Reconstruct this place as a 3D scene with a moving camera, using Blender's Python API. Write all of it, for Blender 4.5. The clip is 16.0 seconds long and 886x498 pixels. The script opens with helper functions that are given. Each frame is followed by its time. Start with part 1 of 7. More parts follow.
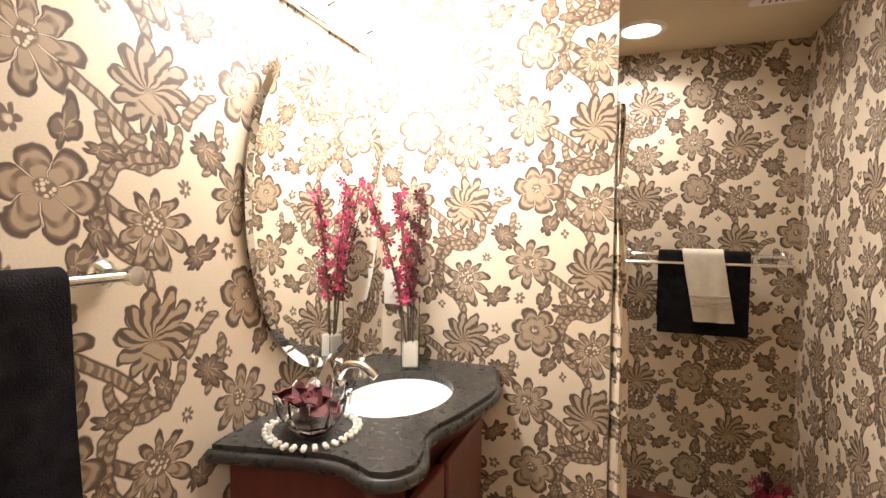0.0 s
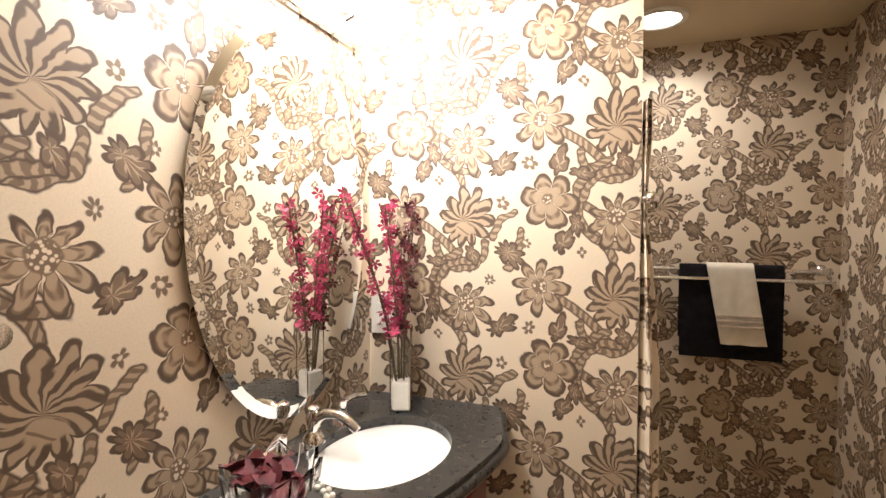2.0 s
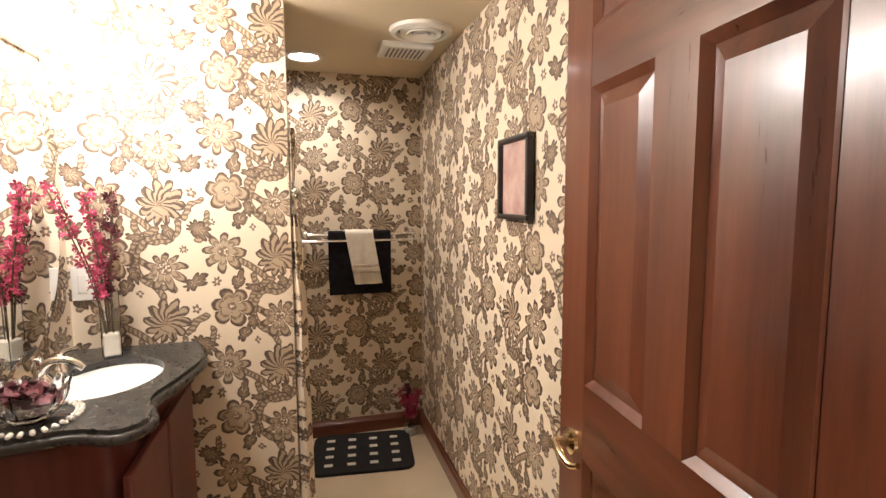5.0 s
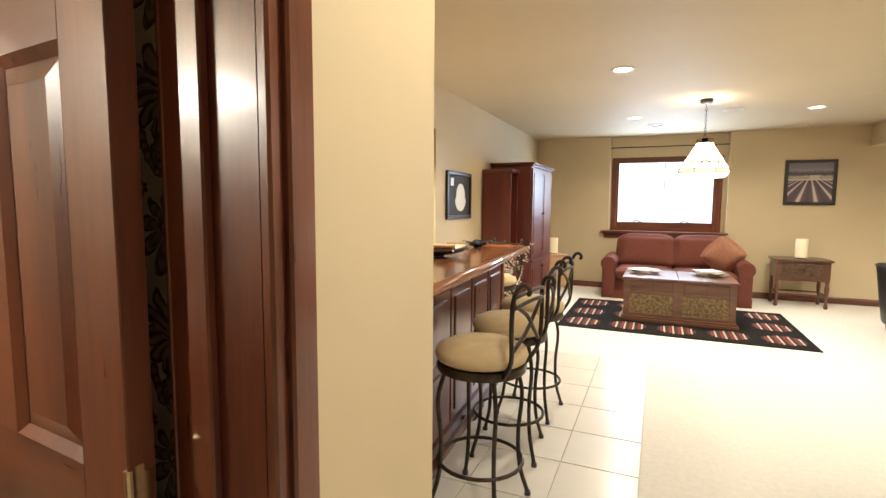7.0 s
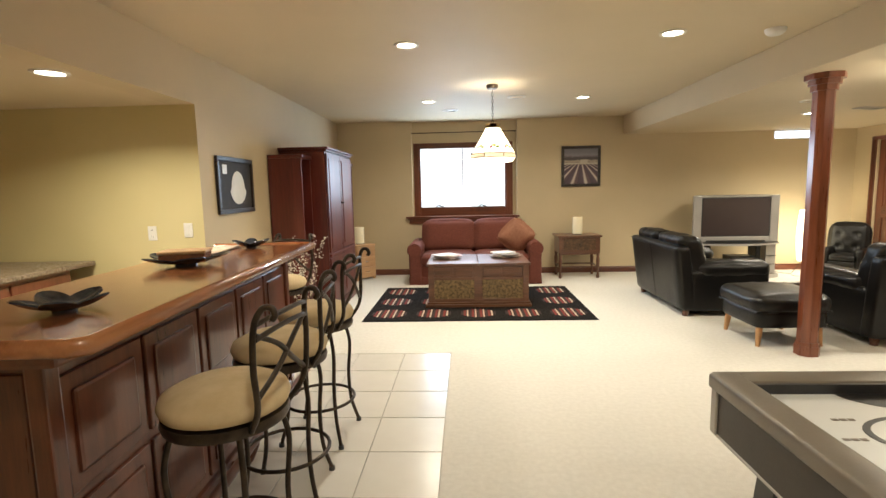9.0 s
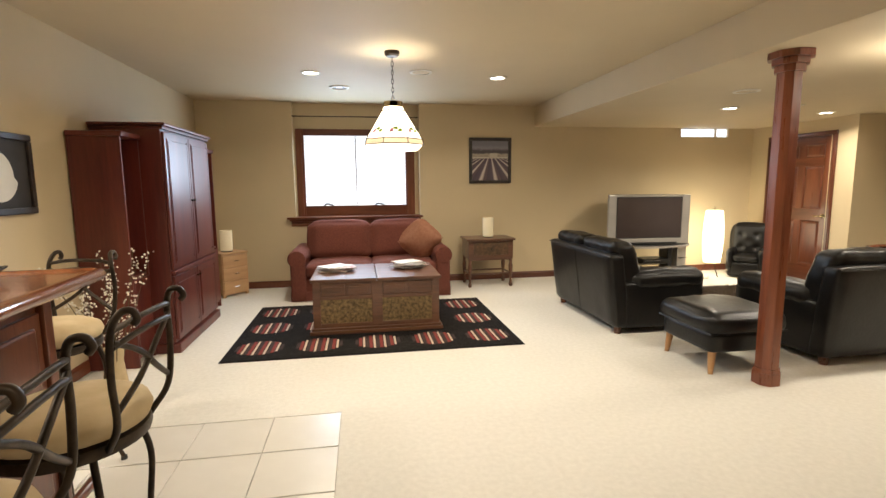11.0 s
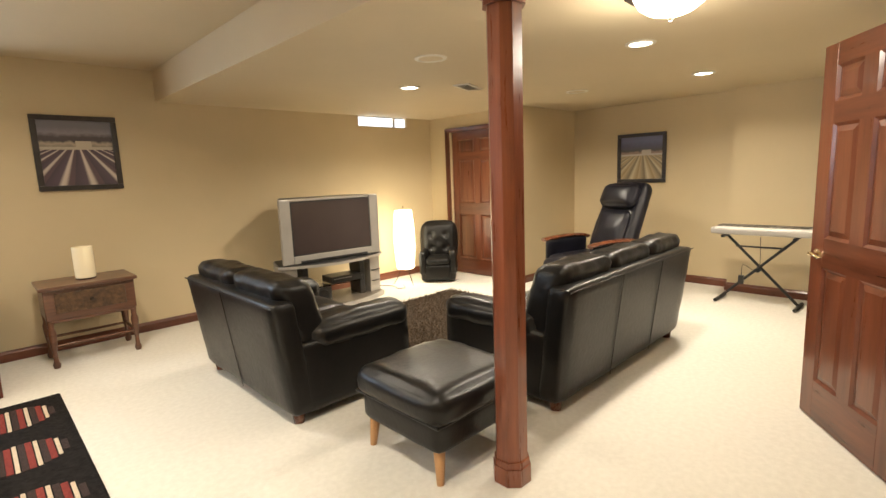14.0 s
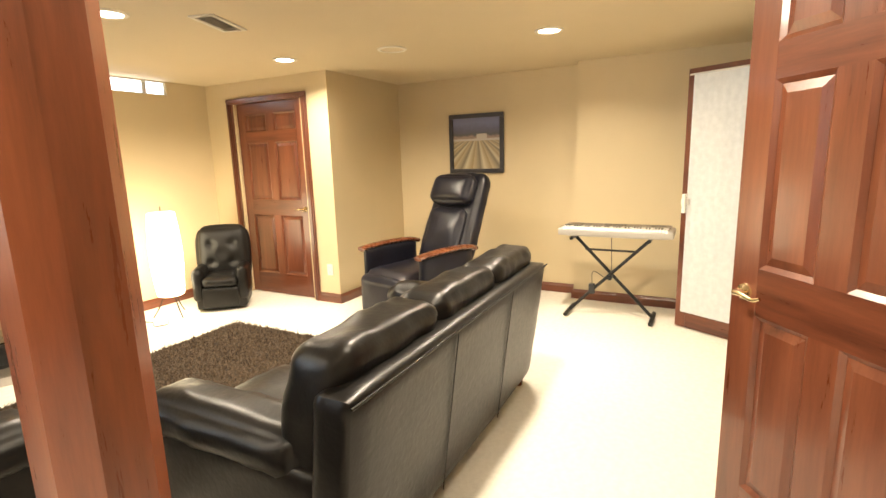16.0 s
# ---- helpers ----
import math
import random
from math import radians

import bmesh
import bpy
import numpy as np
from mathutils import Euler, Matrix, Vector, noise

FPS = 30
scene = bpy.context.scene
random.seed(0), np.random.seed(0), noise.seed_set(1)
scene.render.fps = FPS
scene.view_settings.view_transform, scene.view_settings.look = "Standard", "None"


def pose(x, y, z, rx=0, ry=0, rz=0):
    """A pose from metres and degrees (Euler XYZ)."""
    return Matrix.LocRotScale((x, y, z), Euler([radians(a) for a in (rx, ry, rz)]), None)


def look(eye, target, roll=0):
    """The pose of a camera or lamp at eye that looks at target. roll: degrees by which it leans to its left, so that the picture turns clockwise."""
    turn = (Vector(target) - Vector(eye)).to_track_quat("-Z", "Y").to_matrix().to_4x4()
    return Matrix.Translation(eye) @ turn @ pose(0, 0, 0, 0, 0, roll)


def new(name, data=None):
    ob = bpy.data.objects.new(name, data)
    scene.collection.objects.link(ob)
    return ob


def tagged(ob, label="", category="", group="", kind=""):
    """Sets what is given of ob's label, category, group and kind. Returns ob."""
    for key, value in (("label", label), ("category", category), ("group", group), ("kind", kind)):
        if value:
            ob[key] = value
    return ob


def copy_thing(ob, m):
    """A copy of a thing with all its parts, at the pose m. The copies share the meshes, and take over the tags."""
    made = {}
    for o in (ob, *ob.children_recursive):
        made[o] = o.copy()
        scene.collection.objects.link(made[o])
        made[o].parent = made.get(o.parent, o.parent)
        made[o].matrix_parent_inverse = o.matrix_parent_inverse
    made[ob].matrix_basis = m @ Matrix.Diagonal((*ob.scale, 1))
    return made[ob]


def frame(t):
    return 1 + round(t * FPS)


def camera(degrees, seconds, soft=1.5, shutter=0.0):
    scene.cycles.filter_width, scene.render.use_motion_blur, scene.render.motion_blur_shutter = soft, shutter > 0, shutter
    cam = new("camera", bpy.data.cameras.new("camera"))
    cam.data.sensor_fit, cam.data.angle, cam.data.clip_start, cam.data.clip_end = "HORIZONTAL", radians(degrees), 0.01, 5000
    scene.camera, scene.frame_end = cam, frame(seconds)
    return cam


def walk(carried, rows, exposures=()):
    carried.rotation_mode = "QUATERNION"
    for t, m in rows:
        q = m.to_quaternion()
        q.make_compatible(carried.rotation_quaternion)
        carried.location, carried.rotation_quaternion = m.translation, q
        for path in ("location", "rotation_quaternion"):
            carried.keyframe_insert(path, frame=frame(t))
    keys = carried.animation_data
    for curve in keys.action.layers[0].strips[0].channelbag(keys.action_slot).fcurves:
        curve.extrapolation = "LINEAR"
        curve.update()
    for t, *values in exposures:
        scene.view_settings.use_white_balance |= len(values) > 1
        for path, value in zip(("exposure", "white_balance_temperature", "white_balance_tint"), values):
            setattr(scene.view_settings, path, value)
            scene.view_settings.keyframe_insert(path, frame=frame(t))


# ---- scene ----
cam = camera(84.0, 16.0)
PATH = [
    (0, (-0.111, 0.181, 1.335), (-1.985, -0.511, 1.240), 0.6),
    (0.5, (-0.203, 0.157, 1.360), (-2.044, -0.616, 1.240), 0.9),
    (1, (-0.290, 0.124, 1.371), (-2.121, -0.671, 1.250), 0.7),
    (1.5, (-0.329, 0.109, 1.373), (-2.181, -0.642, 1.300), 0.5),
    (2, (-0.322, 0.116, 1.367), (-2.197, -0.577, 1.294), 0.1),
    (2.5, (-0.256, 0.140, 1.364), (-2.140, -0.526, 1.273), -0.4),
    (3, (-0.132, 0.172, 1.361), (-2.019, -0.481, 1.246), -0.2),
    (5.5, (0.491, 0.207, 1.414), (-1.219, 1.226, 1.229), 0.2),
    (6, (0.630, 0.160, 1.405), (-0.752, 1.600, 1.240), 0.5),
    (6.5, (0.704, 0.240, 1.402), (-0.396, 1.902, 1.231), 0.2),
    (7, (0.740, 0.286, 1.410), (-0.054, 2.113, 1.227), 0.4),
    (7.5, (0.749, 0.326, 1.410), (0.234, 2.248, 1.208), 0.5),
    (8, (0.786, 0.433, 1.427), (0.538, 2.408, 1.233), 0.4),
    (8.5, (0.802, 0.610, 1.433), (0.679, 2.595, 1.224), -1.2),
    (8.7, (0.852, 0.681, 1.424), (0.738, 2.664, 1.195), -1.3),
    (11, (0.867, 1.968, 1.412), (1.193, 3.924, 1.153), -0.5),
    (11.5, (0.928, 2.258, 1.407), (1.377, 4.192, 1.167), -0.7),
    (12, (1.053, 2.564, 1.408), (1.680, 4.446, 1.157), -1.0),
    (12.5, (1.205, 2.852, 1.416), (2.088, 4.628, 1.161), -0.7),
    (13, (1.393, 3.090, 1.436), (2.489, 4.742, 1.175), -0.6),
    (13.5, (1.662, 3.320, 1.442), (2.911, 4.857, 1.163), -1.4),
    (14, (1.963, 3.531, 1.444), (3.333, 4.958, 1.144), -2.2),
    (14.5, (2.283, 3.727, 1.439), (3.777, 5.013, 1.105), -2.2),
    (15, (2.639, 3.883, 1.430), (4.228, 5.042, 1.069), -2.2),
    (15.5, (2.999, 4.011, 1.433), (4.665, 5.055, 1.067), -2.4),
    (16, (3.346, 4.163, 1.422), (5.078, 5.092, 1.055), -1.7),
]
WALKED = [(t, look(eye, target, roll)) for t, eye, target, roll in PATH]
walk(cam, WALKED, [(0, 0.45, 5600, 14), (0.7, 0.28, 5600, 14), (1.5, 0.1, 5600, 14), (2.3, 0.02, 5650, 15), (3.0, -0.10, 5700, 16), (3.2, -0.10, 5700, 16), (5.5, 0.42, 5850, 16), (6.5, 0.48, 6050, 12), (7.0, 0.5, 6100, 9), (7.5, 0.48, 6100, 8), (8.0, 0.32, 6100, 7), (8.5, 0.14, 6100, 7), (11, -0.15, 6200, 10), (12.5, -0.12, 6250, 11), (13, -0.13, 6350, 11), (14, 0.12, 6350, 10), (15, 0.57, 6600, 11), (16, 0.74, 6700, 10)])

# ---- world and large lights ----
world = bpy.data.worlds.new("daylight")
scene.world = world
world.use_nodes = True
sky = world.node_tree.nodes.new("ShaderNodeTexSky")
sky.sky_type, sky.sun_disc, sky.sun_elevation, sky.sun_rotation = "NISHITA", False, radians(35), radians(200)
world.node_tree.links.new(sky.outputs[0], world.node_tree.nodes["Background"].inputs[0])
world.node_tree.nodes["Background"].inputs[1].default_value = 0.12
sun = new("sun", bpy.data.lights.new("sun", "SUN"))
sun.data.energy, sun.data.angle, sun.data.color = 2.0, radians(0.6), (1, 0.95, 0.88)
sun.matrix_world = look((0, -6, 8), (0, 0, 2))

N, WX, CEIL, SOF, SOFX = 9.05, -1.25, 2.545, 2.25, 3.43   # north wall, west wall, ceiling, soffit, soffit edge
BX0, BX1, BY0, BY1, BCEIL = -2.58, 0.13, -0.58, 0.88, 2.13  # bathroom
VX, PY = -1.59, 0.15                                    # vanity wall, end of the partition
KCEIL, KY = 2.13, 4.68                                  # kitchenette
WARM = (1.0, 0.87, 0.68)


def lamp(kind, place, watts, color=WARM, size=0.1, target=None, spread=180, size_y=None):
    data = bpy.data.lights.new("light", kind)
    data.energy, data.color = watts, color
    ob = new("light", data)
    ob.matrix_world = look(place, target or (place[0], place[1] + 0.0001, place[2] - 1))
    if kind == "AREA":
        data.shape, data.size, data.spread = "DISK", size, radians(spread)
        if size_y:
            data.shape, data.size_y = "RECTANGLE", size_y
    else:
        data.shadow_soft_size = size
    return ob


# (0.9, 1.2) and (2.6, 0.6) are unseen cans, added to light the lobby
CANS = [(0.41, 7.26, CEIL), (2.36, 7.26, CEIL), (0.42, 4.77, CEIL), (2.42, 4.70, CEIL), (0.9, 1.2, CEIL), (2.6, 0.6, CEIL),
        (5.05, 7.11, SOF), (5.30, 5.05, SOF), (6.84, 5.17, SOF), (6.52, 7.29, SOF), (-1.48, 3.59, KCEIL), (-2.27, 0.22, BCEIL)]
for cx, cy, cz in CANS:
    lamp("AREA", (cx, cy, cz - 0.012), (5.5 if cx < -2 else 36) if cz == BCEIL else 27 if cz == SOF else 25 if cy > 2 else 15, WARM, 0.13, None, 150)
lamp("POINT", (1.172, 6.36, 1.975), 27, (1, 0.88, 0.70), 0.06)          # pendant bulb
lamp("POINT", (4.37, 4.49, SOF - 0.16), 26, (1, 0.89, 0.72), 0.1)      # flush dome
lamp("POINT", (6.12, 8.6, 0.62), 16, (1, 0.85, 0.60), 0.13)              # paper floor lamp
for lx in (-1.42, -1.22, -1.02):
    lamp("POINT", (lx, BY0 + 0.13, 1.9), 7.5, (1, 0.93, 0.82), 0.05)   # vanity light bulbs
lamp("AREA", (0.82, N + 0.16, 1.62), 44, (0.66, 0.82, 1.0), 1.3, (0.82, 0, 1.2), 170, 0.95)  # daylight through the blinds
lamp("AREA", (6.27, N + 0.1, 2.19), 6, (0.6, 0.82, 1.0), 0.75, (6.2, 5, 1.0), 170, 0.15)

# ---- materials ----


def mat_new(name, color, rough=0.6, metal=0.0):
    m = bpy.data.materials.new(name)
    m.use_nodes = True
    p = m.node_tree.nodes["Principled BSDF"]
    p.inputs["Base Color"].default_value = (*color, 1)
    p.inputs["Roughness"].default_value, p.inputs["Metallic"].default_value = rough, metal
    return m, m.node_tree, p


def link(nt, a, b):
    nt.links.new(a, b)


def tex_noise(nt, scale, detail=4, vec=None, rough=0.55):
    n = nt.nodes.new("ShaderNodeTexNoise")
    n.inputs["Scale"].default_value, n.inputs["Detail"].default_value, n.inputs["Roughness"].default_value = scale, detail, rough
    if vec is not None:
        link(nt, vec, n.inputs["Vector"])
    return n.outputs["Fac"]


def ramp(nt, fac, stops):
    r = nt.nodes.new("ShaderNodeValToRGB")
    while len(r.color_ramp.elements) < len(stops):
        r.color_ramp.elements.new(0.5)
    for e, (pos, c) in zip(r.color_ramp.elements, stops):
        e.position, e.color = pos, (*c, 1)
    link(nt, fac, r.inputs[0])
    return r.outputs[0]


def bump(nt, p, height, strength=0.2, dist=0.01):
    b = nt.nodes.new("ShaderNodeBump")
    b.inputs["Strength"].default_value, b.inputs["Distance"].default_value = strength, dist
    link(nt, height, b.inputs["Height"])
    link(nt, b.outputs[0], p.inputs["Normal"])


def coords(nt, scale=(1, 1, 1), kind="Object"):
    c = nt.nodes.new("ShaderNodeTexCoord")
    mp = nt.nodes.new("ShaderNodeMapping")
    mp.inputs["Scale"].default_value = scale
    link(nt, c.outputs[kind], mp.inputs[0])
    return mp.outputs[0]


def rough_var(nt, p, fac, lo, hi):
    m = nt.nodes.new("ShaderNodeMapRange")
    m.inputs[3].default_value, m.inputs[4].default_value = lo, hi
    link(nt, fac, m.inputs[0])
    link(nt, m.outputs[0], p.inputs["Roughness"])


def grained(name, dark, mid, light, axis=2, rough=(0.2, 0.4), scale=9.0, coat=0.0):
    """Wood whose grain runs along an axis of its object."""
    m, nt, p = mat_new(name, mid)
    s = [scale, scale, scale]
    s[axis] = scale * 0.09
    v = coords(nt, s)
    big = tex_noise(nt, 1.0, 3, v)
    fine = tex_noise(nt, 5.0, 6, v, 0.7)
    mix = nt.nodes.new("ShaderNodeMath")
    mix.operation = "MULTIPLY_ADD"
    link(nt, fine, mix.inputs[0])
    mix.inputs[1].default_value = 0.45
    sc = nt.nodes.new("ShaderNodeMath")
    sc.operation = "MULTIPLY"
    link(nt, big, sc.inputs[0])
    sc.inputs[1].default_value = 0.6
    link(nt, sc.outputs[0], mix.inputs[2])
    blotch = nt.nodes.new("ShaderNodeMath")
    blotch.operation = "MULTIPLY_ADD"
    link(nt, tex_noise(nt, 0.35, 2, v, 0.5), blotch.inputs[0])
    blotch.inputs[1].default_value = 0.20
    link(nt, mix.outputs[0], blotch.inputs[2])
    shift = nt.nodes.new("ShaderNodeMath")
    shift.operation = "SUBTRACT"
    link(nt, blotch.outputs[0], shift.inputs[0])
    shift.inputs[1].default_value = 0.10
    link(nt, ramp(nt, shift.outputs[0], [(0.33, dark), (0.51, mid), (0.72, light)]), p.inputs["Base Color"])
    rough_var(nt, p, fine, *rough)
    bump(nt, p, fine, 0.08, 0.004)
    p.inputs["Coat Weight"].default_value, p.inputs["Coat Roughness"].default_value = coat, 0.12
    return m


def mottled(name, a, b, scale, rough=(0.5, 0.7), strength=0.1, fine=80, dist=0.004, metal=0.0):
    m, nt, p = mat_new(name, a, 0.6, metal)
    v = coords(nt, (1, 1, 1))
    n1, n2 = tex_noise(nt, scale, 5, v), tex_noise(nt, fine, 4, v)
    link(nt, ramp(nt, n1, [(0.35, a), (0.68, b)]), p.inputs["Base Color"])
    rough_var(nt, p, n2, *rough)
    if strength:
        bump(nt, p, n2, strength, dist)
    return m


# a yellower tone than PAINT, used on the kitchenette's north wall
KYELLOW = mottled("kitchenette_yellow", (0.60, 0.52, 0.26), (0.64, 0.55, 0.29), 1.2, (0.55, 0.7), 0.12, 160, 0.002)
PAINT = mottled("wall_paint", (0.56, 0.46, 0.29), (0.60, 0.49, 0.31), 1.2, (0.55, 0.7), 0.12, 160, 0.002)
CEILPAINT = mottled("ceiling_paint", (0.60, 0.50, 0.33), (0.64, 0.53, 0.35), 0.8, (0.6, 0.75), 0.15, 140, 0.003)
CHERRY = grained("cherry_wood", (0.050, 0.013, 0.007), (0.125, 0.036, 0.016), (0.200, 0.064, 0.029), 2, (0.22, 0.38), 7, 0.35)
CHERRY_X = grained("cherry_wood_rail", (0.050, 0.013, 0.007), (0.125, 0.036, 0.016), (0.200, 0.064, 0.029), 0, (0.22, 0.38), 7, 0.35)
CHERRY_Y = grained("cherry_wood_long", (0.050, 0.013, 0.007), (0.125, 0.036, 0.016), (0.200, 0.064, 0.029), 1, (0.22, 0.38), 7, 0.35)
POSTWOOD = grained("post_wood", (0.085, 0.022, 0.010), (0.19, 0.053, 0.022), (0.28, 0.090, 0.038), 2, (0.22, 0.36), 6, 0.4)
MAHOG = grained("mahogany", (0.045, 0.008, 0.006), (0.10, 0.018, 0.012), (0.15, 0.03, 0.018), 2, (0.3, 0.45), 6, 0.1)
BARTOP = grained("bar_top_wood", (0.13, 0.040, 0.014), (0.27, 0.10, 0.038), (0.40, 0.17, 0.065), 1, (0.12, 0.25), 5, 0.6)
TRUNKWOOD = grained("trunk_wood", (0.055, 0.025, 0.014), (0.12, 0.052, 0.028), (0.20, 0.09, 0.045), 0, (0.25, 0.45), 10, 0.3)
BLOND = grained("blond_wood", (0.42, 0.24, 0.11), (0.55, 0.33, 0.16), (0.62, 0.40, 0.2), 0, (0.35, 0.5), 6)
LEGWOOD = grained("oak_leg_wood", (0.32, 0.16, 0.06), (0.45, 0.24, 0.1), (0.52, 0.3, 0.14), 2, (0.35, 0.5), 10)
ARMWOOD = grained("arm_wood", (0.060, 0.018, 0.008), (0.125, 0.040, 0.016), (0.18, 0.062, 0.025), 0, (0.2, 0.35), 8, 0.4)
CARVED = mottled("carved_panel", (0.075, 0.048, 0.02), (0.27, 0.18, 0.072), 34, (0.35, 0.6), 0.9, 40, 0.012)
DRAWERWOOD = mottled("carved_drawer", (0.045, 0.022, 0.011), (0.13, 0.070, 0.030), 26, (0.35, 0.6), 0.8, 40, 0.010)
CARPET = mottled("carpet_pile", (0.70, 0.667, 0.597), (0.765, 0.732, 0.662), 30, (0.9, 1.0), 0.6, 220, 0.008)
BATHFLOOR = mottled("bath_floor_vinyl", (0.58, 0.47, 0.31), (0.64, 0.52, 0.36), 5, (0.4, 0.55), 0.05, 60)
TILE = mottled("floor_tile_glaze", (0.70, 0.665, 0.60), (0.75, 0.715, 0.65), 3, (0.18, 0.3), 0.01, 12)
GROUT = mottled("grout", (0.52, 0.48, 0.41), (0.60, 0.56, 0.48), 30, (0.8, 0.95), 0.2)
REDFAB = mottled("russet_fabric", (0.125, 0.034, 0.021), (0.165, 0.048, 0.030), 60, (0.85, 0.98), 0.5, 420, 0.003)
PILLOWFAB = mottled("tan_velvet", (0.30, 0.13, 0.075), (0.36, 0.17, 0.10), 30, (0.7, 0.9), 0.4, 300, 0.003)
LEATHER = mottled("black_leather", (0.004, 0.0036, 0.0034), (0.009, 0.0078, 0.007), 6, (0.27, 0.44), 0.22, 40, 0.007)
LEATHER2 = mottled("navy_black_leather", (0.006, 0.006, 0.010), (0.012, 0.012, 0.020), 6, (0.26, 0.42), 0.22, 48, 0.006)
for hide in (LEATHER, LEATHER2):
    hide.node_tree.nodes["Principled BSDF"].inputs["Specular IOR Level"].default_value = 0.36
SHAG = mottled("brown_shag", (0.030, 0.019, 0.011), (0.16, 0.105, 0.06), 55, (0.9, 1.0), 1.0, 120, 0.03)
BLACKRUG = mottled("black_rug_pile", (0.010, 0.009, 0.009), (0.022, 0.019, 0.018), 40, (0.9, 1.0), 0.7, 300, 0.006)
BLACKRUG.node_tree.nodes["Principled BSDF"].inputs["Specular IOR Level"].default_value = 0.1
RUGRED = mottled("rust_wool", (0.15, 0.018, 0.014), (0.25, 0.036, 0.025), 60, (0.9, 1.0), 0.7, 300, 0.006)
RUGCREAM = mottled("cream_wool", (0.52, 0.42, 0.31), (0.66, 0.56, 0.43), 60, (0.9, 1.0), 0.7, 300, 0.006)
RUGBROWN = mottled("brown_wool", (0.022, 0.013, 0.011), (0.045, 0.022, 0.017), 60, (0.9, 1.0), 0.7, 300, 0.006)
SEATFAB = mottled("suede_seat", (0.50, 0.38, 0.21), (0.60, 0.47, 0.28), 8, (0.85, 0.95), 0.2, 260, 0.002)
IRON = mottled("bronzed_iron", (0.030, 0.022, 0.016), (0.07, 0.05, 0.034), 20, (0.35, 0.5), 0.15, 120, 0.002, 0.7)
BLACKMETAL = mottled("black_metal", (0.015, 0.015, 0.015), (0.03, 0.03, 0.03), 20, (0.35, 0.5), 0.05, 80, 0.002, 0.4)
SILVERPL = mottled("silver_plastic", (0.42, 0.40, 0.37), (0.46, 0.44, 0.41), 4, (0.3, 0.42), 0.03, 200, 0.001, 0.35)
DARKPL = mottled("dark_plastic", (0.02, 0.02, 0.02), (0.035, 0.033, 0.032), 10, (0.25, 0.4), 0.03, 100)
SCREEN = mottled("dark_screen", (0.055, 0.04, 0.038), (0.065, 0.048, 0.045), 2, (0.16, 0.22), 0, 50)
WHITEPL = mottled("white_plastic", (0.72, 0.70, 0.64), (0.78, 0.75, 0.69), 6, (0.35, 0.5), 0.03, 100)
WHITEMETAL = mottled("white_enamel", (0.70, 0.66, 0.56), (0.76, 0.71, 0.61), 6, (0.4, 0.5), 0.03, 100)
BLACKCLOTH = mottled("black_terry", (0.010, 0.009, 0.010), (0.020, 0.018, 0.020), 30, (0.95, 1.0), 0.8, 350, 0.006)
WHITECLOTH = mottled("cream_terry", (0.70, 0.64, 0.52), (0.78, 0.72, 0.60), 30, (0.9, 1.0), 0.6, 350, 0.004)
BLACKCLOTH.node_tree.nodes["Principled BSDF"].inputs["Specular IOR Level"].default_value = 0.1
MATRUB = mottled("black_bath_mat", (0.010, 0.010, 0.010), (0.018, 0.018, 0.018), 30, (0.9, 1.0), 0.6, 300, 0.005)
STONE = mottled("dark_soapstone", (0.026, 0.025, 0.022), (0.050, 0.047, 0.041), 5, (0.18, 0.4), 0.05, 50)
GRANITE = mottled("brown_granite", (0.12, 0.09, 0.06), (0.30, 0.23, 0.16), 60, (0.2, 0.35), 0.03, 90)
PORCELAIN = mottled("white_porcelain", (0.82, 0.80, 0.76), (0.86, 0.84, 0.80), 3, (0.08, 0.14), 0, 30)
CHROME = mat_new("chrome", (0.86, 0.85, 0.83), 0.10, 1.0)[0]
BRASS = mat_new("polished_brass", (0.80, 0.66, 0.42), 0.16, 1.0)[0]
MIRROR = mat_new("mirror_glass", (0.92, 0.92, 0.90), 0.015, 1.0)[0]
PETAL = mottled("magenta_petals", (0.30, 0.012, 0.055), (0.52, 0.05, 0.13), 30, (0.5, 0.7), 0.1, 90)
ROSE = mottled("dark_red_petals", (0.055, 0.003, 0.006), (0.13, 0.009, 0.016), 30, (0.5, 0.7), 0.1, 90)
STEM = mottled("brown_stem", (0.07, 0.05, 0.025), (0.12, 0.085, 0.04), 30, (0.6, 0.8), 0.2)
PEARL = mat_new("white_pearl", (0.82, 0.78, 0.70), 0.18)[0]
PAPERM = mottled("magazine_paper", (0.62, 0.58, 0.52), (0.76, 0.73, 0.68), 18, (0.3, 0.5), 0.02)
COVERS = [mottled("cover_print", c, d, 14, (0.25, 0.4), 0.02) for c, d in
          (((0.55, 0.5, 0.45), (0.2, 0.16, 0.12)), ((0.6, 0.58, 0.55), (0.35, 0.12, 0.08)), ((0.14, 0.12, 0.1), (0.4, 0.36, 0.3)))]
FRAMEBLK = mottled("black_frame", (0.016, 0.012, 0.010), (0.035, 0.025, 0.02), 20, (0.3, 0.45), 0.08)
STARBLUE = mottled("dark_glazed_ceramic", (0.015, 0.02, 0.03), (0.05, 0.055, 0.065), 25, (0.08, 0.16), 0.1, 60)
BERRY = mat_new("white_berries", (0.72, 0.66, 0.55), 0.4)[0]
HOCKWHITE = mottled("white_table_laminate", (0.80, 0.82, 0.82), (0.84, 0.86, 0.86), 3, (0.15, 0.25), 0.01)
HOCKBROWN = mottled("dark_brown_laminate", (0.030, 0.021, 0.014), (0.042, 0.030, 0.020), 9, (0.3, 0.45), 0.03, 120)
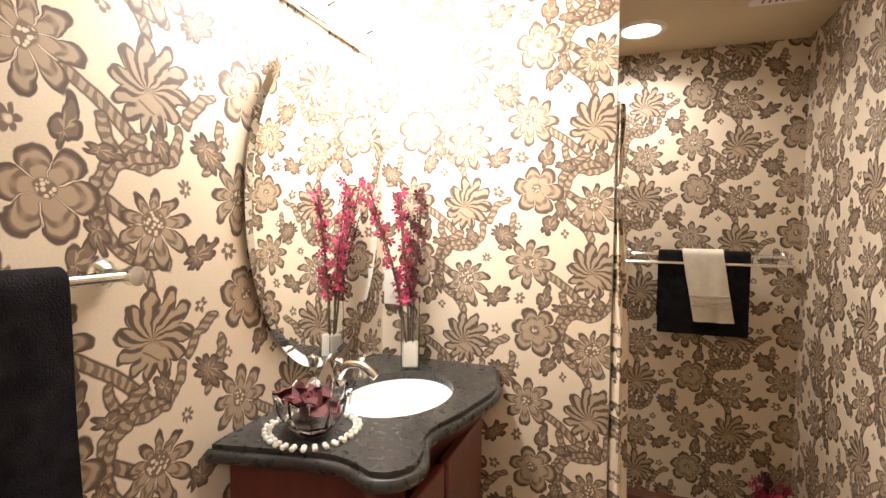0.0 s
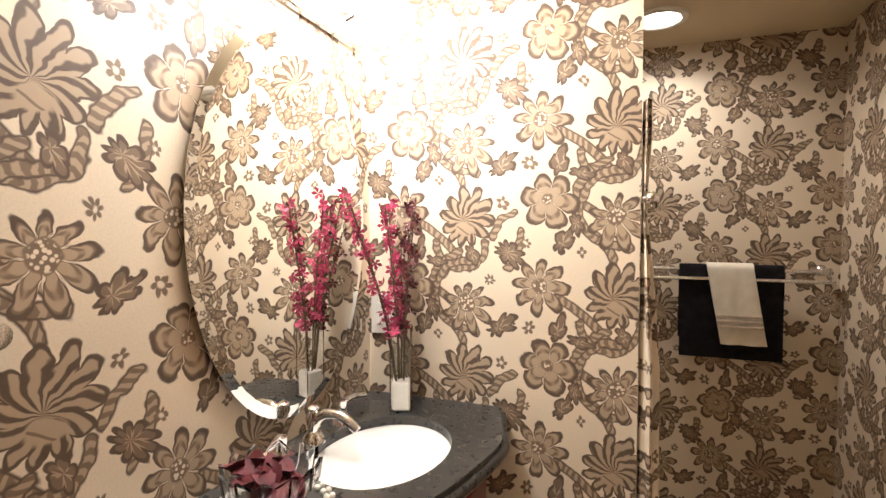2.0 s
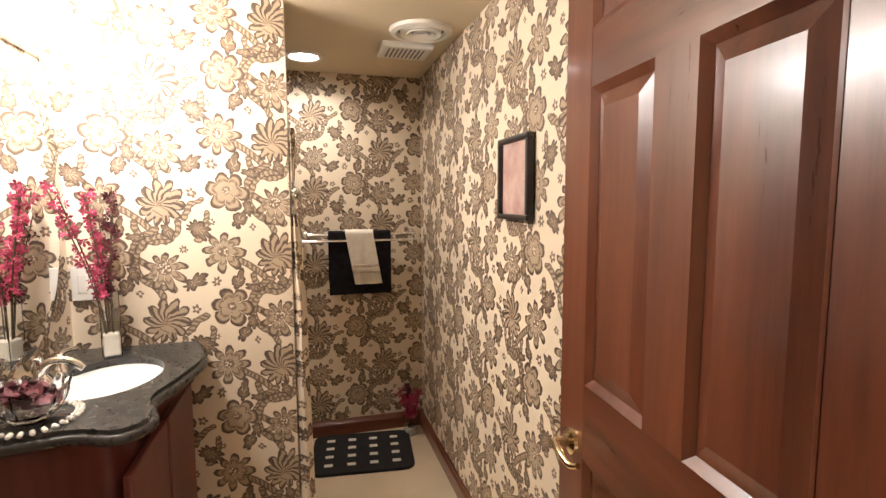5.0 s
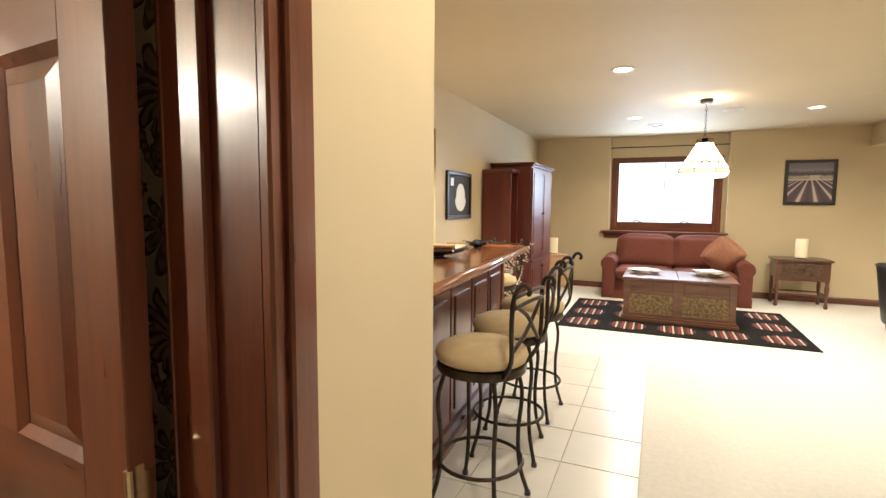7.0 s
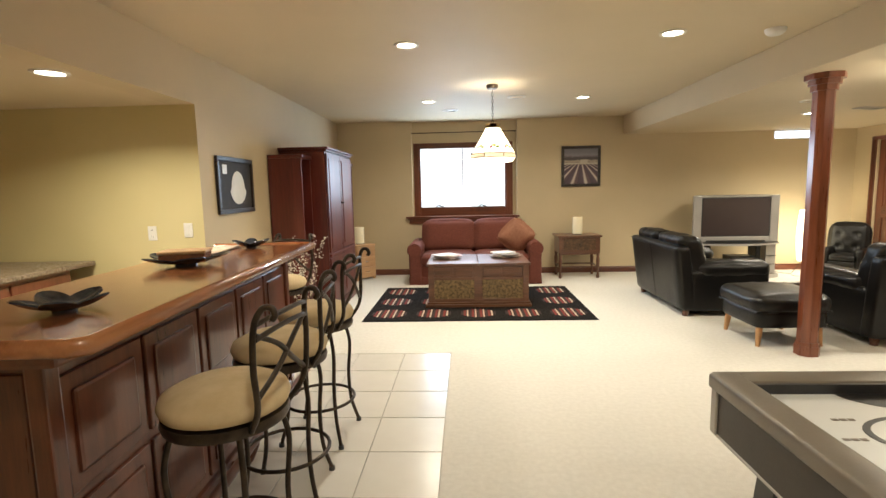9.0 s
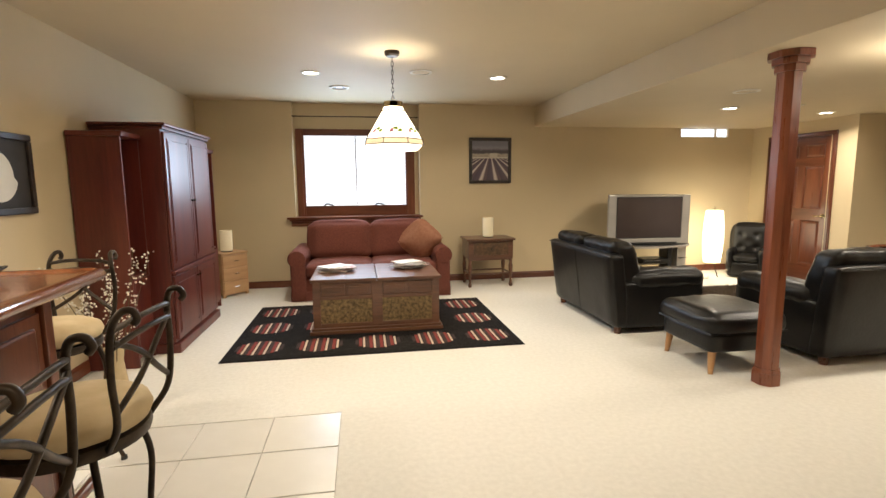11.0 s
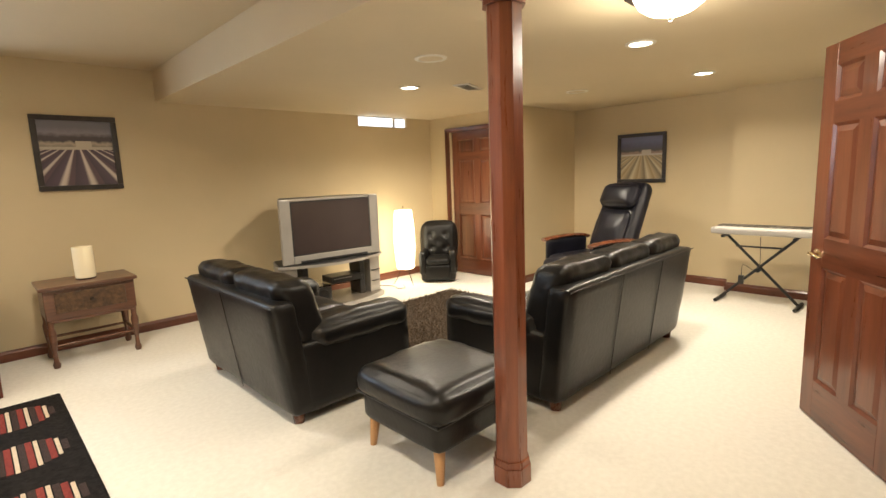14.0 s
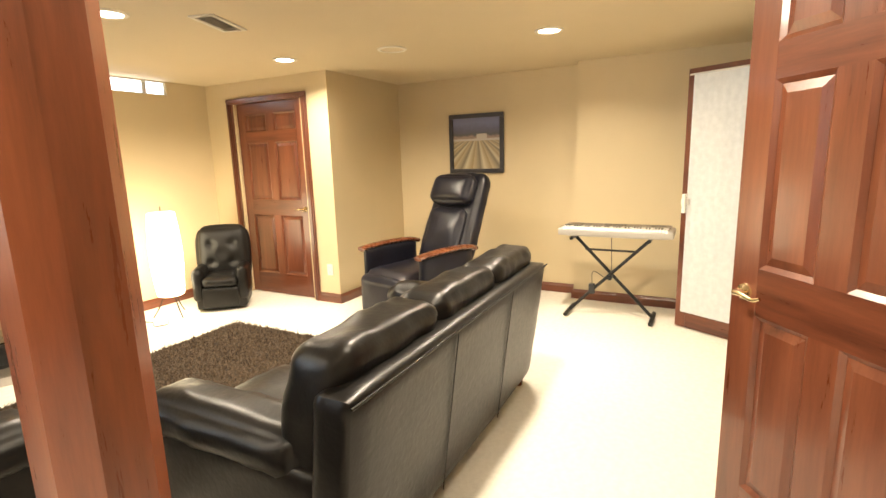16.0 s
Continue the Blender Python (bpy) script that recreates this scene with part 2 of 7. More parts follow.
HOCKGREY = mottled("grey_metallic_rail", (0.17, 0.145, 0.115), (0.21, 0.18, 0.145), 5, (0.3, 0.45), 0.03, 120, 0.002, 0.3)


def glass_mat(name, color=(1, 1, 1), rough=0.02):
    m, nt, p = mat_new(name, color, rough)
    p.inputs["Transmission Weight"].default_value, p.inputs["IOR"].default_value = 1.0, 1.45
    return m


GLASS = glass_mat("clear_glass")


def glow(name, color, strength, tint=None):
    m, nt, p = mat_new(name, tint or color, 0.7)
    p.inputs["Emission Color"].default_value, p.inputs["Emission Strength"].default_value = (*color, 1), strength
    return m


CANGLOW = glow("can_lens_lit", (1, 0.90, 0.74), 14)
SHADEGLOW = glow("pendant_glass_lit", (1, 0.90, 0.72), 1.5, (0.8, 0.76, 0.66))
SHADEBAND = glow("pendant_band_lit", (0.9, 0.72, 0.5), 0.5, (0.5, 0.42, 0.3))
DOMEGLOW = glow("dome_glass_lit", (1, 0.92, 0.76), 5, (0.8, 0.76, 0.66))
PAPERGLOW = glow("paper_lantern_lit", (1, 0.86, 0.58), 4.6, (0.85, 0.8, 0.66))
BULBGLOW = glow("vanity_globe_lit", (1, 0.90, 0.72), 30, (0.9, 0.86, 0.8))
BLINDGLOW = glow("blind_backlit", (0.86, 0.93, 1.0), 1.05, (0.8, 0.8, 0.8))
HOPGLOW = glow("frosted_pane_daylight", (0.80, 0.88, 1.0), 2.2, (0.8, 0.8, 0.8))
CREAMSHADE = glow("cream_candle_shade", (1, 0.82, 0.5), 0.16, (0.78, 0.68, 0.46))
SHEER = mottled("white_sheer_self_lit", (0.70, 0.68, 0.62), (0.78, 0.76, 0.70), 25, (0.85, 0.95), 0.3, 300, 0.002)
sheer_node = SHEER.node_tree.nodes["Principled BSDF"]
sheer_node.inputs["Emission Color"].default_value, sheer_node.inputs["Emission Strength"].default_value = (0.95, 0.96, 0.92, 1), 0.12   # weak glow added to the fabric in place of light coming through it


def wallpaper():
    """Cream paper printed with taupe and brown flowers, leaves and rope-like vines; repeats of 42 cm that drop from strip to strip."""
    m, nt, p = mat_new("floral_wallpaper", (0.7, 0.6, 0.42), 0.6)
    unit, wide, drop = 0.424, 0.905, 0.46

    def mth(op, a, b=0.0, c=0.0):
        n = nt.nodes.new("ShaderNodeMath")
        n.operation = op
        for i, v in enumerate((a, b, c)):
            if isinstance(v, (int, float)):
                n.inputs[i].default_value = v
            else:
                link(nt, v, n.inputs[i])
        return n.outputs[0]

    geo = nt.nodes.new("ShaderNodeNewGeometry")
    sep = nt.nodes.new("ShaderNodeSeparateXYZ")
    link(nt, geo.outputs["Position"], sep.inputs[0])
    wob = mth("MULTIPLY", mth("SUBTRACT", tex_noise(nt, 26, 2, geo.outputs["Position"]), 0.5), 0.055)
    u = mth("ADD", mth("DIVIDE", mth("ADD", mth("SUBTRACT", sep.outputs[1], sep.outputs[0]), -1.234), unit), wob)
    v = mth("SUBTRACT", mth("DIVIDE", mth("ADD", sep.outputs[2], -1.958), unit), wob)

    def local(cu, cv, turn=0.0):
        """Offsets from the nearest repeat of a place in the pattern, turned by some degrees."""
        k = mth("ROUND", mth("DIVIDE", mth("SUBTRACT", u, cu), wide))
        dx = mth("SUBTRACT", mth("SUBTRACT", u, cu), mth("MULTIPLY", k, wide))
        dv = mth("ADD", mth("SUBTRACT", v, cv), mth("MULTIPLY", k, drop))
        dy = mth("SUBTRACT", dv, mth("ROUND", dv))
        if not turn:
            return dx, dy
        c, s = math.cos(radians(turn)), math.sin(radians(turn))
        return mth("ADD", mth("MULTIPLY", dx, c), mth("MULTIPLY", dy, s)), mth("SUBTRACT", mth("MULTIPLY", dy, c), mth("MULTIPLY", dx, s))

    def step(x, at, soft=0.005):
        n = nt.nodes.new("ShaderNodeMapRange")
        n.interpolation_type = "SMOOTHSTEP"
        n.inputs[1].default_value, n.inputs[2].default_value = at + soft, at - soft
        link(nt, x, n.inputs[0])
        return n.outputs[0]

    def mixc(fac, a, b):
        n = nt.nodes.new("ShaderNodeMix")
        n.data_type = "RGBA"
        link(nt, fac, n.inputs[0])
        for sock, val in ((n.inputs[6], a), (n.inputs[7], b)):
            if isinstance(val, tuple):
                sock.default_value = (*val, 1)
            else:
                link(nt, val, sock)
        return n.outputs[2]

    def length(a, b):
        return mth("SQRT", mth("ADD", mth("MULTIPLY", a, a), mth("MULTIPLY", b, b)))

    def flower(cu, cv, size, n, base, sharp, turn=0.0, squash=1.0, stretch=0.0):
        dx, dy = local(cu, cv, turn)
        dy = mth("MULTIPLY", dy, squash)
        r = length(dx, dy)
        ang = mth("ARCTAN2", dy, dx)
        lobe = mth("POWER", mth("ABSOLUTE", mth("COSINE", mth("MULTIPLY", ang, n / 2))), sharp)
        reach = mth("MULTIPLY_ADD", lobe, size * (1 - base), size * base)
        if stretch:
            reach = mth("MULTIPLY", reach, mth("MULTIPLY_ADD", mth("COSINE", ang), stretch, 1.0))
        return mth("SUBTRACT", r, reach), r, lobe, reach

    grain = tex_noise(nt, 300, 3, geo.outputs["Position"])
    paper = ramp(nt, grain, [(0.3, (0.70, 0.595, 0.44)), (0.7, (0.78, 0.67, 0.52))])
    dark, mid, pale = (0.070, 0.038, 0.020), (0.165, 0.105, 0.062), (0.40, 0.295, 0.19)
    col = paper

    # rope-like vines: straight runs, arcs under the big heads and round the daisies
    ropes = []
    for (ax, ay), (bx, by) in (((0.0, -0.93), (0.15, -1.10)), ((0.74, -0.79), (1.05, -1.06)), ((0.84, -0.16), (1.02, 0.02)), ((0.86, -0.22), (1.14, -0.49)), ((0.52, -0.40), (0.44, -0.62)), ((0.33, -0.42), (0.47, -0.28))):
        dx, dy = local((ax + bx) / 2, (ay + by) / 2, math.degrees(math.atan2(by - ay, bx - ax)))
        half = math.hypot(bx - ax, by - ay) / 2
        over = mth("MAXIMUM", mth("SUBTRACT", mth("ABSOLUTE", dx), half), 0.0)
        bent = mth("ADD", dy, mth("MULTIPLY", mth("COSINE", mth("MULTIPLY", dx, 1.6 / half)), -0.022))
        ropes.append((length(over, bent), mth("MULTIPLY_ADD", dx, 150, mth("MULTIPLY", bent, 95)), 0.029))
    for cu, cv, rad, axis in ((0.13, -0.47, 0.165, 1), (0.167, -0.80, 0.215, 0)):
        dx, dy = local(cu, cv)
        ring = mth("ABSOLUTE", mth("SUBTRACT", length(dx, dy), rad))
        side = mth("MAXIMUM", mth("ADD", dy if axis else dx, 0.0 if axis else -0.03), 0.0)
        ropes.append((length(ring, side), mth("MULTIPLY_ADD", mth("ARCTAN2", dy, dx), 150 * rad, mth("MULTIPLY", ring, 60)), 0.027))
    for d, along, half in ropes:
        twist = mth("MULTIPLY_ADD", mth("SINE", along), 0.5, 0.5)
        col = mixc(step(d, half), col, dark)
        col = mixc(step(d, half - 0.008, 0.003), col, mid)
        col = mixc(mth("MULTIPLY", step(d, half - 0.010, 0.003), step(twist, 0.50, 0.25)), col, pale)

    # leaves and buds: dark lobed edges, a paler heart, a vein
    for cu, cv, size, n, squash, turn, stretch in ((0.43, -0.52, 0.125, 9, 1.7, -35, 0.25), (0.77, -0.47, 0.105, 5, 1.9, 60, 0.3), (0.38, -1.0, 0.115, 7, 1.8, 35, 0.3), (0.74, -1.0, 0.105, 4, 1.9, 75, 0.3),
                                                   (0.86, -1.05, 0.085, 5, 2.2, -10, 0.2), (0.84, -0.34, 0.085, 6, 1.9, -75, 0.2), (0.20, -0.53, 0.075, 5, 1.6, -70, 0.2)):
        d, r, lobe, reach = flower(cu, cv, size, n, 0.62, 0.8, turn, squash, stretch)
        col = mixc(step(d, 0.0), col, dark)
        col = mixc(step(d, -size * 0.24), col, mid)
        col = mixc(mth("MULTIPLY", step(d, -size * 0.34), step(lobe, 0.62, 0.12)), col, pale)
    for cu, cv, size, n in ((0.40, -0.22, 0.040, 5), (0.57, -0.985, 0.046, 6), (0.32, -0.70, 0.036, 7), (0.55, -0.47, 0.030, 6), (0.88, -0.52, 0.030, 4)):
        d, r, lobe, reach = flower(cu, cv, size, n, 0.4, 0.8)
        col = mixc(step(d, 0.0), col, mid)
        col = mixc(step(r, size * 0.3), col, paper)

    # big ragged heads with curled bands inside
    d, r, lobe, reach = flower(0.158, -0.333, 0.205, 11, 0.66, 0.8, 65, 1.12, 0.16)
    dx, dy = local(0.158, -0.333)
    col = mixc(step(d, 0.0), col, dark)
    col = mixc(mth("MULTIPLY", step(d, -0.022), step(mth("SINE", mth("MULTIPLY_ADD", r, 42, mth("MULTIPLY", mth("ARCTAN2", dy, dx), 14))), 0.2, 0.45)), col, pale)
    col = mixc(step(length(dx, mth("MULTIPLY", mth("ADD", dy, 0.05), 1.5)), 0.060, 0.012), col, pale)
    col = mixc(mth("MULTIPLY", step(mth("ABSOLUTE", mth("SINE", mth("MULTIPLY_ADD", dy, 46, mth("MULTIPLY", dx, 30)))), 0.24, 0.10), step(length(dx, mth("MULTIPLY", mth("ADD", dy, 0.05), 1.5)), 0.055)), col, mid)

    # petalled flowers: dark rims, taupe petals parted by pale lines, dotted hearts
    for cu, cv, size, n, base, sharp, turn, stretch, heart in ((0.167, -0.852, 0.172, 9, 0.36, 0.75, -75, 0.22, 0.055), (0.68, -0.204, 0.172, 6, 0.52, 0.42, -70, 0.10, 0.034),
                                                              (0.63, -0.722, 0.178, 8, 0.34, 0.62, -50, 0.10, 0.045)):
        d, r, lobe, reach = flower(cu, cv, size, n, base, sharp, turn, 1.0, stretch)
        col = mixc(step(d, 0.004), col, dark)
        col = mixc(step(d, -0.018), col, mid)
        col = mixc(step(d, -0.028), col, pale)
        col = mixc(mth("MULTIPLY", step(mth("ABSOLUTE", mth("SUBTRACT", mth("DIVIDE", r, reach), 0.62)), 0.07, 0.04), step(lobe, 1.0, 0.08)), col, mid)
        col = mixc(mth("MULTIPLY", step(lobe, 0.50, 0.07), step(d, 0.0)), col, dark)
        col = mixc(mth("MULTIPLY", step(lobe, 0.34, 0.06), step(d, -0.006)), col, paper)
        col = mixc(step(r, heart), col, mid)
        dots = nt.nodes.new("ShaderNodeTexVoronoi")
        dots.inputs["Scale"].default_value = 120
        link(nt, geo.outputs["Position"], dots.inputs["Vector"])
        col = mixc(mth("MULTIPLY", step(dots.outputs["Distance"], 0.42, 0.08), step(r, heart * 0.85)), col, paper)
    # the print is slightly uneven
    worn = tex_noise(nt, 60, 3, geo.outputs["Position"])
    col = mixc(mth("MULTIPLY", worn, 0.10), col, paper)
    link(nt, col, p.inputs["Base Color"])
    bump(nt, p, grain, 0.12, 0.001)
    return m


WALLPAPER = wallpaper()


def painted(name, bands, width, height, seed):
    """A small landscape print: sky, a far hill line, fields with rows that run to the horizon."""
    m, nt, p = mat_new(name, (0.3, 0.3, 0.3), 0.35)
    c = nt.nodes.new("ShaderNodeTexCoord")
    sep = nt.nodes.new("ShaderNodeSeparateXYZ")
    link(nt, c.outputs["Generated"], sep.inputs[0])

    def mth(op, a, b=0.0):
        n = nt.nodes.new("ShaderNodeMath")
        n.operation = op
        for i, v in enumerate((a, b)):
            if isinstance(v, (int, float)):
                n.inputs[i].default_value = v
            else:
                link(nt, v, n.inputs[i])
        return n.outputs[0]

    x, z = mth("SUBTRACT", sep.outputs[0], 0.5 + seed * 0.03), sep.outputs[2]
    sky_c = ramp(nt, mth("ADD", z, mth("MULTIPLY", tex_noise(nt, 9, 3, c.outputs["Generated"]), 0.10)), bands[0])
    fan = mth("DIVIDE", x, mth("SUBTRACT", 0.72, z))
    rows_c = ramp(nt, mth("FRACT", mth("ADD", mth("MULTIPLY", fan, 1.7), 10.25)), bands[1])
    mix = nt.nodes.new("ShaderNodeMix")
    mix.data_type = "RGBA"
    link(nt, mth("LESS_THAN", z, 0.60), mix.inputs[0])
    link(nt, sky_c, mix.inputs[6])
    link(nt, rows_c, mix.inputs[7])
    house = mth("MULTIPLY", mth("LESS_THAN", mth("ABSOLUTE", mth("SUBTRACT", x, 0.09)), 0.11), mth("MULTIPLY", mth("GREATER_THAN", z, 0.60), mth("LESS_THAN", z, 0.69)))
    verge = mth("MULTIPLY", mth("GREATER_THAN", z, 0.555), mth("LESS_THAN", z, 0.60))
    pale = nt.nodes.new("ShaderNodeMix")
    pale.data_type = "RGBA"
    link(nt, mth("MAXIMUM", house, verge), pale.inputs[0])
    link(nt, mix.outputs[2], pale.inputs[6])
    pale.inputs[7].default_value = (0.46, 0.40, 0.31, 1)
    link(nt, pale.outputs[2], p.inputs["Base Color"])
    return m


PRINT_A = painted("lavender_field_print", ([(0.60, (0.05, 0.045, 0.05)), (0.70, (0.4, 0.33, 0.25)), (0.74, (0.06, 0.05, 0.055)), (0.80, (0.07, 0.055, 0.06)), (0.86, (0.22, 0.20, 0.23)), (0.95, (0.16, 0.15, 0.18))],
                                            [(0.0, (0.06, 0.04, 0.055)), (0.45, (0.09, 0.06, 0.08)), (0.58, (0.56, 0.48, 0.42)), (0.68, (0.52, 0.44, 0.38)), (0.80, (0.10, 0.06, 0.07))]), 0.6, 0.6, 0)
PRINT_B = painted("farm_track_print", ([(0.60, (0.06, 0.055, 0.04)), (0.68, (0.3, 0.2, 0.15)), (0.72, (0.07, 0.07, 0.06)), (0.84, (0.10, 0.10, 0.16)), (0.95, (0.16, 0.16, 0.26))],
                                        [(0.0, (0.42, 0.33, 0.18)), (0.4, (0.16, 0.13, 0.07)), (0.6, (0.5, 0.42, 0.26)), (0.9, (0.3, 0.22, 0.1))]), 0.6, 0.6, 1)
PRINT_D = mottled("pink_street_print", (0.42, 0.24, 0.2), (0.62, 0.48, 0.42), 12, (0.3, 0.4), 0)

# ---- mesh helpers ----


def bm_box(a, b, bevel=0.0, segs=2, bm=None):
    bm = bm or bmesh.new()
    made = bmesh.ops.create_cube(bm, size=1)["verts"]
    for vert in made:
        for i in range(3):
            vert.co[i] = (a[i] + b[i]) / 2 + vert.co[i] * (b[i] - a[i])
    if bevel:
        edges = list({e for vert in made for e in vert.link_edges})
        bmesh.ops.bevel(bm, geom=edges, offset=bevel, segments=segs, affect="EDGES", profile=0.6)
    return bm


def bm_rod(p, q, r, r2=None, seg=12, bm=None):
    bm = bm or bmesh.new()
    p, q = Vector(p), Vector(q)
    made = bmesh.ops.create_cone(bm, cap_ends=True, segments=seg, radius1=r, radius2=r if r2 is None else r2, depth=(q - p).length)["verts"]
    m = Matrix.Translation((p + q) / 2) @ (q - p).to_track_quat("Z", "Y").to_matrix().to_4x4()
    bmesh.ops.transform(bm, matrix=m, verts=made)
    return bm


def bm_lathe(profile, seg=28, center=(0, 0, 0), bm=None):
    """Turns a profile of (radius, height) round the z axis."""
    bm = bm or bmesh.new()
    rings = []
    for r, z in profile:
        rings.append([bm.verts.new((center[0] + r * math.cos(2 * math.pi * i / seg), center[1] + r * math.sin(2 * math.pi * i / seg), center[2] + z)) for i in range(seg)])
    for lo, hi in zip(rings, rings[1:]):
        for i in range(seg):
            bm.faces.new((lo[i], lo[(i + 1) % seg], hi[(i + 1) % seg], hi[i]))
    for ring, flip in ((rings[0], True), (rings[-1], False)):
        if (ring[0].co - ring[seg // 2].co).length > 1e-4:
            bm.faces.new(ring[::-1] if flip else ring)
    bmesh.ops.remove_doubles(bm, verts=bm.verts, dist=1e-5)
    return bm


def bm_tube(points, r, seg=8, closed=False, bm=None, taper=None):
    bm = bm or bmesh.new()
    pts = [Vector(p) for p in points]
    n = len(pts)
    rings, up = [], None
    for i, p in enumerate(pts):
        a, b = (pts[(i - 1) % n], pts[(i + 1) % n]) if closed else (pts[max(i - 1, 0)], pts[min(i + 1, n - 1)])
        t = (b - a).normalized()
        side = t.cross(up if up is not None and abs(t.dot(up)) < 0.99 else (Vector((0, 0, 1)) if abs(t.z) < 0.9 else Vector((1, 0, 0)))).normalized()
        up = side.cross(t).normalized()
        rr = r if taper is None else r + (taper - r) * i / max(n - 1, 1)
        rings.append([bm.verts.new(p + rr * (side * math.cos(2 * math.pi * k / seg) + up * math.sin(2 * math.pi * k / seg))) for k in range(seg)])
    pairs = list(zip(rings, rings[1:])) + ([(rings[-1], rings[0])] if closed else [])
    for lo, hi in pairs:
        for k in range(seg):
            bm.faces.new((lo[k], lo[(k + 1) % seg], hi[(k + 1) % seg], hi[k]))
    if not closed:
        bm.faces.new(rings[0][::-1])
        bm.faces.new(rings[-1])
    bmesh.ops.recalc_face_normals(bm, faces=bm.faces)
    return bm


def spline(points, n=6):
    """A smooth line through points (Catmull-Rom)."""
    p = [Vector(q) for q in points]
    p = [2 * p[0] - p[1]] + p + [2 * p[-1] - p[-2]]
    out = []
    for i in range(1, len(p) - 2):
        for k in range(n):
            t = k / n
            out.append(0.5 * (2 * p[i] + (p[i + 1] - p[i - 1]) * t + (2 * p[i - 1] - 5 * p[i] + 4 * p[i + 1] - p[i + 2]) * t * t + (3 * p[i] - p[i - 1] - 3 * p[i + 1] + p[i + 2]) * t ** 3))
    return out + [p[-2]]


def bm_soft(a, b, r=0.05, puff=0.0, wrinkle=0.0, n=10, seed=0.0):
    """A cushion: a box with rounded edges whose faces swell by puff and crease by wrinkle."""
    bm = bmesh.new()
    bmesh.ops.create_cube(bm, size=2)
    bmesh.ops.subdivide_edges(bm, edges=bm.edges, cuts=n, use_grid_fill=True)
    c = [(a[i] + b[i]) / 2 for i in range(3)]
    h = [(b[i] - a[i]) / 2 for i in range(3)]
    rr = min(r, *h) * 0.999
    for vert in bm.verts:
        s = [math.copysign(abs(k) ** 0.75, k) for k in vert.co]
        q = [s[i] * h[i] for i in range(3)]
        core = [max(-(h[i] - rr), min(h[i] - rr, q[i])) for i in range(3)]
        d = Vector([q[i] - core[i] for i in range(3)])
        at = Vector(core) + (d.normalized() * rr if d.length > 1e-9 else d)
        axis = max(range(3), key=lambda i: abs(vert.co[i]))
        o = [vert.co[i] for i in range(3) if i != axis]
        swell = puff * (1 - o[0] ** 2) * (1 - o[1] ** 2)
        at[axis] += math.copysign(swell, vert.co[axis])
        if wrinkle:
            w = noise.noise(Vector((at.x * 7 + seed, at.y * 7, at.z * 7))) + 0.5 * noise.noise(Vector((at.x * 19, at.y * 19 + seed, at.z * 19)))
            at += d.normalized() * w * wrinkle if d.length > 1e-9 else Vector((0, 0, 0))
            at[axis] += math.copysign(w * wrinkle * 0.5, vert.co[axis])
        vert.co = Vector(c) + at
    return bm


def bm_prism(outline, z0, z1, bm=None):
    bm = bm or bmesh.new()
    lo = [bm.verts.new((x, y, z0)) for x, y in outline]
    hi = [bm.verts.new((x, y, z1)) for x, y in outline]
    bm.faces.new(lo[::-1])
    bm.faces.new(hi)
    for i in range(len(lo)):
        k = (i + 1) % len(lo)
        bm.faces.new((lo[i], lo[k], hi[k], hi[i]))
    bmesh.ops.recalc_face_normals(bm, faces=bm.faces)
    return bm


def moved(bm, m):
    bmesh.ops.transform(bm, matrix=m, verts=bm.verts)
    return bm


def part(name, bm, material, parent=None, label="", smooth=None):
    """Links a bmesh as one mesh object under a thing or a part. smooth: degrees under which edges are shaded soft."""
    me = bpy.data.meshes.new(name)
    bm.to_mesh(me)
    bm.free()
    me.materials.append(material)
    if smooth is not None:
        me.shade_smooth()
        me.set_sharp_from_angle(angle=radians(smooth))
    ob = new(name, me)
    if parent is not None:
        ob.parent = parent
    if label:
        ob["label"] = label
    return ob


def thing(name, label, category, m=None, group=""):
    ob = new(name)
    ob.empty_display_size = 0.1
    if m is not None:
        ob.matrix_basis = m
    return tagged(ob, label, category, group)


def structure(name, bm, material, label="", smooth=None):
    return tagged(part(name, bm, material, None, "", smooth), label, "", "", "structure")


# ---- structure ----
structure("floor", bm_box((-3.4, -1.9, -0.12), (8.6, 9.4, -0.012)), GROUT, "concrete slab under the carpet and the tiles")
carpet_bm = bm_box((0.712, -1.8, -0.012), (8.5, N, 0.0))
bm_box((-1.2, 4.972, -0.012), (0.712, N, 0.0), 0, 2, carpet_bm)
bm_box((0.28, -1.8, -0.012), (0.712, 1.29, 0.0), 0, 2, carpet_bm)
structure("carpet", carpet_bm, CARPET, "cream cut-pile carpet over the whole room")
structure("bathroom_floor", bm_box((BX0, BY0, -0.012), (0.28, BY1, 0.0)), BATHFLOOR, "tan vinyl bathroom floor")


def wall(name, a, b, mat=PAINT, label="tan painted wall"):
    return structure(name, bm_box(a, b), mat, label)


# north wall with the window recess and the hopper window
WXA, WXB, HX0, HX1, HZ0, HZ1 = -0.02, 1.72, 5.81, 6.63, 2.115, 2.248
nb = bm_box((-1.4, N, 0), (WXA, N + 0.3, CEIL + 0.1))
bm_box((WXA, N, 0), (WXB, N + 0.3, 0.96), 0, 2, nb)
bm_box((WXA, N + 0.14, 2.2), (WXB, N + 0.3, CEIL + 0.1), 0, 2, nb)
bm_box((WXA, N + 0.14, 0.96), (WXA + 0.03, N + 0.3, 2.2), 0, 2, nb)
bm_box((WXB - 0.06, N + 0.14, 0.96), (WXB, N + 0.3, 2.2), 0, 2, nb)
bm_box((WXB, N, 0), (HX0, N + 0.3, CEIL + 0.1), 0, 2, nb)
bm_box((HX0, N, 0), (HX1, N + 0.3, HZ0), 0, 2, nb)
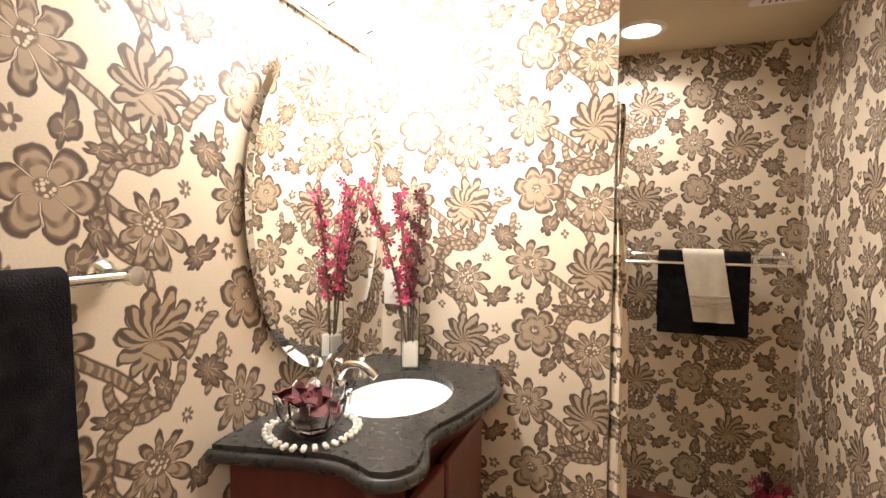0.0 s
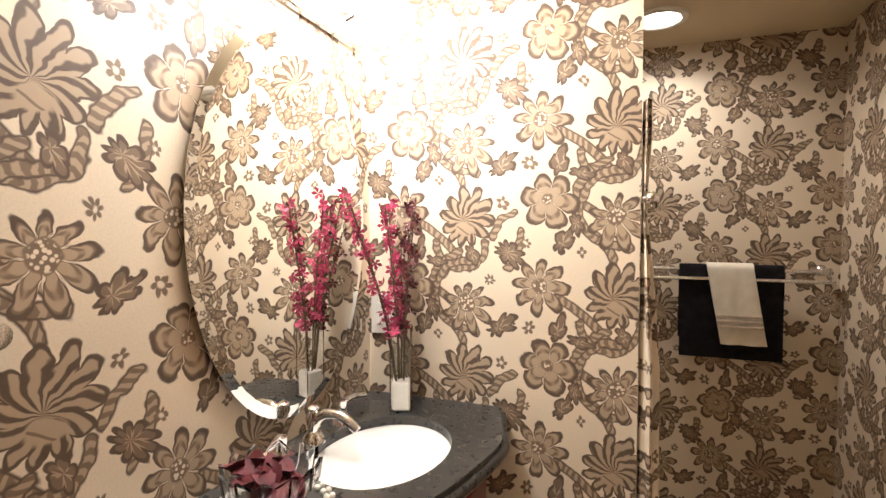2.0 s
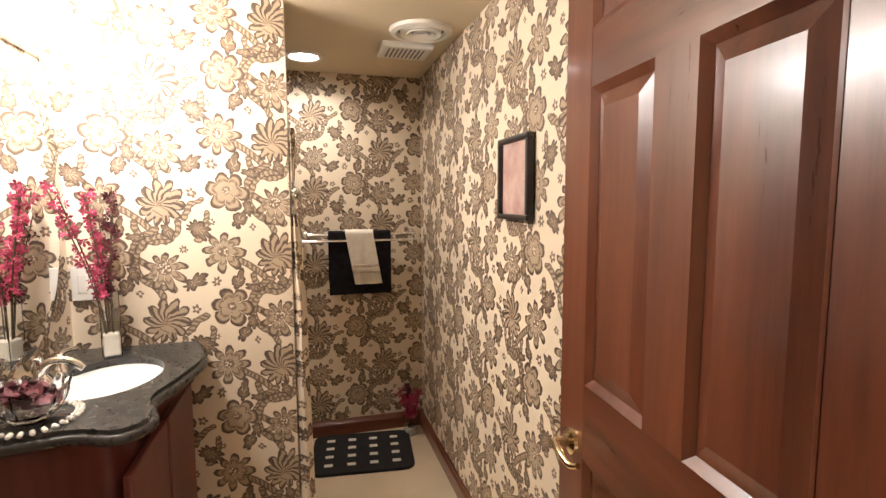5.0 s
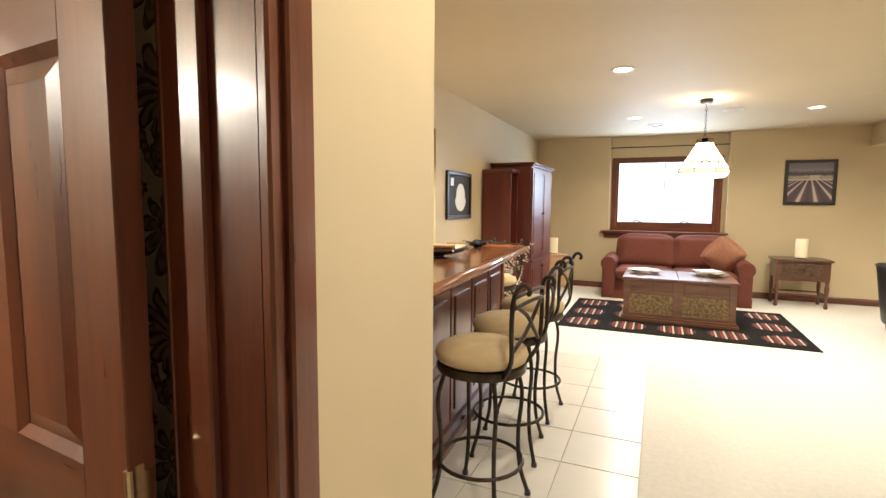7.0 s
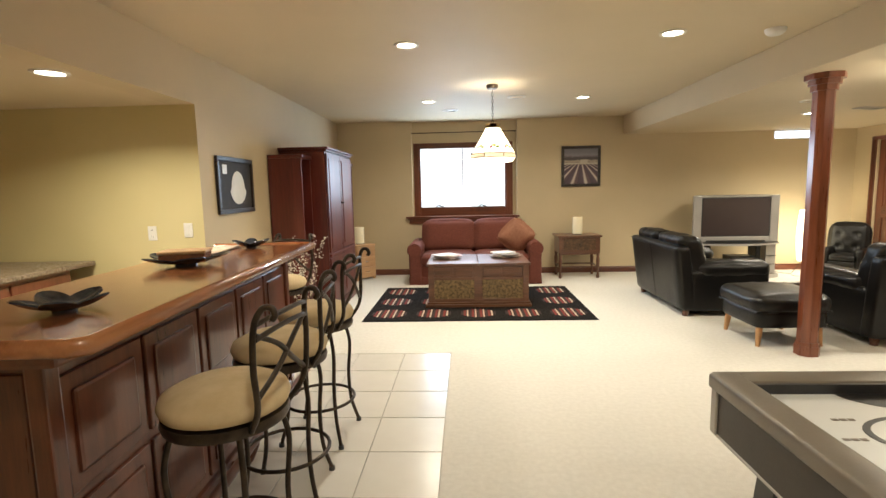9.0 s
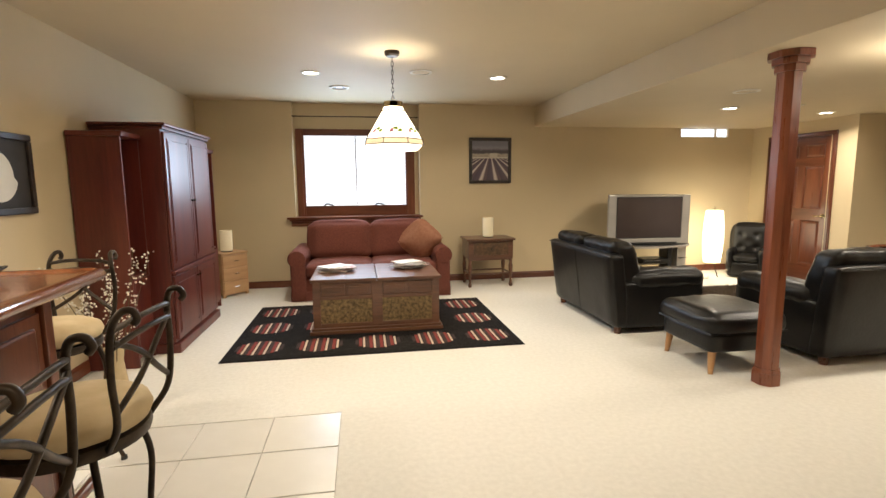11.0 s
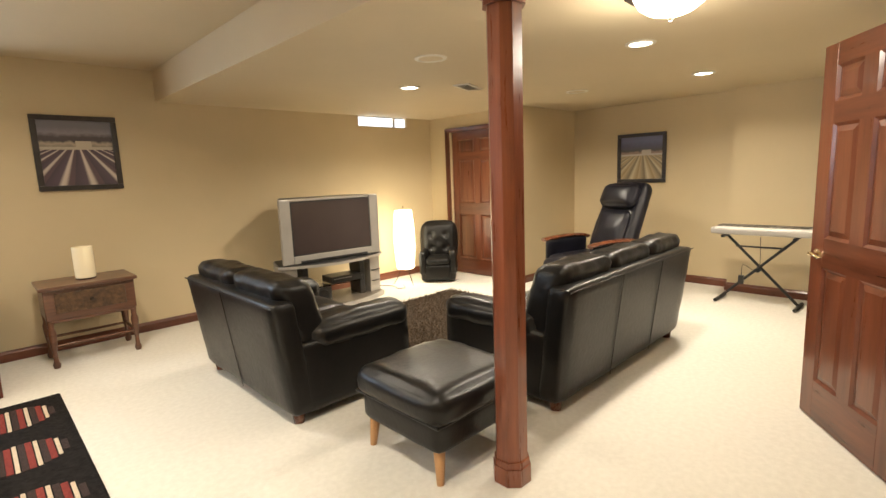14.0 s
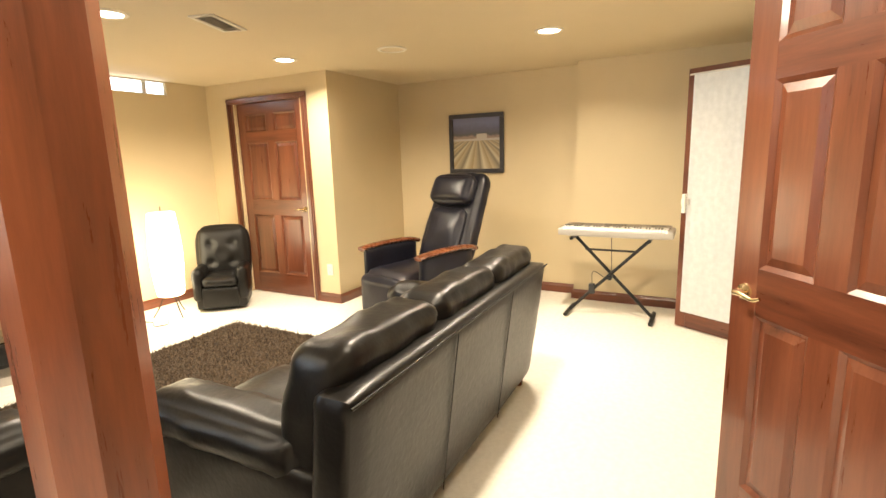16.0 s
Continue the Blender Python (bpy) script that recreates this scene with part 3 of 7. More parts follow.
bm_box((HX0, N, HZ1), (HX1, N + 0.3, CEIL + 0.1), 0, 2, nb)
bm_box((HX1, N, 0), (8.6, N + 0.3, CEIL + 0.1), 0, 2, nb)
structure("wall_north", nb, PAINT, "tan painted wall with a window recess and a small high window")
wall("wall_west", (WX - 0.2, KY + 0.152, 0), (WX, N, CEIL + 0.1))
wall("wall_west_header", (WX - 0.2, 1.29, KCEIL), (WX, KY + 0.152, CEIL + 0.1))
wall("wall_west_end", (WX - 0.002, KY, 0), (WX, KY + 0.152, KCEIL))
wall("wall_kitchenette_north", (-3.4, KY, 0), (WX - 0.002, KY + 0.15, KCEIL + 0.05), KYELLOW, "pale yellow wall of the kitchenette")
wall("wall_kitchenette_west", (-3.4, 1.29, 0), (-3.25, KY, CEIL + 0.1))
wall("wall_hall", (BX1 + 0.004, 0.80, 0), (0.28, 1.29, CEIL + 0.1), PAINT, "tan painted wall end beside the bathroom door")
wall("wall_hall_header", (BX1 + 0.004, -0.10, 2.05), (0.28, 0.80, CEIL + 0.1))
wall("wall_hall_south", (BX1 + 0.004, -1.9, 0), (0.28, -0.10, CEIL + 0.1))
wall("wall_kitchenette_south", (-3.25, 1.14, 0), (BX1 + 0.004, 1.29, CEIL + 0.1))
wall("wall_south", (0.28, -1.9, 0), (4.1, -1.75, CEIL + 0.1))
wall("wall_lobby_east", (3.95, -1.75, 0), (4.1, 3.40, CEIL + 0.1))
wall("wall_south_east", (4.76, 3.40, 0), (8.6, 3.55, CEIL + 0.1))
wall("wall_closet_back", (4.1, 2.3, 0), (5.6, 2.42, CEIL + 0.1))
wall("wall_closet_side", (5.5, 2.42, 0), (5.6, 3.40, CEIL + 0.1))
wall("wall_closet_header", (4.1, 3.40, 2.05), (4.76, 3.55, CEIL + 0.1))
wall("wall_east", (8.31, 5.27, 0), (8.5, 7.37, CEIL + 0.1))
wall("wall_east_column", (8.14, 3.55, 0), (8.5, 5.27, CEIL + 0.1))
wall("wall_return", (7.08, 7.35, 0), (8.5, 7.5, CEIL + 0.1))
DA0, DA1 = 7.66, 8.66
wall("wall_door_east", (7.08, 7.5, 0), (7.24, DA0 + 0.04, CEIL + 0.1))
wall("wall_door_east_far", (7.08, DA1 - 0.04, 0), (7.24, N, CEIL + 0.1))
wall("wall_door_east_header", (7.08, DA0 + 0.04, 2.06), (7.24, DA1 - 0.04, CEIL + 0.1))
wall("ceiling", (-1.4, -1.9, CEIL), (8.6, 9.4, CEIL + 0.12), CEILPAINT, "tan painted ceiling")
structure("ceiling_soffit", bm_box((SOFX, -1.8, SOF), (8.55, N, CEIL - 0.001), 0.006), CEILPAINT, "lower painted ceiling over the seating corner")
wall("ceiling_kitchenette", (-3.4, 1.29, KCEIL), (WX - 0.2, KY, KCEIL + 0.1), CEILPAINT, "low painted ceiling of the kitchenette")
structure("kitchenette_floor", bm_box((-3.25, 1.29, -0.012), (-1.2, KY, 0.0)), TILE, "pale tiled kitchenette floor")
# bathroom shell
wall("wall_bath_south", (BX0 - 0.1, BY0 - 0.12, 0), (BX1 + 0.004, BY0, BCEIL + 0.2), WALLPAPER, "cream wallpaper with brown flowers and vines")
wall("wall_bath_north", (BX0 - 0.1, BY1, 0), (BX1 + 0.004, BY1 + 0.12, BCEIL + 0.2), WALLPAPER, "cream wallpaper with brown flowers and vines")
wall("wall_bath_towel", (BX0 - 0.1, BY0, 0), (BX0, BY1, BCEIL + 0.2), WALLPAPER, "cream wallpaper with brown flowers and vines")
wall("wall_bath_partition", (VX - 0.10, BY0, 0), (VX, PY, BCEIL + 0.001), WALLPAPER, "papered partition behind the vanity")
wall("wall_bath_east", (BX1 - 0.01, 0.80, 0), (BX1 + 0.002, BY1, BCEIL + 0.2), WALLPAPER, "papered strip beside the door")
wall("wall_bath_east_south", (BX1 - 0.01, BY0, 0), (BX1 + 0.002, -0.10, BCEIL + 0.2), WALLPAPER, "papered wall beside the door")
wall("wall_bath_east_header", (BX1 - 0.01, -0.10, 2.05), (BX1 + 0.002, 0.80, BCEIL + 0.2), WALLPAPER, "papered strip over the door")
wall("ceiling_bathroom", (BX0, BY0, BCEIL), (BX1 + 0.002, BY1, BCEIL + 0.1), CEILPAINT, "low tan bathroom ceiling")


def baseboard(a, b, side, mat=None, high=0.095):
    """A moulded board along a wall from a to b; side: the way that it faces."""
    a, b, s = Vector((*a, 0)), Vector((*b, 0)), Vector((*side, 0))
    prof = [(0.0, 0.0), (0.016, 0.0), (0.016, high * 0.72), (0.010, high * 0.86), (0.006, high), (0.0, high)]
    bm = bmesh.new()
    ends = [[bm.verts.new(p + s * (o + 0.0015) + Vector((0, 0, z))) for o, z in prof] for p in (a, b)]
    for i in range(len(prof)):
        k = (i + 1) % len(prof)
        bm.faces.new((ends[0][i], ends[0][k], ends[1][k], ends[1][i]))
    bm.faces.new(ends[0][::-1])
    bm.faces.new(ends[1])
    bmesh.ops.recalc_face_normals(bm, faces=bm.faces)
    structure("baseboard", bm, mat or (CHERRY_X if abs(b.x - a.x) > abs(b.y - a.y) else CHERRY_Y), "reddish brown wooden baseboard")


for a, b, side in (((WX, N), (7.08, N), (0, -1)), ((WX, KY), (WX, N - 0.02), (1, 0)), ((7.08, 7.35), (7.08, DA0 - 0.055), (-1, 0)),
                   ((7.08, DA1 + 0.055), (7.08, N - 0.02), (-1, 0)), ((7.064, 7.35), (8.31, 7.35), (0, -1)), ((8.31, 5.29), (8.31, 7.33), (-1, 0)), ((8.124, 5.27), (8.29, 5.27), (0, 1)),
                   ((8.14, 3.57), (8.14, 5.27), (-1, 0)), ((4.85, 3.55), (8.12, 3.55), (0, 1)), ((BX0, PY - 0.6), (BX0, BY1), (1, 0)), ((BX0 + 0.02, BY1), (BX1 - 0.02, BY1), (0, -1)),
                   ((0.28, 0.93), (0.28, 1.27), (1, 0)), ((0.28, -1.7), (0.28, -0.2), (1, 0))):
    baseboard(a, b, side)


def casing(name, axis, at, lo, hi, top, out, wide=0.075, thick=0.02, sill=None):
    """Moulded trim round an opening: axis 0 runs along x, 1 along y; at: the wall's face; out: the way it stands proud."""
    bm = bmesh.new()

    def strip(u0, u1, z0, z1):
        for t, inset in ((thick, 0.0), (thick * 1.5, wide * 0.28)):
            a0, a1 = at + 0.002 * out, at + out * t
            c0, c1 = (u0 + inset, u1 - inset * 0.4) if u1 - u0 < 0.2 else (u0, u1)
            d0, d1 = (z0, z1) if u1 - u0 < 0.2 else (z0 + inset, z1 - inset * 0.4)
            if axis == 0:
                bm_box((c0, min(a0, a1), d0), (c1, max(a0, a1), d1), 0.004, 1, bm)
            else:
                bm_box((min(a0, a1), c0, d0), (max(a0, a1), c1, d1), 0.004, 1, bm)

    z0 = sill if sill is not None else 0.0
    strip(lo - wide, lo, z0, top)
    strip(hi, hi + wide, z0, top)
    strip(lo - wide, hi + wide, top, top + wide)
    return structure(name, bm, CHERRY, "reddish brown moulded door trim")


casing("trim_bathroom_door", 1, 0.28, -0.06, 0.76, 2.03, 1, 0.085, 0.022)
casing("trim_bathroom_door_inside", 1, BX1 - 0.01, -0.06, 0.76, 2.03, -1, 0.06, 0.015)
casing("trim_east_door", 1, 7.08, DA0, DA1, 2.03, -1, 0.055, 0.02)
jb = bm_box((BX1 - 0.012, 0.76, 0), (0.284, 0.80, 2.05))
bm_box((0.165, 0.745, 0), (0.205, 0.76, 2.03), 0.003, 1, jb)
bm_box((BX1 - 0.012, -0.10, 0), (0.284, -0.06, 2.05), 0, 2, jb)
bm_box((0.165, -0.06, 0), (0.205, -0.045, 2.03), 0.003, 1, jb)
bm_box((BX1 - 0.012, -0.06, 2.03), (0.284, 0.76, 2.05), 0, 2, jb)
structure("door_jamb", jb, CHERRY, "glossy reddish brown door jamb")
# the bathroom door's hinge leaf on the jamb, enlarged
jamb_leaf = thing("strike_plate", "round-topped brass hinge leaf let into the door jamb", "door hardware", pose(0.137, 0.7575, 0.86))
plate_bm = bm_prism([(-0.04, -0.12), (0.04, -0.12)] + [(0.04 * math.cos(t), 0.025 + 0.035 * math.sin(t)) for t in [math.pi * i / 12 for i in range(13)]], 0.0, 0.004)
part("plate", moved(plate_bm, pose(0, 0, 0, 90)), BRASS, jamb_leaf)
for pz in (-0.08, -0.02):
    part("screw", bm_rod((0.0, -0.006, pz), (0.0, -0.002, pz), 0.006), BRASS, jamb_leaf)


# ---- doors ----
def panel_door(name, label, m, width, handle_side=1, handle_z=0.93, high=2.02, mat=CHERRY, rail=CHERRY_X, latch=BRASS, thick=0.038, kind="structure"):
    """A six-panel door; local x runs from the hinge to the free edge, y through the leaf."""
    d = thing(name, label, "door", m)
    if kind:
        d["kind"] = kind
    st, mid = 0.115, 0.10
    x = [0, st, (width - mid) / 2, (width + mid) / 2, width - st, width]
    zs = [(0.0, 0.22, 0), (0.86, 1.02, 0), (1.62, 1.73, 0), (1.91, high, 0)]
    t = thick / 2
    for x0, x1, z0, z1 in ((x[0], x[1], 0, high), (x[4], x[5], 0, high)):
        part("stile", bm_box((x0, -t, z0), (x1, t, z1), 0.002, 1), mat, d)
    for z0, z1, _ in zs:
        part("rail", bm_box((x[1], -t, z0), (x[4], t, z1)), rail, d)
    rows_z = ((0.22, 0.86), (1.02, 1.62), (1.73, 1.91))
    for z0, z1 in rows_z:
        part("mullion", bm_box((x[2], -t, z0), (x[3], t, z1)), mat, d)
        for x0, x1 in ((x[1], x[2]), (x[3], x[4])):
            bm = bm_box((x0, -t * 0.35, z0), (x1, t * 0.35, z1))
            for sgn in (-1, 1):
                g, lip = 0.016, 0.045
                outer = [(x0 + g, z0 + g), (x1 - g, z0 + g), (x1 - g, z1 - g), (x0 + g, z1 - g)]
                inner = [(x0 + lip, z0 + lip), (x1 - lip, z0 + lip), (x1 - lip, z1 - lip), (x0 + lip, z1 - lip)]
                vo = [bm.verts.new((px, sgn * t * 0.36, pz)) for px, pz in outer]
                vi = [bm.verts.new((px, sgn * t * 0.86, pz)) for px, pz in inner]
                bm.faces.new(vi)
                for i in range(4):
                    bm.faces.new((vo[i], vo[(i + 1) % 4], vi[(i + 1) % 4], vi[i]))
                # ogee moulding round the panel
                for i in range(4):
                    p0, p1 = [(x0, z0), (x1, z0), (x1, z1), (x0, z1)][i], [(x0, z0), (x1, z0), (x1, z1), (x0, z1)][(i + 1) % 4]
                    q0, q1 = outer[i], outer[(i + 1) % 4]
                    bm.faces.new([bm.verts.new(c) for c in ((p0[0], sgn * t * 0.98, p0[1]), (p1[0], sgn * t * 0.98, p1[1]), (q1[0], sgn * t * 0.4, q1[1]), (q0[0], sgn * t * 0.4, q0[1]))])
            bmesh.ops.recalc_face_normals(bm, faces=bm.faces)
            part("panel", bm, mat, d)
    for sgn in (-1, 1):
        hb = bm_lathe([(0.0, 0.0), (0.030, 0.0), (0.028, 0.008), (0.012, 0.014), (0.010, 0.045), (0.0, 0.045)], 20)
        moved(hb, pose(width - 0.065, sgn * t, handle_z, -90 * sgn))
        pts = spline([(width - 0.065, sgn * (t + 0.042), handle_z), (width - 0.11, sgn * (t + 0.050), handle_z + 0.004), (width - 0.15, sgn * (t + 0.046), handle_z - 0.004), (width - 0.175, sgn * (t + 0.04), handle_z + 0.006)], 4)
        bm_tube(pts, 0.010, 8, False, hb, 0.006)
        part("lever_handle", hb, latch, d, "polished brass lever handle", 50)
    for hz in (0.25, 1.0, 1.78):
        leaf = bm_box((-0.0025, -t + 0.006, hz - 0.045), (-0.0006, t - 0.004, hz + 0.045), 0.0, 1)
        bmesh.ops.bevel(leaf, geom=[e for e in leaf.edges if abs(e.verts[0].co.x - e.verts[1].co.x) > 0.001 and e.verts[0].co.y < 0], offset=0.012, segments=4, affect="EDGES")
        part("hinge_leaf", leaf, latch, d, "brass hinge leaf")
        part("hinge", bm_rod((-0.004, t, hz - 0.045), (-0.004, t, hz + 0.045), 0.007), latch, d)
    return d


bath_yaw = math.degrees(math.atan2(0.80 - 0.73, -0.69 - 0.105))
panel_door("door_1", "open reddish brown six-panel bathroom door", pose(0.105, 0.715, 0.008, 0, 0, bath_yaw), 0.74, 1, 0.875)
panel_door("door_2", "open reddish brown six-panel wooden door", pose(4.735, 3.605, 0.008, 0, 0, math.degrees(math.atan2(0.44, 0.60))), 0.745, 1, 0.93)
panel_door("door_3", "closed dark reddish brown six-panel door", pose(7.13, DA1 - 0.03, 0.008, 0, 0, -90), DA1 - DA0 - 0.06, 1, 0.93)
jd = bm_box((7.07, DA0 - 0.003, 0), (7.24, DA0 + 0.02, 2.03))
bm_box((7.07, DA1 - 0.02, 0), (7.24, DA1 + 0.003, 2.03), 0, 2, jd)
bm_box((7.07, DA0 + 0.02, 2.03), (7.24, DA1 - 0.02, 2.055), 0, 2, jd)
structure("door_jamb", jd, CHERRY, "reddish brown door jamb")
wall("wall_behind_door", (7.26, 7.5, 0), (7.36, N, CEIL), PAINT, "painted wall behind the closed door")


def french_door(m):
    d = thing("door_4", "open glazed wooden door with a white sheer panel", "door", m)
    d["kind"] = "structure"
    w, h, t = 0.82, 2.01, 0.02
    for x0, x1 in ((0, 0.10), (w - 0.085, w)):
        part("stile", bm_box((x0, -t, 0), (x1, t, h), 0.003, 1), CHERRY, d)
    part("rail", bm_box((0.10, -t, 0), (w - 0.085, t, 0.14), 0.003, 1), CHERRY_X, d)
    part("rail", bm_box((0.10, -t, h - 0.09), (w - 0.085, t, h), 0.003, 1), CHERRY_X, d)
    part("pane", bm_box((0.10, -0.004, 0.14), (w - 0.085, 0.004, h - 0.09)), GLASS, d).visible_shadow = False
    for sgn in (-1, 1):
        bm = bmesh.new()
        cols = 60
        lo = [bm.verts.new((0.05 + (w - 0.10) * i / cols, sgn * (t + 0.012 + 0.002 * math.sin(i * 1.3)), 0.13)) for i in range(cols + 1)]
        hi = [bm.verts.new((0.05 + (w - 0.10) * i / cols, sgn * (t + 0.010 + 0.002 * math.sin(i * 1.3)), h - 0.05)) for i in range(cols + 1)]
        for i in range(cols):
            bm.faces.new((lo[i], lo[i + 1], hi[i + 1], hi[i]))
        bmesh.ops.solidify(bm, geom=bm.faces, thickness=0.002)
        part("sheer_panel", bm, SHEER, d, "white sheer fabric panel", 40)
        part("curtain_rod", bm_rod((0.03, sgn * (t + 0.012), h - 0.045), (w - 0.02, sgn * (t + 0.012), h - 0.045), 0.007), WHITEPL, d)
    hb = bm_box((w - 0.075, -0.05, 0.99), (w - 0.01, 0.05, 1.04), 0.01)
    bm_box((w - 0.06, -0.07, 0.93), (w - 0.03, -0.045, 1.08), 0.008, 2, hb)
    bm_box((w - 0.06, 0.045, 0.93), (w - 0.03, 0.07, 1.08), 0.008, 2, hb)
    part("handle", hb, WHITEPL, d, "white latch handle")


french_door(pose(7.27, 3.60, 0.008, 0, 0, math.degrees(math.atan2(0.72, 0.40))))


# ---- windows ----
win = thing("window_1", "wood-framed window with drawn white pleated blinds", "window", pose(0, 0, 0))
win["kind"] = "structure"
gx0, gx1, gz0, gz1, wy = 0.115, 1.53, 1.13, 2.11, N + 0.15
for x0, x1, z0, z1, nm in ((0.0, gx0, 0.98, 2.2, "window_frame"), (gx1, 1.66, 0.98, 2.2, "window_frame"), (gx0, gx1, gz1, 2.2, "window_frame"), (gx0, gx1, 0.98, gz0, "window_frame"), ((gx0 + gx1) / 2 - 0.03, (gx0 + gx1) / 2 + 0.03, gz0, gz1, "mullion")):
    fb = bm_box((x0, wy + (0.036 if nm == "mullion" else -0.02), z0), (x1, wy + (0.06 if nm == "mullion" else 0.02), z1), 0.006, 1)
    if nm == "window_frame" and x1 - x0 < 0.2:
        bm_box((x0 + 0.02, wy - 0.032, z0), (x1 - 0.03, wy - 0.018, z1), 0.004, 1, fb)
    part(nm, fb, CHERRY if x1 - x0 < 0.5 else CHERRY_X, win)
for x0, x1 in ((gx0, (gx0 + gx1) / 2 - 0.010), ((gx0 + gx1) / 2 + 0.010, gx1)):
    bm = bmesh.new()
    rows_n = 46
    for i in range(rows_n):
        z = gz0 + (gz1 - gz0) * i / (rows_n - 1)
        off = 0.006 if i % 2 else -0.006
        a, b = bm.verts.new((x0 - 0.004, wy + 0.022 + off, z)), bm.verts.new((x1 + 0.004, wy + 0.022 + off, z))
        if i:
            bm.faces.new((prev[0], prev[1], b, a))
        prev = (a, b)
    part("blind", bm, BLINDGLOW, win, "white pleated blind lit from behind").visible_shadow = False
    part("window_crank", bm_tube(spline([((x0 + x1) / 2 - 0.10, wy - 0.028, gz0 + 0.006), ((x0 + x1) / 2 - 0.05, wy - 0.05, gz0 + 0.026), ((x0 + x1) / 2 + 0.03, wy - 0.045, gz0 + 0.004)], 4), 0.011, 8), DARKPL, win, "dark folding window crank", 60)
sillb = bm_box((-0.13, N - 0.10, 0.955), (1.75, N + 0.14, 0.985), 0.008, 2)
bm_box((-0.10, N - 0.07, 0.925), (1.72, N - 0.002, 0.955), 0.01, 2, sillb)
bm_box((-0.08, N - 0.03, 0.86), (1.70, N - 0.002, 0.925), 0.006, 1, sillb)
part("window_sill", sillb, CHERRY_X, win, "deep reddish brown wooden sill")
structure("window_backing", bm_box((-0.2, N + 0.31, 0.8), (1.9, N + 0.33, 2.4)), BLINDGLOW, "bright daylight behind the blinds")
rodt = thing("curtain_rod", "thin dark iron curtain rod across the window recess", "curtain rod", pose(0, 0, 0))
part("rod", bm_rod((-0.02, N + 0.05, 2.36), (1.71, N + 0.05, 2.36), 0.008), IRON, rodt)
for x in (0.0, 1.69):
    part("bracket", bm_rod((x, N + 0.05, 2.36), (x, N + 0.139, 2.36), 0.006), IRON, rodt)
hop = thing("window_2", "small high hopper window with bright frosted panes", "window", pose(0, 0, 0))
hop["kind"] = "structure"
hm = HX0 + (HX1 - HX0) * 0.74
for x0, x1, z0, z1 in ((HX0, HX1, HZ0, HZ0 + 0.008), (HX0, HX0 + 0.012, HZ0 + 0.008, HZ1 - 0.012), (HX1 - 0.012, HX1, HZ0 + 0.008, HZ1 - 0.012), (HX0, HX1, HZ1 - 0.012, HZ1), (hm - 0.02, hm + 0.02, HZ0 + 0.008, HZ1 - 0.012)):
    part("window_frame", bm_box((x0, N + 0.015, z0), (x1, N + 0.06, z1)), WHITEPL, hop)
for x0, x1 in ((HX0 + 0.012, hm - 0.02), (hm + 0.02, HX1 - 0.012)):
    part("pane", bm_box((x0, N + 0.035, HZ0 + 0.008), (x1, N + 0.042, HZ1 - 0.012)), HOPGLOW, hop)

# ---- support post ----
post = thing("support_post", "reddish brown boxed wooden post with moulded cap and foot", "post", pose(3.670, 4.892, 0))


def octo(r):
    c = r * 0.46
    return [(r, -c), (r, c), (c, r), (-c, r), (-r, c), (-r, -c), (-c, -r), (c, -r)]


part("shaft", bm_prism(octo(0.069), 0.0, SOF), POSTWOOD, post)
fb = bm_prism(octo(0.083), 0.0, 0.085)
bm_prism(octo(0.077), 0.085, 0.115, fb)
part("foot_moulding", fb, POSTWOOD, post)
cb = bm_prism(octo(0.084), SOF - 0.13, SOF - 0.085)
bm_prism(octo(0.100), SOF - 0.085, SOF - 0.045, cb)
bm_prism(octo(0.124), SOF - 0.045, SOF - 0.002, cb)
part("cap_moulding", cb, POSTWOOD, post)


# ---- ceiling fittings ----
def can_light(x, y, z):
    d = thing("recessed_light", "lit round recessed ceiling light with white trim", "light", pose(x, y, z), "recessed ceiling lights")
    part("trim_ring", bm_lathe([(0.070, -0.001), (0.098, -0.001), (0.095, -0.008), (0.075, -0.011), (0.070, -0.006), (0.070, -0.001)], 32), WHITEMETAL, d, "", 40)
    part("lens", bm_lathe([(0.0, -0.004), (0.070, -0.004), (0.070, -0.002), (0.0, -0.002)], 32), CANGLOW, d, "bright lit lens").visible_shadow = False


# the two added lobby cans get the same fitting, out of view
for cx, cy, cz in CANS:
    can_light(cx, cy, cz)
for x, y, z in ((1.51, 7.10, CEIL), (4.43, 6.15, SOF), (6.71, 6.36, SOF)):
    d = thing("ceiling_speaker", "round white ceiling speaker grille", "speaker", pose(x, y, z), "ceiling speakers")
    part("rim", bm_lathe([(0.088, -0.001), (0.115, -0.001), (0.113, -0.008), (0.090, -0.010), (0.088, -0.001)], 32), WHITEMETAL, d, "", 40)
    part("grille", bm_lathe([(0.0, -0.007), (0.06, -0.006), (0.088, -0.003), (0.088, -0.001), (0.0, -0.001)], 32), CEILPAINT, d, "", 40)
for x, y, z, nm, lb in ((3.16, 4.70, CEIL, "smoke_detector", "round white smoke detector on the ceiling"),):
    d = thing(nm, lb, "smoke detector", pose(x, y, z))
    part("body", bm_lathe([(0.0, -0.045), (0.045, -0.043), (0.062, -0.03), (0.07, -0.012), (0.072, -0.001), (0.0, -0.001)], 28), WHITEPL, d, "", 40)


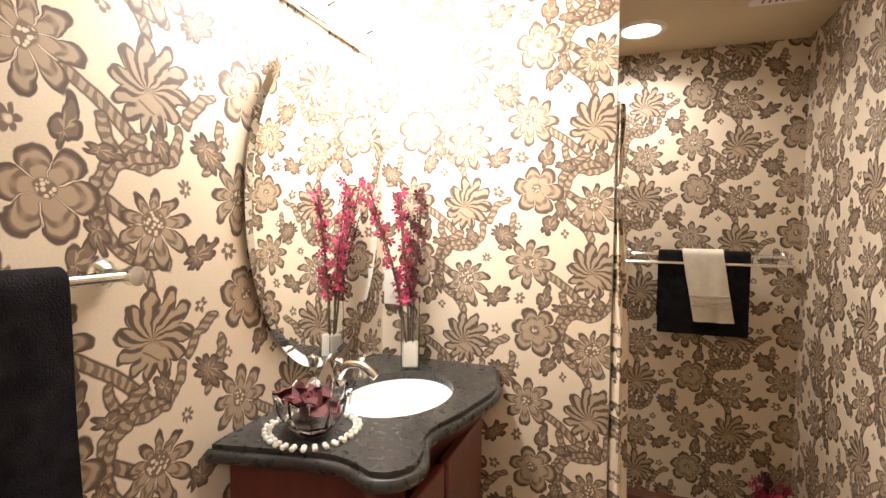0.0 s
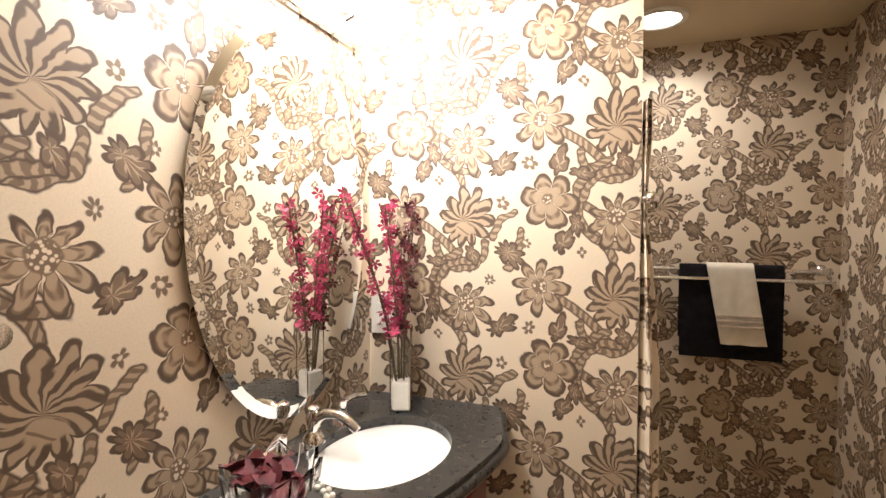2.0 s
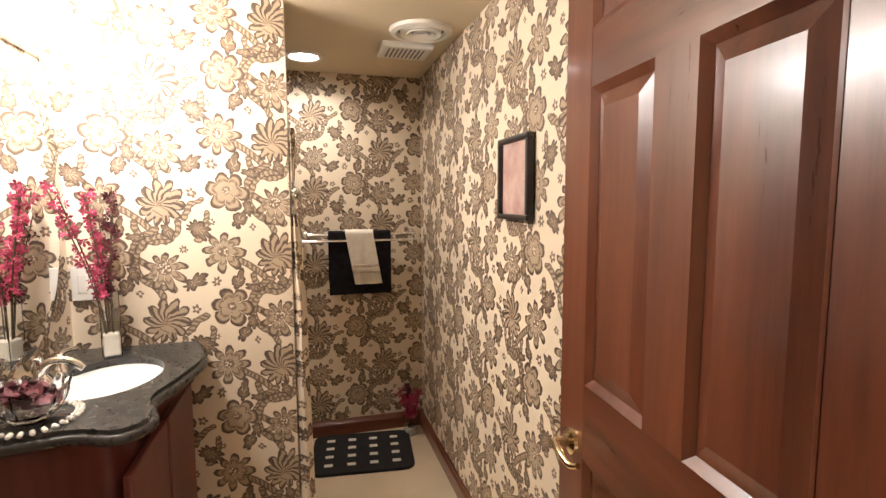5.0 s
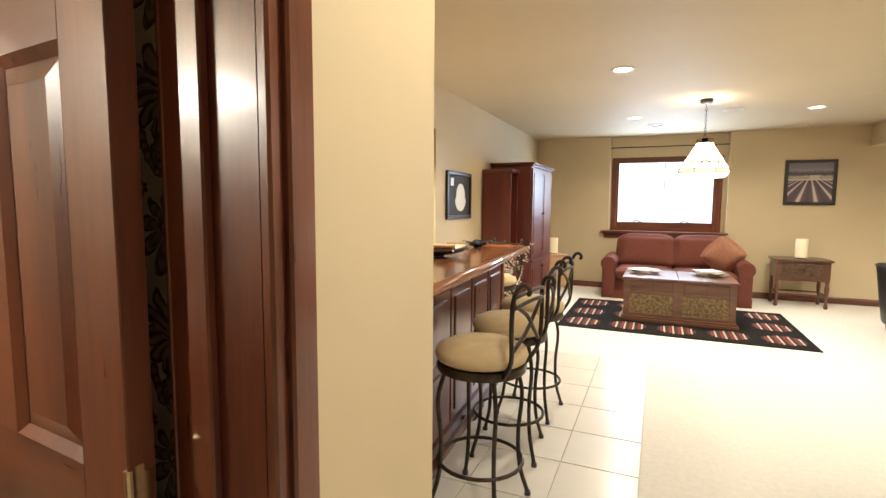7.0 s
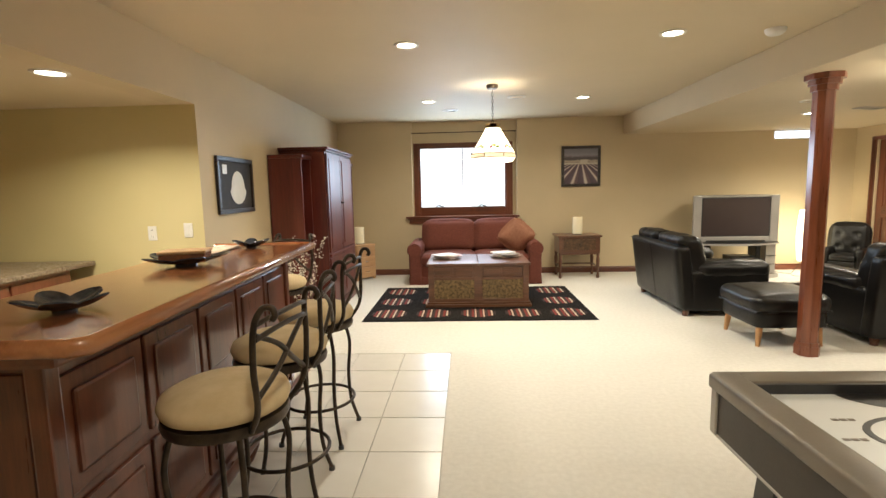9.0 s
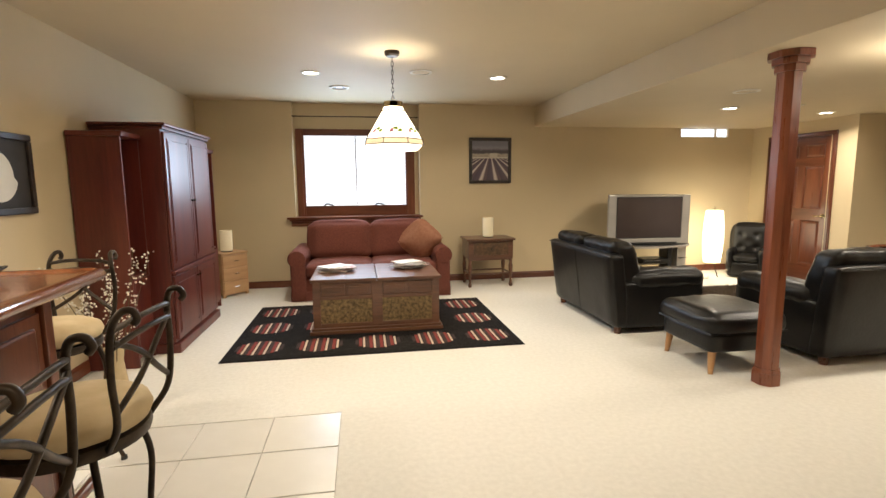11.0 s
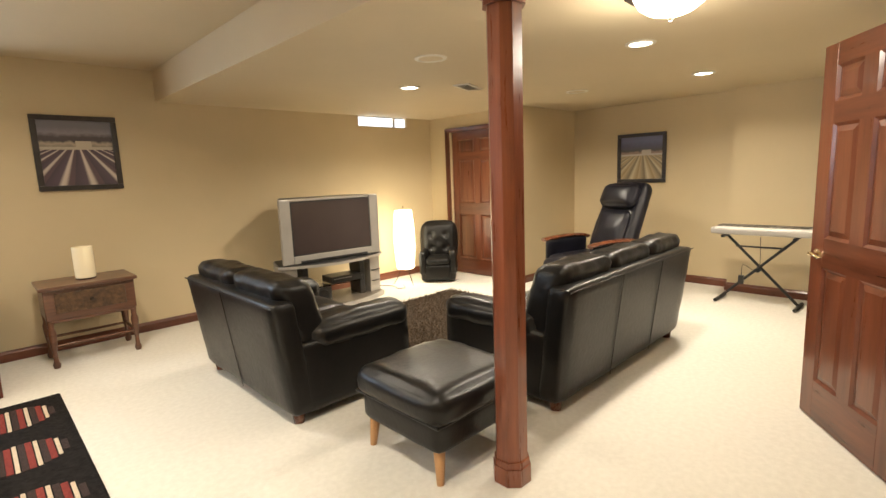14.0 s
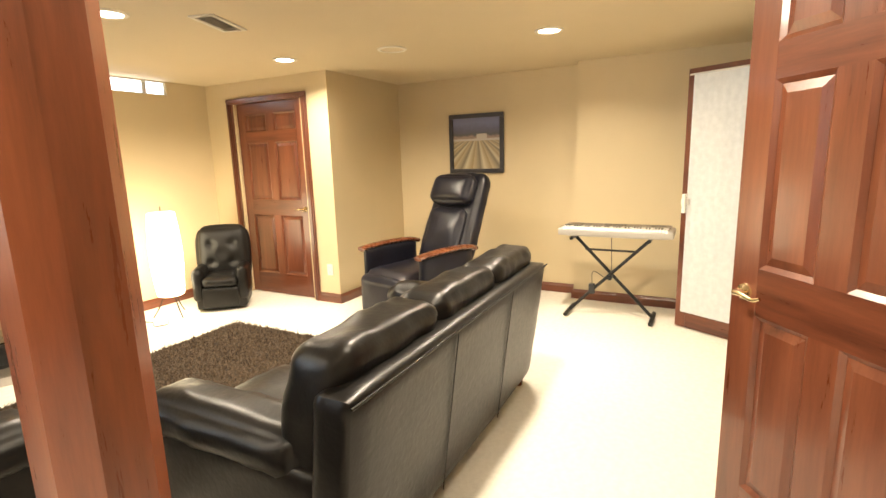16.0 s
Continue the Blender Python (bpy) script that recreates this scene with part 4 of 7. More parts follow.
def vent(x, y, z, w, h, yaw=0):
    d = thing("ceiling_vent", "white slatted ceiling air vent", "air vent", pose(x, y, z, 0, 0, yaw))
    part("backing", bm_box((-w / 2 + 0.01, -h / 2 + 0.01, -0.003), (w / 2 - 0.01, h / 2 - 0.01, -0.001)), HOCKGREY, d)
    fr = bm_box((-w / 2, -h / 2, -0.012), (w / 2, -h / 2 + 0.022, -0.001), 0.003, 1)
    bm_box((-w / 2, h / 2 - 0.022, -0.012), (w / 2, h / 2, -0.001), 0.003, 1, fr)
    bm_box((-w / 2, -h / 2 + 0.022, -0.012), (-w / 2 + 0.022, h / 2 - 0.022, -0.001), 0.003, 1, fr)
    bm_box((w / 2 - 0.022, -h / 2 + 0.022, -0.012), (w / 2, h / 2 - 0.022, -0.001), 0.003, 1, fr)
    part("rim", fr, WHITEMETAL, d)
    n = max(4, int((h - 0.05) / 0.016))
    for i in range(n):
        yy = -h / 2 + 0.03 + (h - 0.06) * i / (n - 1)
        part("slat", moved(bm_box((-w / 2 + 0.022, -0.006, -0.001), (w / 2 - 0.022, 0.006, 0.001)), pose(0, yy, -0.007, 35)), WHITEMETAL, d)


vent(5.50, 6.79, SOF, 0.36, 0.16, 20)
rv = thing("ceiling_vent", "round white ceiling air diffuser", "air vent", pose(0.668, 7.98, CEIL))
part("rim", bm_lathe([(0.075, -0.002), (0.115, -0.002), (0.112, -0.012), (0.085, -0.016), (0.075, -0.002)], 28), WHITEMETAL, rv, "", 40)
part("throat", bm_lathe([(0.0, -0.003), (0.075, -0.003), (0.075, -0.001), (0.0, -0.001)], 28), DARKPL, rv, "dark opening")
part("cone", bm_lathe([(0.0, -0.012), (0.045, -0.010), (0.03, -0.004), (0.0, -0.004)], 28), WHITEMETAL, rv, "", 40)
# bathroom fan and round vent
fan = thing("exhaust_fan", "white square bathroom exhaust fan grille", "fan grille", pose(-2.02, 0.68, BCEIL))
part("cover", bm_box((-0.10, -0.12, -0.028), (0.10, 0.12, -0.001), 0.010, 2), WHITEPL, fan)
for i in range(9):
    part("slot", bm_box((-0.07, -0.085 + i * 0.02, -0.0295), (0.07, -0.078 + i * 0.02, -0.0275)), DARKPL, fan)
rv2 = thing("ceiling_vent", "round white bathroom air diffuser with rings", "air vent", pose(-1.76, 0.70, BCEIL))
part("rim", bm_lathe([(0.10, -0.002), (0.135, -0.002), (0.130, -0.016), (0.108, -0.022), (0.10, -0.002)], 32), WHITEMETAL, rv2, "", 40)
for r in (0.085, 0.058, 0.03):
    part("ring", bm_lathe([(r - 0.014, -0.016), (r, -0.022), (r + 0.004, -0.006), (r - 0.010, -0.004), (r - 0.014, -0.016)], 28), WHITEMETAL, rv2, "", 40)
part("throat", bm_lathe([(0.0, -0.003), (0.10, -0.003), (0.10, -0.001), (0.0, -0.001)], 28), DARKPL, rv2, "dark opening")

# pendant lamp
pend = thing("pendant_lamp", "lit leaded-glass pendant lamp on a bronze chain", "lamp", pose(1.172, 6.36, 0))
part("canopy", bm_lathe([(0.0, CEIL - 0.045), (0.05, CEIL - 0.045), (0.065, CEIL - 0.03), (0.065, CEIL - 0.001), (0.0, CEIL - 0.001)], 24), IRON, pend, "", 40)
z = CEIL - 0.05
k = 0
while z > 2.17:
    link_pts = [(0.010 * math.cos(a) if k % 2 else 0, 0 if k % 2 else 0.010 * math.cos(a), z - 0.018 + 0.024 * math.sin(a)) for a in [2 * math.pi * i / 12 for i in range(12)]]
    part("chain_link", bm_tube(link_pts, 0.0028, 6, True), IRON, pend, "", 60)
    z -= 0.036
    k += 1


def tapered(w0, z0, w1, z1, sides=8, thick=0.005, top_cap=False):
    bm = bmesh.new()
    rings = [[bm.verts.new((w * math.cos(2 * math.pi * (i + 0.5) / sides), w * math.sin(2 * math.pi * (i + 0.5) / sides), z)) for i in range(sides)] for w, z in ((w0, z0), (w1, z1))]
    for i in range(sides):
        bm.faces.new((rings[0][i], rings[0][(i + 1) % sides], rings[1][(i + 1) % sides], rings[1][i]))
    bmesh.ops.solidify(bm, geom=bm.faces, thickness=thick)
    return bm


part("crown", tapered(0.085, 2.08, 0.085, 2.125, 8), BRASS, pend, "brass crown band")
part("neck", tapered(0.105, 2.045, 0.085, 2.08, 8), SHADEGLOW, pend)
part("glass_skirt", tapered(0.255, 1.80, 0.105, 2.045, 8), SHADEGLOW, pend, "milky glass panels lit from inside")
part("glass_band", tapered(0.265, 1.755, 0.257, 1.80, 8), SHADEBAND, pend, "mottled coloured glass band")
fringe = tapered(0.225, 1.715, 0.26, 1.755, 8)
part("glass_fringe", fringe, SHADEGLOW, pend)
for i in range(8):
    a = 2 * math.pi * (i + 0.5) / 8
    pts = [(0.268 * math.cos(a), 0.268 * math.sin(a), 1.757), (0.258 * math.cos(a), 0.258 * math.sin(a), 1.802), (0.107 * math.cos(a), 0.107 * math.sin(a), 2.046)]
    part("lead_came", bm_tube(pts, 0.0035, 6), IRON, pend)
for wr, zz in ((0.268, 1.757), (0.26, 1.802), (0.108, 2.046)):
    part("lead_came", bm_tube([(wr * math.cos(2 * math.pi * (i + 0.5) / 8), wr * math.sin(2 * math.pi * (i + 0.5) / 8), zz) for i in range(8)], 0.0045, 6, True), IRON, pend)
LEAFGLASS = glow("green_leaf_glass", (0.35, 0.42, 0.10), 0.35, (0.2, 0.25, 0.06))
PLUMGLASS = glow("plum_glass", (0.5, 0.22, 0.28), 0.35, (0.3, 0.12, 0.15))
for i in range(8):
    a = 2 * math.pi * i / 8
    for j, (off, zz, mt) in enumerate(((0.0, 1.885, LEAFGLASS), (0.035, 1.865, LEAFGLASS), (-0.035, 1.862, PLUMGLASS))):
        r = (0.258 - (zz - 1.8) * 0.612) * math.cos(math.pi / 8) + 0.008
        leaf = bmesh.new()
        ring = [leaf.verts.new((0, 0.026 * math.cos(t), 0.016 * math.sin(t) + 0.006 * math.sin(2 * t))) for t in [2 * math.pi * q / 10 for q in range(10)]]
        leaf.faces.new(ring)
        bmesh.ops.solidify(leaf, geom=leaf.faces, thickness=0.003)
        part("glass_leaf", moved(leaf, pose(r * math.cos(a) - off * math.sin(a), r * math.sin(a) + off * math.cos(a), zz, 0, 0, math.degrees(a)) @ pose(0, 0, 0, 20 * j, -31, 0)), mt, pend)

dome = thing("flush_ceiling_lamp", "lit frosted dome ceiling lamp with dark scrolled rim", "lamp", pose(4.37, 4.49, SOF))
part("rim", bm_lathe([(0.0, -0.001), (0.19, -0.001), (0.20, -0.02), (0.19, -0.04), (0.165, -0.045), (0.16, -0.035), (0.0, -0.035)], 36), IRON, dome, "", 40)
part("glass_dome", bm_lathe([(0.0, -0.135), (0.05, -0.132), (0.10, -0.115), (0.14, -0.085), (0.163, -0.045), (0.158, -0.045), (0.0, -0.046)], 36), DOMEGLOW, dome, "", 60).visible_shadow = False
part("finial", bm_lathe([(0.0, -0.165), (0.012, -0.158), (0.008, -0.148), (0.018, -0.136), (0.0, -0.132)], 16), IRON, dome, "", 40)
for i in range(18):
    a = 2 * math.pi * i / 18
    part("rim_bead", bm_lathe([(0.0, -0.012), (0.010, -0.006), (0.010, 0.006), (0.0, 0.012)], 8, (0.197 * math.cos(a), 0.197 * math.sin(a), -0.022)), IRON, dome, "", 60)


# ---- lounge corner by the window ----
def red_sofa():
    d = thing("sofa", "russet fabric two-seat sofa with rolled arms", "sofa", pose(0.99, 8.05, 0))
    part("base", bm_soft((-0.82, 0.03, 0.02), (0.82, 0.86, 0.30), 0.02, 0, 0, 6), REDFAB, d, "", 60)
    skirt = bm_box((-0.99, 0.02, 0.006), (0.99, 0.88, 0.12), 0.004, 1)
    part("skirt", skirt, REDFAB, d)
    part("backrest_frame", bm_soft((-0.84, 0.66, 0.10), (0.84, 0.90, 0.86), 0.07, 0, 0, 8), REDFAB, d, "", 60)
    for s in (-1, 1):
        bm = bm_soft((s * 0.99 if s < 0 else 0.80, 0.0, 0.02), (-0.80 if s < 0 else 0.99, 0.86, 0.52), 0.03, 0.005, 0, 8)
        part("arm", bm, REDFAB, d, "", 60)
        roll = bm_lathe([(0.0, -0.01), (0.10, -0.008), (0.112, 0.012), (0.112, 0.82), (0.10, 0.86), (0.0, 0.86)], 28)
        part("arm_roll", moved(roll, pose(s * 0.90, 0.0, 0.53, -90)), REDFAB, d, "", 50)
        part("seat_cushion", bm_soft((min(0, s * 0.80), -0.02, 0.28), (max(0, s * 0.80), 0.66, 0.46), 0.06, 0.025, 0.006, 10, s), REDFAB, d, "", 60)
        part("back_cushion", moved(bm_soft((min(0, s * 0.81), -0.10, 0.0), (max(0, s * 0.81), 0.10, 0.50), 0.09, 0.03, 0.008, 10, s * 3), pose(0, 0.60, 0.44, -12)), REDFAB, d, "", 60)


red_sofa()
pl = thing("throw_pillow", "tan square throw pillow propped on one corner", "pillow", pose(1.63, 8.33, 0.70, 14, 40, 8))
bm = bm_soft((-0.21, -0.06, -0.21), (0.21, 0.06, 0.21), 0.055, 0.03, 0.006, 12, 2)
for vert in bm.verts:
    e = max(abs(vert.co.x), abs(vert.co.z)) / 0.21
    vert.co.y *= 1 - 0.65 * e ** 3
part("cover", bm, PILLOWFAB, pl, "", 70)
part("piping", bm_tube([(-0.208, 0, -0.208), (0, 0, -0.2), (0.208, 0, -0.208), (0.2, 0, 0), (0.208, 0, 0.208), (0, 0, 0.2), (-0.208, 0, 0.208), (-0.2, 0, 0)], 0.006, 6, True), PILLOWFAB, pl)


def coffee_trunk():
    d = thing("coffee_table_trunk", "dark wooden trunk coffee table with carved front panels", "coffee table", pose(1.0, 6.62, 0.012))
    w, dp, h = 0.60, 0.83, 0.53
    part("plinth", bm_box((-w - 0.035, -0.03, 0.0), (w + 0.035, dp + 0.03, 0.035), 0.008, 2), TRUNKWOOD, d)
    part("plinth_moulding", bm_box((-w - 0.018, -0.015, 0.035), (w + 0.018, dp + 0.015, 0.06), 0.008, 2), TRUNKWOOD, d)
    part("body", bm_box((-w + 0.012, 0.012, 0.06), (w - 0.012, dp - 0.012, h - 0.03), 0.002, 1), TRUNKWOOD, d)
    for y0, y1 in ((0.0, 0.014), (dp - 0.014, dp)):
        for x0, x1 in ((-w, -w + 0.07), (-0.05, 0.05), (w - 0.07, w)):
            part("stile", bm_box((x0, y0, 0.06), (x1, y1, h - 0.03), 0.003, 1), TRUNKWOOD, d)
        for z0, z1 in ((0.06, 0.10), (0.33, 0.36)):
            part("rail", bm_box((-w + 0.07, y0 + 0.001, z0), (w - 0.07, y1 - 0.001, z1), 0.003, 1), TRUNKWOOD, d)
    for x0, x1 in ((-w + 0.07, -0.05), (0.05, w - 0.07)):
        bm = bmesh.new()
        nx, nz = 40, 18
        grid = [[bm.verts.new((x0 + (x1 - x0) * i / nx, 0.006 - 0.009 * max(0, noise.noise(Vector((i * 0.42 + x0 * 9, j * 0.42, 3.1)))), 0.10 + 0.23 * j / nz)) for j in range(nz + 1)] for i in range(nx + 1)]
        for i in range(nx):
            for j in range(nz):
                bm.faces.new((grid[i][j], grid[i + 1][j], grid[i + 1][j + 1], grid[i][j + 1]))
        part("carved_panel", bm, CARVED, d, "golden brown carved panel", 60)
        q = (x1 - x0) / 2
        for a in (x0, x0 + q):
            part("drawer_front", bm_box((a + 0.012, -0.004, 0.375), (a + q - 0.012, 0.012, 0.48), 0.006, 2), TRUNKWOOD, d)
            part("drawer_moulding", bm_box((a + 0.035, -0.009, 0.40), (a + q - 0.035, -0.003, 0.455), 0.004, 1), TRUNKWOOD, d)
    for x0, x1 in ((-w - 0.02, -0.002), (0.002, w + 0.02)):
        part("lid", bm_box((x0, -0.02, h - 0.03), (x1, dp + 0.02, h), 0.008, 2), TRUNKWOOD, d, "glossy dark lid")
    for x in (-0.33, 0.33):
        part("strap", bm_box((x - 0.035, -0.024, h - 0.026), (x + 0.035, dp + 0.024, h + 0.003), 0.002, 1), TRUNKWOOD, d)


coffee_trunk()


def magazines(x, y, z, seed, n, group):
    rnd = random.Random(seed)
    for i in range(n):
        d = thing("magazine", "glossy magazine in a loose stack on the trunk", "magazine", pose(x + rnd.uniform(-0.05, 0.05), y + rnd.uniform(-0.05, 0.05), z + i * 0.0085, 0, 0, rnd.uniform(-50, 50)), group)
        part("page_block", bm_box((-0.138, -0.103, 0.0008), (0.137, 0.103, 0.0072)), PAPERM, d)
        part("cover", bm_box((-0.14, -0.105, 0.0072), (0.14, 0.105, 0.0082), 0.0003, 1), COVERS[i % 3] if i < n - 1 else PAPERM, d)


magazines(0.62, 7.05, 0.548, 3, 6, "magazines on the trunk")
magazines(1.36, 7.12, 0.548, 5, 7, "magazines on the trunk")

# striped-circle rug
rug = thing("area_rug", "black rug with striped rust and cream circles", "rug", pose(0, 0, 0))
part("field", bm_box((-0.29, 6.02, 0.0), (2.265, 7.845, 0.012), 0.005, 2), BLACKRUG, rug)
part("binding", bm_box((-0.297, 6.013, 0.0), (2.272, 7.852, 0.007), 0.003, 1), BLACKRUG, rug)
rug_cols, rug_rows = 5, 3
for i in range(rug_cols):
    for j in range(rug_rows):
        if 0 < i < rug_cols - 1 and j == 1 and i != 1:
            continue
        cx, cy, rad = -0.29 + 2.555 * (i + 0.5) / rug_cols, 6.02 + 1.825 * (j + 0.5) / rug_rows, 0.20
        for s in range(13):
            x0 = -rad + 2 * rad * s / 13
            x1 = x0 + 2 * rad / 13
            mid = (x0 + x1) / 2
            half = math.sqrt(max(rad * rad - mid * mid, 0.0004))
            mt = (RUGBROWN, RUGRED, RUGCREAM)[s % 3]
            w = (x1 - x0) * (0.62 if mt is RUGCREAM else 0.96)
            part("stripe", bm_box((cx + mid - w / 2, cy - half * 0.92, 0.011), (cx + mid + w / 2, cy + half * 0.92, 0.0145), 0.002, 1), mt, rug)


def end_table():
    d = thing("end_table", "dark carved wooden end table with one drawer", "end table", pose(2.62, 8.47, 0))
    part("top", bm_box((-0.34, -0.03, 0.645), (0.34, 0.46, 0.675), 0.008, 2), TRUNKWOOD, d)
    part("body", bm_box((-0.315, 0.0, 0.40), (0.315, 0.43, 0.645), 0.004, 1), TRUNKWOOD, d)
    part("drawer", bm_box((-0.245, -0.012, 0.45), (0.245, 0.005, 0.615), 0.006, 2), DRAWERWOOD, d, "dark carved drawer front")
    part("knob", bm_lathe([(0.0, 0.0), (0.012, 0.004), (0.016, 0.014), (0.010, 0.022), (0.0, 0.024)], 14, (0, 0, 0)), IRON, d, "", 40).matrix_basis = pose(0, -0.012, 0.535, 90)
    part("apron", bm_box((-0.29, 0.004, 0.375), (0.29, 0.42, 0.40), 0.004, 1), TRUNKWOOD, d)
    for x in (-0.29, 0.29):
        for y in (0.03, 0.40):
            part("leg", bm_lathe([(0.0, 0.0), (0.020, 0.0), (0.028, 0.03), (0.018, 0.06), (0.016, 0.12), (0.024, 0.2), (0.030, 0.29), (0.020, 0.33), (0.026, 0.40), (0.0, 0.40)], 14, (x, y, 0)), TRUNKWOOD, d, "", 40)
    for a, b in (((-0.29, 0.40, 0.18), (0.29, 0.40, 0.18)), ((-0.29, 0.03, 0.18), (0.29, 0.03, 0.18)), ((-0.29, 0.03, 0.18), (-0.29, 0.40, 0.18)), ((0.29, 0.03, 0.18), (0.29, 0.40, 0.18))):
        part("stretcher", bm_rod(a, b, 0.012), TRUNKWOOD, d)


end_table()


def candle_lamp(x, y, z, h, r, lit):
    d = thing("candle_lamp", lit, "lamp", pose(x, y, z), "cream table lamps")
    part("base", bm_lathe([(0.0, 0.0), (r * 0.95, 0.0), (r * 0.95, 0.012), (0.0, 0.012)], 20), IRON, d, "", 40)
    part("shade", bm_lathe([(r * 0.97, 0.012), (r, 0.02), (r, h), (r * 0.93, h), (r * 0.93, 0.014)], 28), CREAMSHADE, d, "cream cylindrical shade", 40)


candle_lamp(2.63, 8.68, 0.675, 0.275, 0.075, "cream cylinder lamp on the dark end table")


def nightstand():
    d = thing("nightstand", "blond wooden three-drawer nightstand", "nightstand", pose(-0.86, 8.70, 0, 0, 0, 50))
    part("carcass", bm_box((-0.19, -0.14, 0.03), (0.19, 0.2, 0.55), 0.003, 1), BLOND, d)
    part("top", bm_box((-0.20, -0.155, 0.55), (0.20, 0.205, 0.572), 0.004, 1), BLOND, d)
    for i in range(3):
        z0 = 0.045 + i * 0.168
        dr = part("drawer", bm_box((-0.182, -0.153, z0), (0.182, -0.137, z0 + 0.160), 0.004, 1), BLOND, d)
        part("pull", bm_rod((-0.035, -0.165, z0 + 0.085), (0.035, -0.165, z0 + 0.085), 0.006), CHROME, dr)
    for x in (-0.17, 0.17):
        for y in (-0.12, 0.18):
            part("foot", bm_box((x - 0.018, y - 0.018, 0), (x + 0.018, y + 0.018, 0.03), 0.003, 1), BLOND, d)


nightstand()
candle_lamp(-0.87, 8.72, 0.572, 0.275, 0.075, "cream cylinder lamp on the blond nightstand")


def armoire():
    d = thing("entertainment_armoire", "dark mahogany entertainment armoire with panelled doors", "armoire", pose(WX + 0.012, 6.03, 0))
    # centre cabinet
    y0, y1, dx, h = 0.33, 1.53, 0.545, 1.93
    part("centre_body", bm_box((0, y0, 0.09), (dx - 0.025, y1, h - 0.05), 0.003, 1), MAHOG, d)
    part("centre_plinth", bm_box((0, y0 - 0.012, 0.0), (dx + 0.012, y1 + 0.012, 0.085), 0.012, 2), MAHOG, d)
    cr = bm_box((0, y0 - 0.012, h - 0.05), (dx, y1 + 0.012, h - 0.025), 0.006, 2)
    bm_box((0, y0 - 0.035, h - 0.025), (dx + 0.025, y1 + 0.035, h), 0.008, 2, cr)
    part("cornice", cr, MAHOG, d)
    mid = (y0 + y1) / 2
    for a, b in ((y0 + 0.015, mid - 0.003), (mid + 0.003, y1 - 0.015)):
        for z0, z1 in ((0.11, 0.66), (0.72, h - 0.07)):
            dr = part("door", bm_box((dx - 0.022, a, z0), (dx - 0.002, b, z1), 0.003, 1), MAHOG, d)
            e = 0.065
            pb = bm_box((dx - 0.003, a + e, z0 + e), (dx + 0.006, b - e, z1 - e), 0.006, 2)
            for q0, q1, w0, w1 in ((a + e - 0.016, a + e - 0.004, z0 + e - 0.016, z1 - e + 0.016), (b - e + 0.004, b - e + 0.016, z0 + e - 0.016, z1 - e + 0.016)):
                bm_box((dx - 0.003, q0, w0), (dx + 0.004, q1, w1), 0.003, 1, pb)
            part("raised_panel", pb, MAHOG, dr)
            kz = (z0 + z1) / 2 if z0 > 0.5 else z1 - 0.08
            ky = b - 0.03 if b < mid else a + 0.03
            part("knob", moved(bm_lathe([(0, 0), (0.006, 0.002), (0.013, 0.016), (0.008, 0.024), (0, 0.025)], 12), pose(dx - 0.002, ky, kz, 0, 90, 0)), IRON, dr, "", 40)
    part("waist_moulding", bm_box((dx - 0.02, y0, 0.67), (dx + 0.012, y1, 0.71), 0.008, 2), MAHOG, d)
    # side piers with an open niche
    for a, b, dp, hh in ((0.0, y0 - 0.013, 0.36, 1.83), (y1 + 0.013, 2.06, 0.43, 1.83)):
        part("pier_side", bm_box((0, a, 0.0), (dp, a + 0.02, hh - 0.04), 0.002, 1), MAHOG, d)
        part("pier_side", bm_box((0, b - 0.02, 0.0), (dp, b, hh - 0.04), 0.002, 1), MAHOG, d)
        part("pier_back", bm_box((0, a + 0.02, 0.0), (0.015, b - 0.02, hh - 0.04)), MAHOG, d)
        for z in (0.06, 0.70):
            part("shelf", bm_box((0.015, a + 0.02, z), (dp - 0.012, b - 0.02, z + 0.022), 0.002, 1), MAHOG, d)
        part("lower_door", bm_box((dp - 0.012, a + 0.022, 0.085), (dp + 0.004, b - 0.022, 0.695), 0.004, 1), MAHOG, d)
        part("pier_cornice", bm_box((0, a - 0.015, hh - 0.04), (dp + 0.02, b + 0.002, hh), 0.010, 2), MAHOG, d)


armoire()


def picture(name, label, m, w, h, art, rim=0.045, mat_w=0.0, matte=None):
    """A framed picture; local x to the right, z up, y out of the wall towards the viewer (negative)."""
    d = thing(name, label, "picture", m)
    for x0, x1, z0, z1 in ((-w / 2, w / 2, h / 2 - rim, h / 2), (-w / 2, w / 2, -h / 2, -h / 2 + rim), (-w / 2, -w / 2 + rim, -h / 2 + rim, h / 2 - rim), (w / 2 - rim, w / 2, -h / 2 + rim, h / 2 - rim)):
        fbm = bm_box((x0, -0.028, z0), (x1, -0.001, z1), 0.006, 2)
        part("frame_side", fbm, FRAMEBLK, d)
    part("print", bm_box((-w / 2 + rim, -0.012, -h / 2 + rim), (w / 2 - rim, -0.002, h / 2 - rim)), matte or art, d)
    return d


